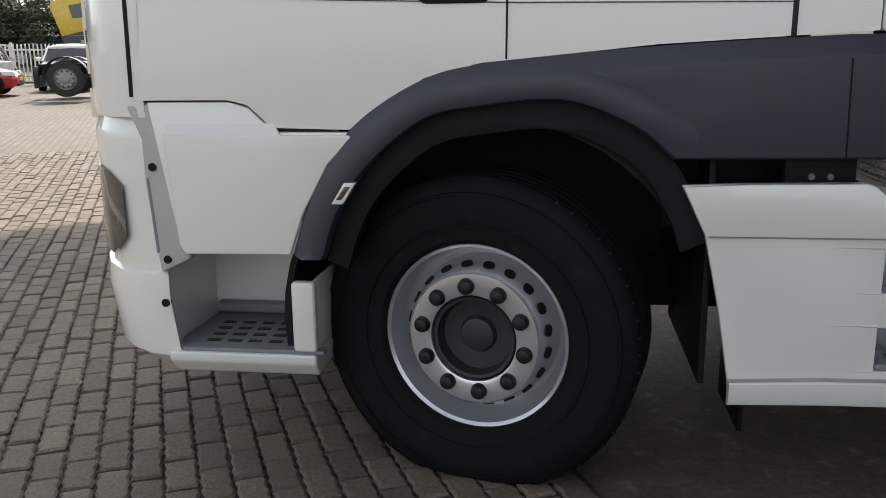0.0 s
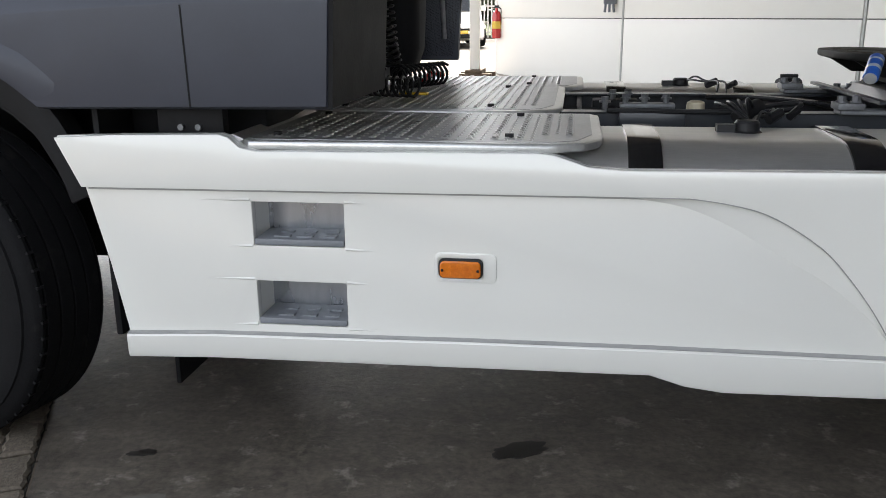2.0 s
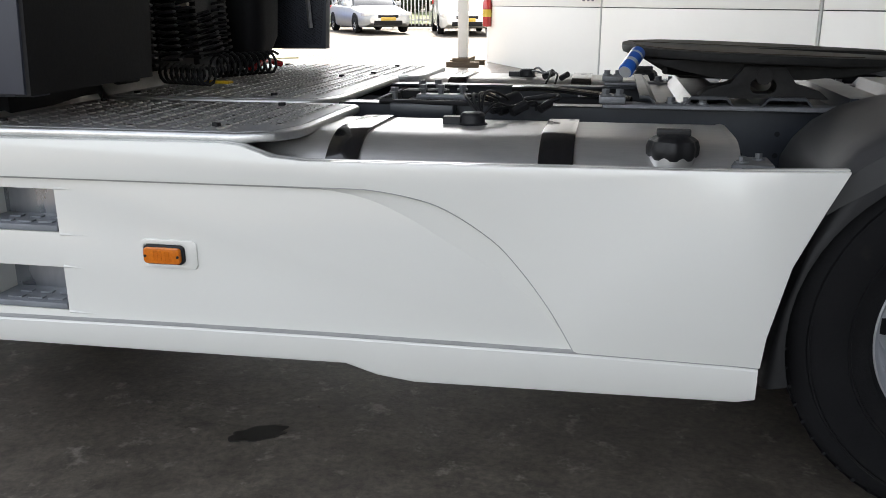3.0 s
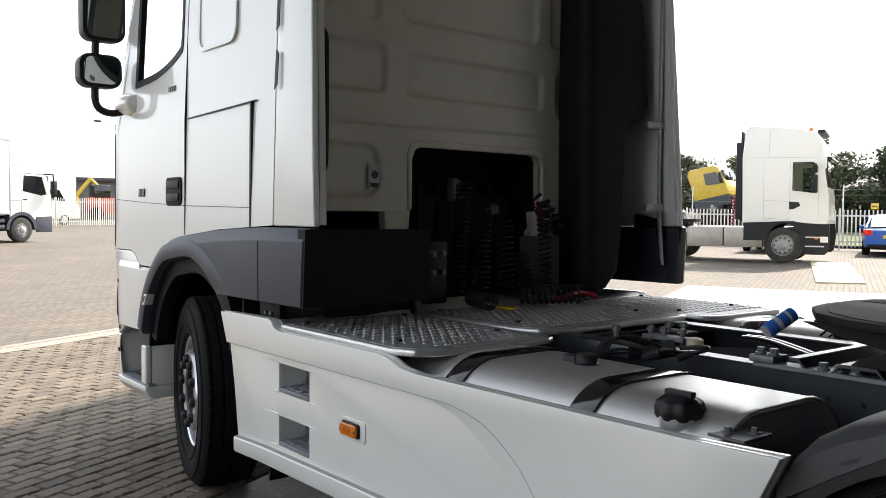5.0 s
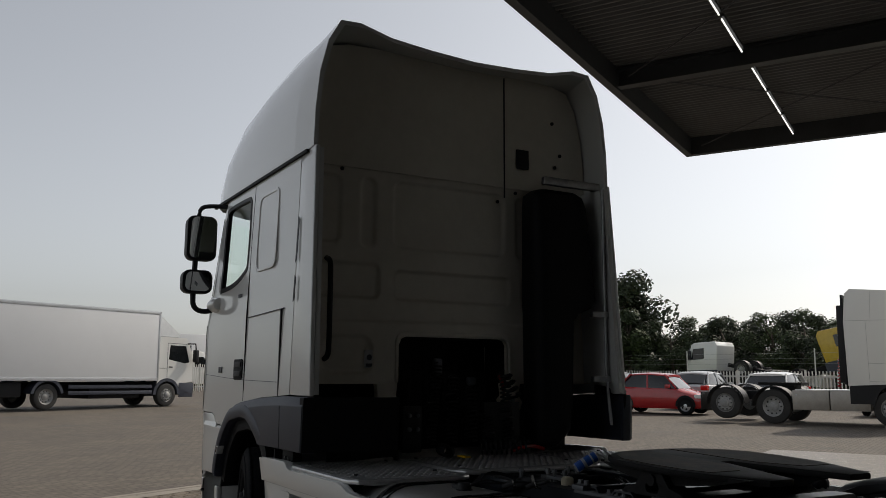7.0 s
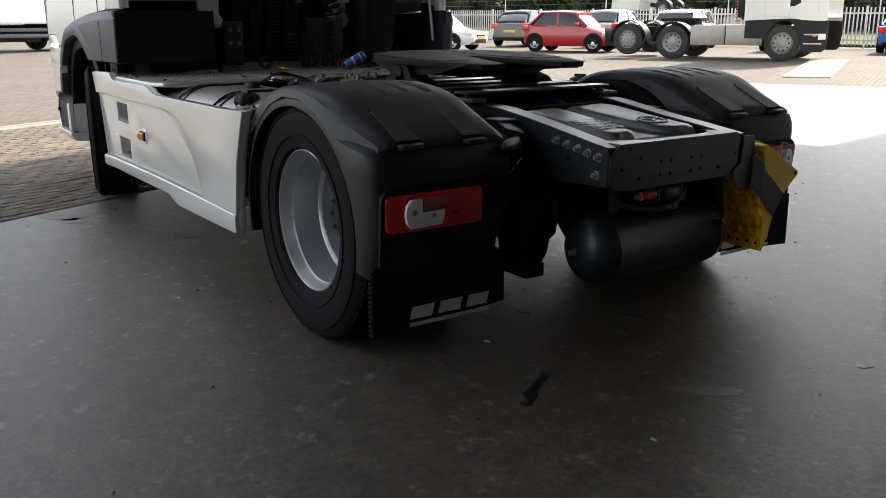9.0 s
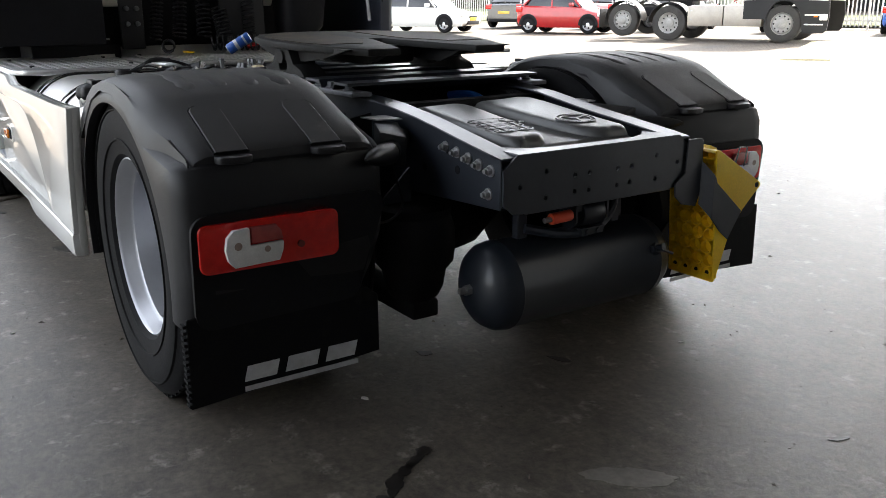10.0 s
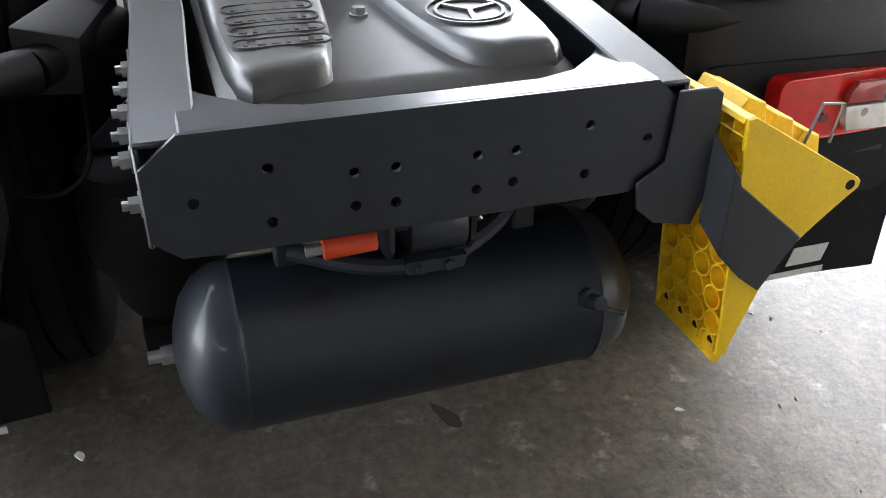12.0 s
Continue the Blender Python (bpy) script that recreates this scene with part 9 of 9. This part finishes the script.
kinds = [tree(11, 7.5, 2.9), tree(23, 9.0, 3.4), tree(37, 6.5, 3.0)]
rng = random.Random(4)
first = [True, True, True]
for k in range(96):
    x = -84 + k * 1.06 + rng.uniform(-0.5, 0.5)
    row = k % 3
    y = 50 + 0.072 * (x + 60) + (0, 5, 9)[row] + rng.uniform(-1.0, 1.0)
    i = rng.randrange(3)
    want = 6.4 + 0.35 * math.sin(x * 0.45) + 0.3 * math.sin(x * 1.3) + rng.uniform(-0.25, 0.25)
    if -56.5 < x < -53.0:
        want, y = 10.2 + rng.uniform(-1.2, 0.5), 50.0 + rng.uniform(-0.5, 0.5)
    if x < -62:
        want += 1.5
    if -46 < x < -32:
        want -= 0.4
    if x > -30:
        want -= 0.5
    s = want / (7.5, 9.0, 6.5)[i]
    m = Matrix.Translation((x, y, ground_z(x, y) - 0.2)) @ Matrix.Rotation(rng.uniform(0, 6.28), 4, 'Z') @ Matrix.Diagonal((s * 1.05, s * 1.05, s, 1))
    if first[i]:
        kinds[i].matrix_basis = m
        kinds[i].scale = (s * 1.05, s * 1.05, s)
        first[i] = False
        base_scale = None
    else:
        o = kinds[i]
        keep = tuple(o.scale)
        q = Matrix.Translation(m.translation) @ m.to_quaternion().to_matrix().to_4x4() @ Matrix.Diagonal((s * 1.05 / keep[0], s * 1.05 / keep[1], s / keep[2], 1))
        copy_thing(o, q)

# ---- marks and litter on the slab ----
OIL = mat("oil_stain", (0.030, 0.027, 0.024), (0.016, 0.015, 0.013), 9, 0.3, 0.5, fine=0.2)
DAMP = mat("damp_patch", (0.16, 0.15, 0.13), (0.12, 0.112, 0.098), 12, 0.5, 0.65, bump=0.5, bscale=40, fine=0.2)
SCUFF = mat("scuffed_concrete", (0.24, 0.222, 0.195), (0.17, 0.158, 0.138), 6, 0.45, 0.6, bump=0.5, bscale=40, fine=0.3)
PAPER = mat("paper_scrap", (0.68, 0.67, 0.63), None, 20, 0.7, 0.8)
GRIT = mat("grit", (0.16, 0.14, 0.115), (0.05, 0.045, 0.04), 14, 0.8, 0.95, rnd=0.5)


def blob(bm, x, y, rx, ry, turn, seed, h=0.0016, n=40):
    """A flat patch with an uneven outline."""
    rng = random.Random(seed)
    ph = [(k, rng.uniform(0, 6.28), rng.uniform(0.05, 0.22) / k ** 0.5) for k in (2, 3, 4, 6, 9, 13)]
    ring = []
    for i in range(n):
        a = 2 * math.pi * i / n
        r = 1 + sum(w * math.sin(k * a + p) for k, p, w in ph)
        u, v = rx * r * math.cos(a), ry * r * math.sin(a)
        ring.append((x + u * math.cos(turn) - v * math.sin(turn), y + u * math.sin(turn) + v * math.cos(turn)))
    top = [bm.verts.new((px, py, h)) for px, py in ring]
    bm.faces.new(top)
    low = [bm.verts.new((px + (px - x) * 0.01, py + (py - y) * 0.01, 0.0002)) for px, py in ring]
    for i in range(n):
        j = (i + 1) % n
        bm.faces.new((top[i], low[i], low[j], top[j]))
    return bm


for x, y, rx, ry, tn, sd in ((0.80, -1.60, 0.17, 0.11, 0.5, 1), (1.0, -1.55, 0.12, 0.075, 0.3, 2)):
    part("damp_patch", blob(B(), x, y, rx, ry, tn, sd), DAMP, floor, "damp dark patch")
for x, y, rx, ry, tn, sd in ((4.762, -0.648, 0.028, 0.022, 2.6, 11), (4.795, -0.70, 0.040, 0.016, 2.2, 12), (4.822, -0.745, 0.020, 0.034, 0.5, 19), (4.868, -0.806, 0.052, 0.026, 2.4, 21), (4.915, -0.868, 0.024, 0.018, 0.6, 22), (4.48, 0.13, 0.04, 0.018, 0.4, 13), (0.73, -1.24, 0.04, 0.02, 0.2, 14),
                             (1.86, -1.07, 0.09, 0.045, 0.5, 15), (5.4, 0.42, 0.03, 0.012, 1.2, 16), (5.3, 1.1, 0.035, 0.014, 0.4, 17), (6.3, 0.3, 0.03, 0.02, 1.4, 18), (4.15, -0.25, 0.03, 0.02, 0.4, 20)):
    part("oil_stain", blob(B(), x, y, rx, ry, tn, sd, 0.0022), OIL, floor, "black oil stain")
for x, y, rx, ry, tn, sd in ((4.62, 0.62, 0.010, 0.005, 1.0, 31), (4.36, -0.62, 0.014, 0.008, 0.4, 32), (5.35, -0.7, 0.012, 0.006, 0.2, 33), (3.05, -1.5, 0.010, 0.006, 2.2, 34)):
    part("paper_scrap", blob(B(), x, y, rx, ry, tn, sd, 0.004, 12), PAPER, floor, "crumpled white scrap of paper")
for x, y, rx, ry, tn, sd in ((5.45, 1.05, 0.10, 0.035, 0.7, 41), (6.1, 0.55, 0.16, 0.06, 1.1, 42), (5.9, 1.6, 0.12, 0.05, 0.3, 43), (5.2, -0.25, 0.12, 0.05, 0.9, 44), (6.4, -0.4, 0.2, 0.08, 0.6, 45), (5.0, 1.9, 0.18, 0.06, 1.0, 46)):
    part("scuff", blob(B(), x, y, rx, ry, tn, sd, 0.0012), SCUFF, floor, "faint scuffed patch")
rng = random.Random(77)
bm = B()
for k in range(1600):
    x, y = rng.uniform(0.8, 8.5), rng.uniform(-3.2, 4.5)
    p = Vector((x, y, 0)) - SLAB0
    if p.dot(PX) < 0.05:
        continue
    s = rng.uniform(0.002, 0.006) * (2.6 if rng.random() < 0.08 else 1)
    a = rng.uniform(0, 6.28)
    q = rng.uniform(0.25, 0.8)
    v = []
    for t in range(5):
        b = a + t * 1.2566 + rng.uniform(-0.3, 0.3)
        u, w = s * math.cos(b), s * q * math.sin(b)
        v.append((x + u * math.cos(a) - w * math.sin(a), y + u * math.sin(a) + w * math.cos(a)))
    top = bm.verts.new((x, y, s * 0.5))
    ring = [bm.verts.new((px, py, 0.0005)) for px, py in v]
    for t in range(5):
        bm.faces.new((ring[t], ring[(t + 1) % 5], top))
part("grit", bm, GRIT, floor, "scattered grit and leaf bits", kind="stuff")

# ---- block paving ahead of the slab ----
paving = sheet("pavement", ((-4.77, -6.0), (-0.012, 11.0)), -0.009, JOINT, "worn grey brown block paving in courses", cut=1.0)


def paver_mesh(seed):
    rng = random.Random(seed)
    l, w, h, c = 0.2, 0.097, 0.018, 0.007
    me = bpy.data.meshes.new("paver")
    j = lambda: rng.uniform(-0.0042, 0.0042)
    q = [(-w / 2 + j() * 0.6, -l / 2 + j()), (w / 2 + j() * 0.6, -l / 2 + j()), (w / 2 + j() * 0.6, l / 2 + j()), (-w / 2 + j() * 0.6, l / 2 + j())]
    lo, n = [], 6
    for a, b, sg in ((q[1], q[2], 1), (q[3], q[0], -1)):
        for k in range(n + 1):
            t = k / n
            zig = 0.0038 * (1 if (k if sg > 0 else n - k) % 2 else -1)
            lo.append((a[0] + (b[0] - a[0]) * t + zig, a[1] + (b[1] - a[1]) * t, 0))
    N = len(lo)
    mid = [(x, y, h - c + j() * 0.5) for x, y, z in lo]
    top = [(x - math.copysign(c + abs(j()), x), y - math.copysign((c + abs(j())) * (abs(y) > 0.08), y), h + j() * 0.3) for x, y, z in lo]
    f = [tuple(range(2 * N, 3 * N))]
    for a, b in ((0, N), (N, 2 * N)):
        f += [(a + i, a + (i + 1) % N, b + (i + 1) % N, b + i) for i in range(N)]
    me.from_pydata(lo + mid + top, [], f)
    me.materials.append(PAVE)
    return me


KINDS = [paver_mesh(k) for k in range(16)]
rng = random.Random(19)
turn = Matrix.Rotation(math.atan2(PX.y, PX.x), 4, 'Z')
verts, faces = [], []
count = 0
for i in range(45):
    for k in range(81):
        a = -0.065 - 0.105 * i
        b = -6.0 + 0.21 * k + (0.105 if i % 2 else 0.0)
        if a < -4.70 or b > 10.9:
            continue
        p = SLAB0 + PX * a + PD * b
        z = ground_z(p.x, p.y) - 0.0145 + rng.uniform(-0.004, 0.004)
        m = Matrix.Translation((p.x, p.y, z)) @ turn @ Matrix.Rotation(rng.uniform(-0.02, 0.02), 4, 'Z') @ Matrix.Rotation(rng.uniform(-0.012, 0.012), 4, 'X') @ Matrix.Rotation(rng.uniform(-0.02, 0.02), 4, 'Y')
        if i < 21 and -1.6 < b < 1.35:
            ob = new("paver", KINDS[rng.randrange(16)])
            ob.parent = paving
            ob.matrix_basis = Matrix.Translation(-paving.location) @ m
            count += 1
        else:
            me = KINDS[rng.randrange(16)]
            n = len(verts)
            verts += [tuple(m @ v.co) for v in me.vertices]
            faces += [tuple(n + q for q in f.vertices) for f in me.polygons]
me = bpy.data.meshes.new("far_pavers")
me.from_pydata([tuple(Vector(v) - paving.location) for v in verts], [], faces)
me.materials.append(PAVE)
ob = new("far_pavers", me)
ob.parent = paving
tagged(ob, "courses of worn paving blocks", kind="stuff")
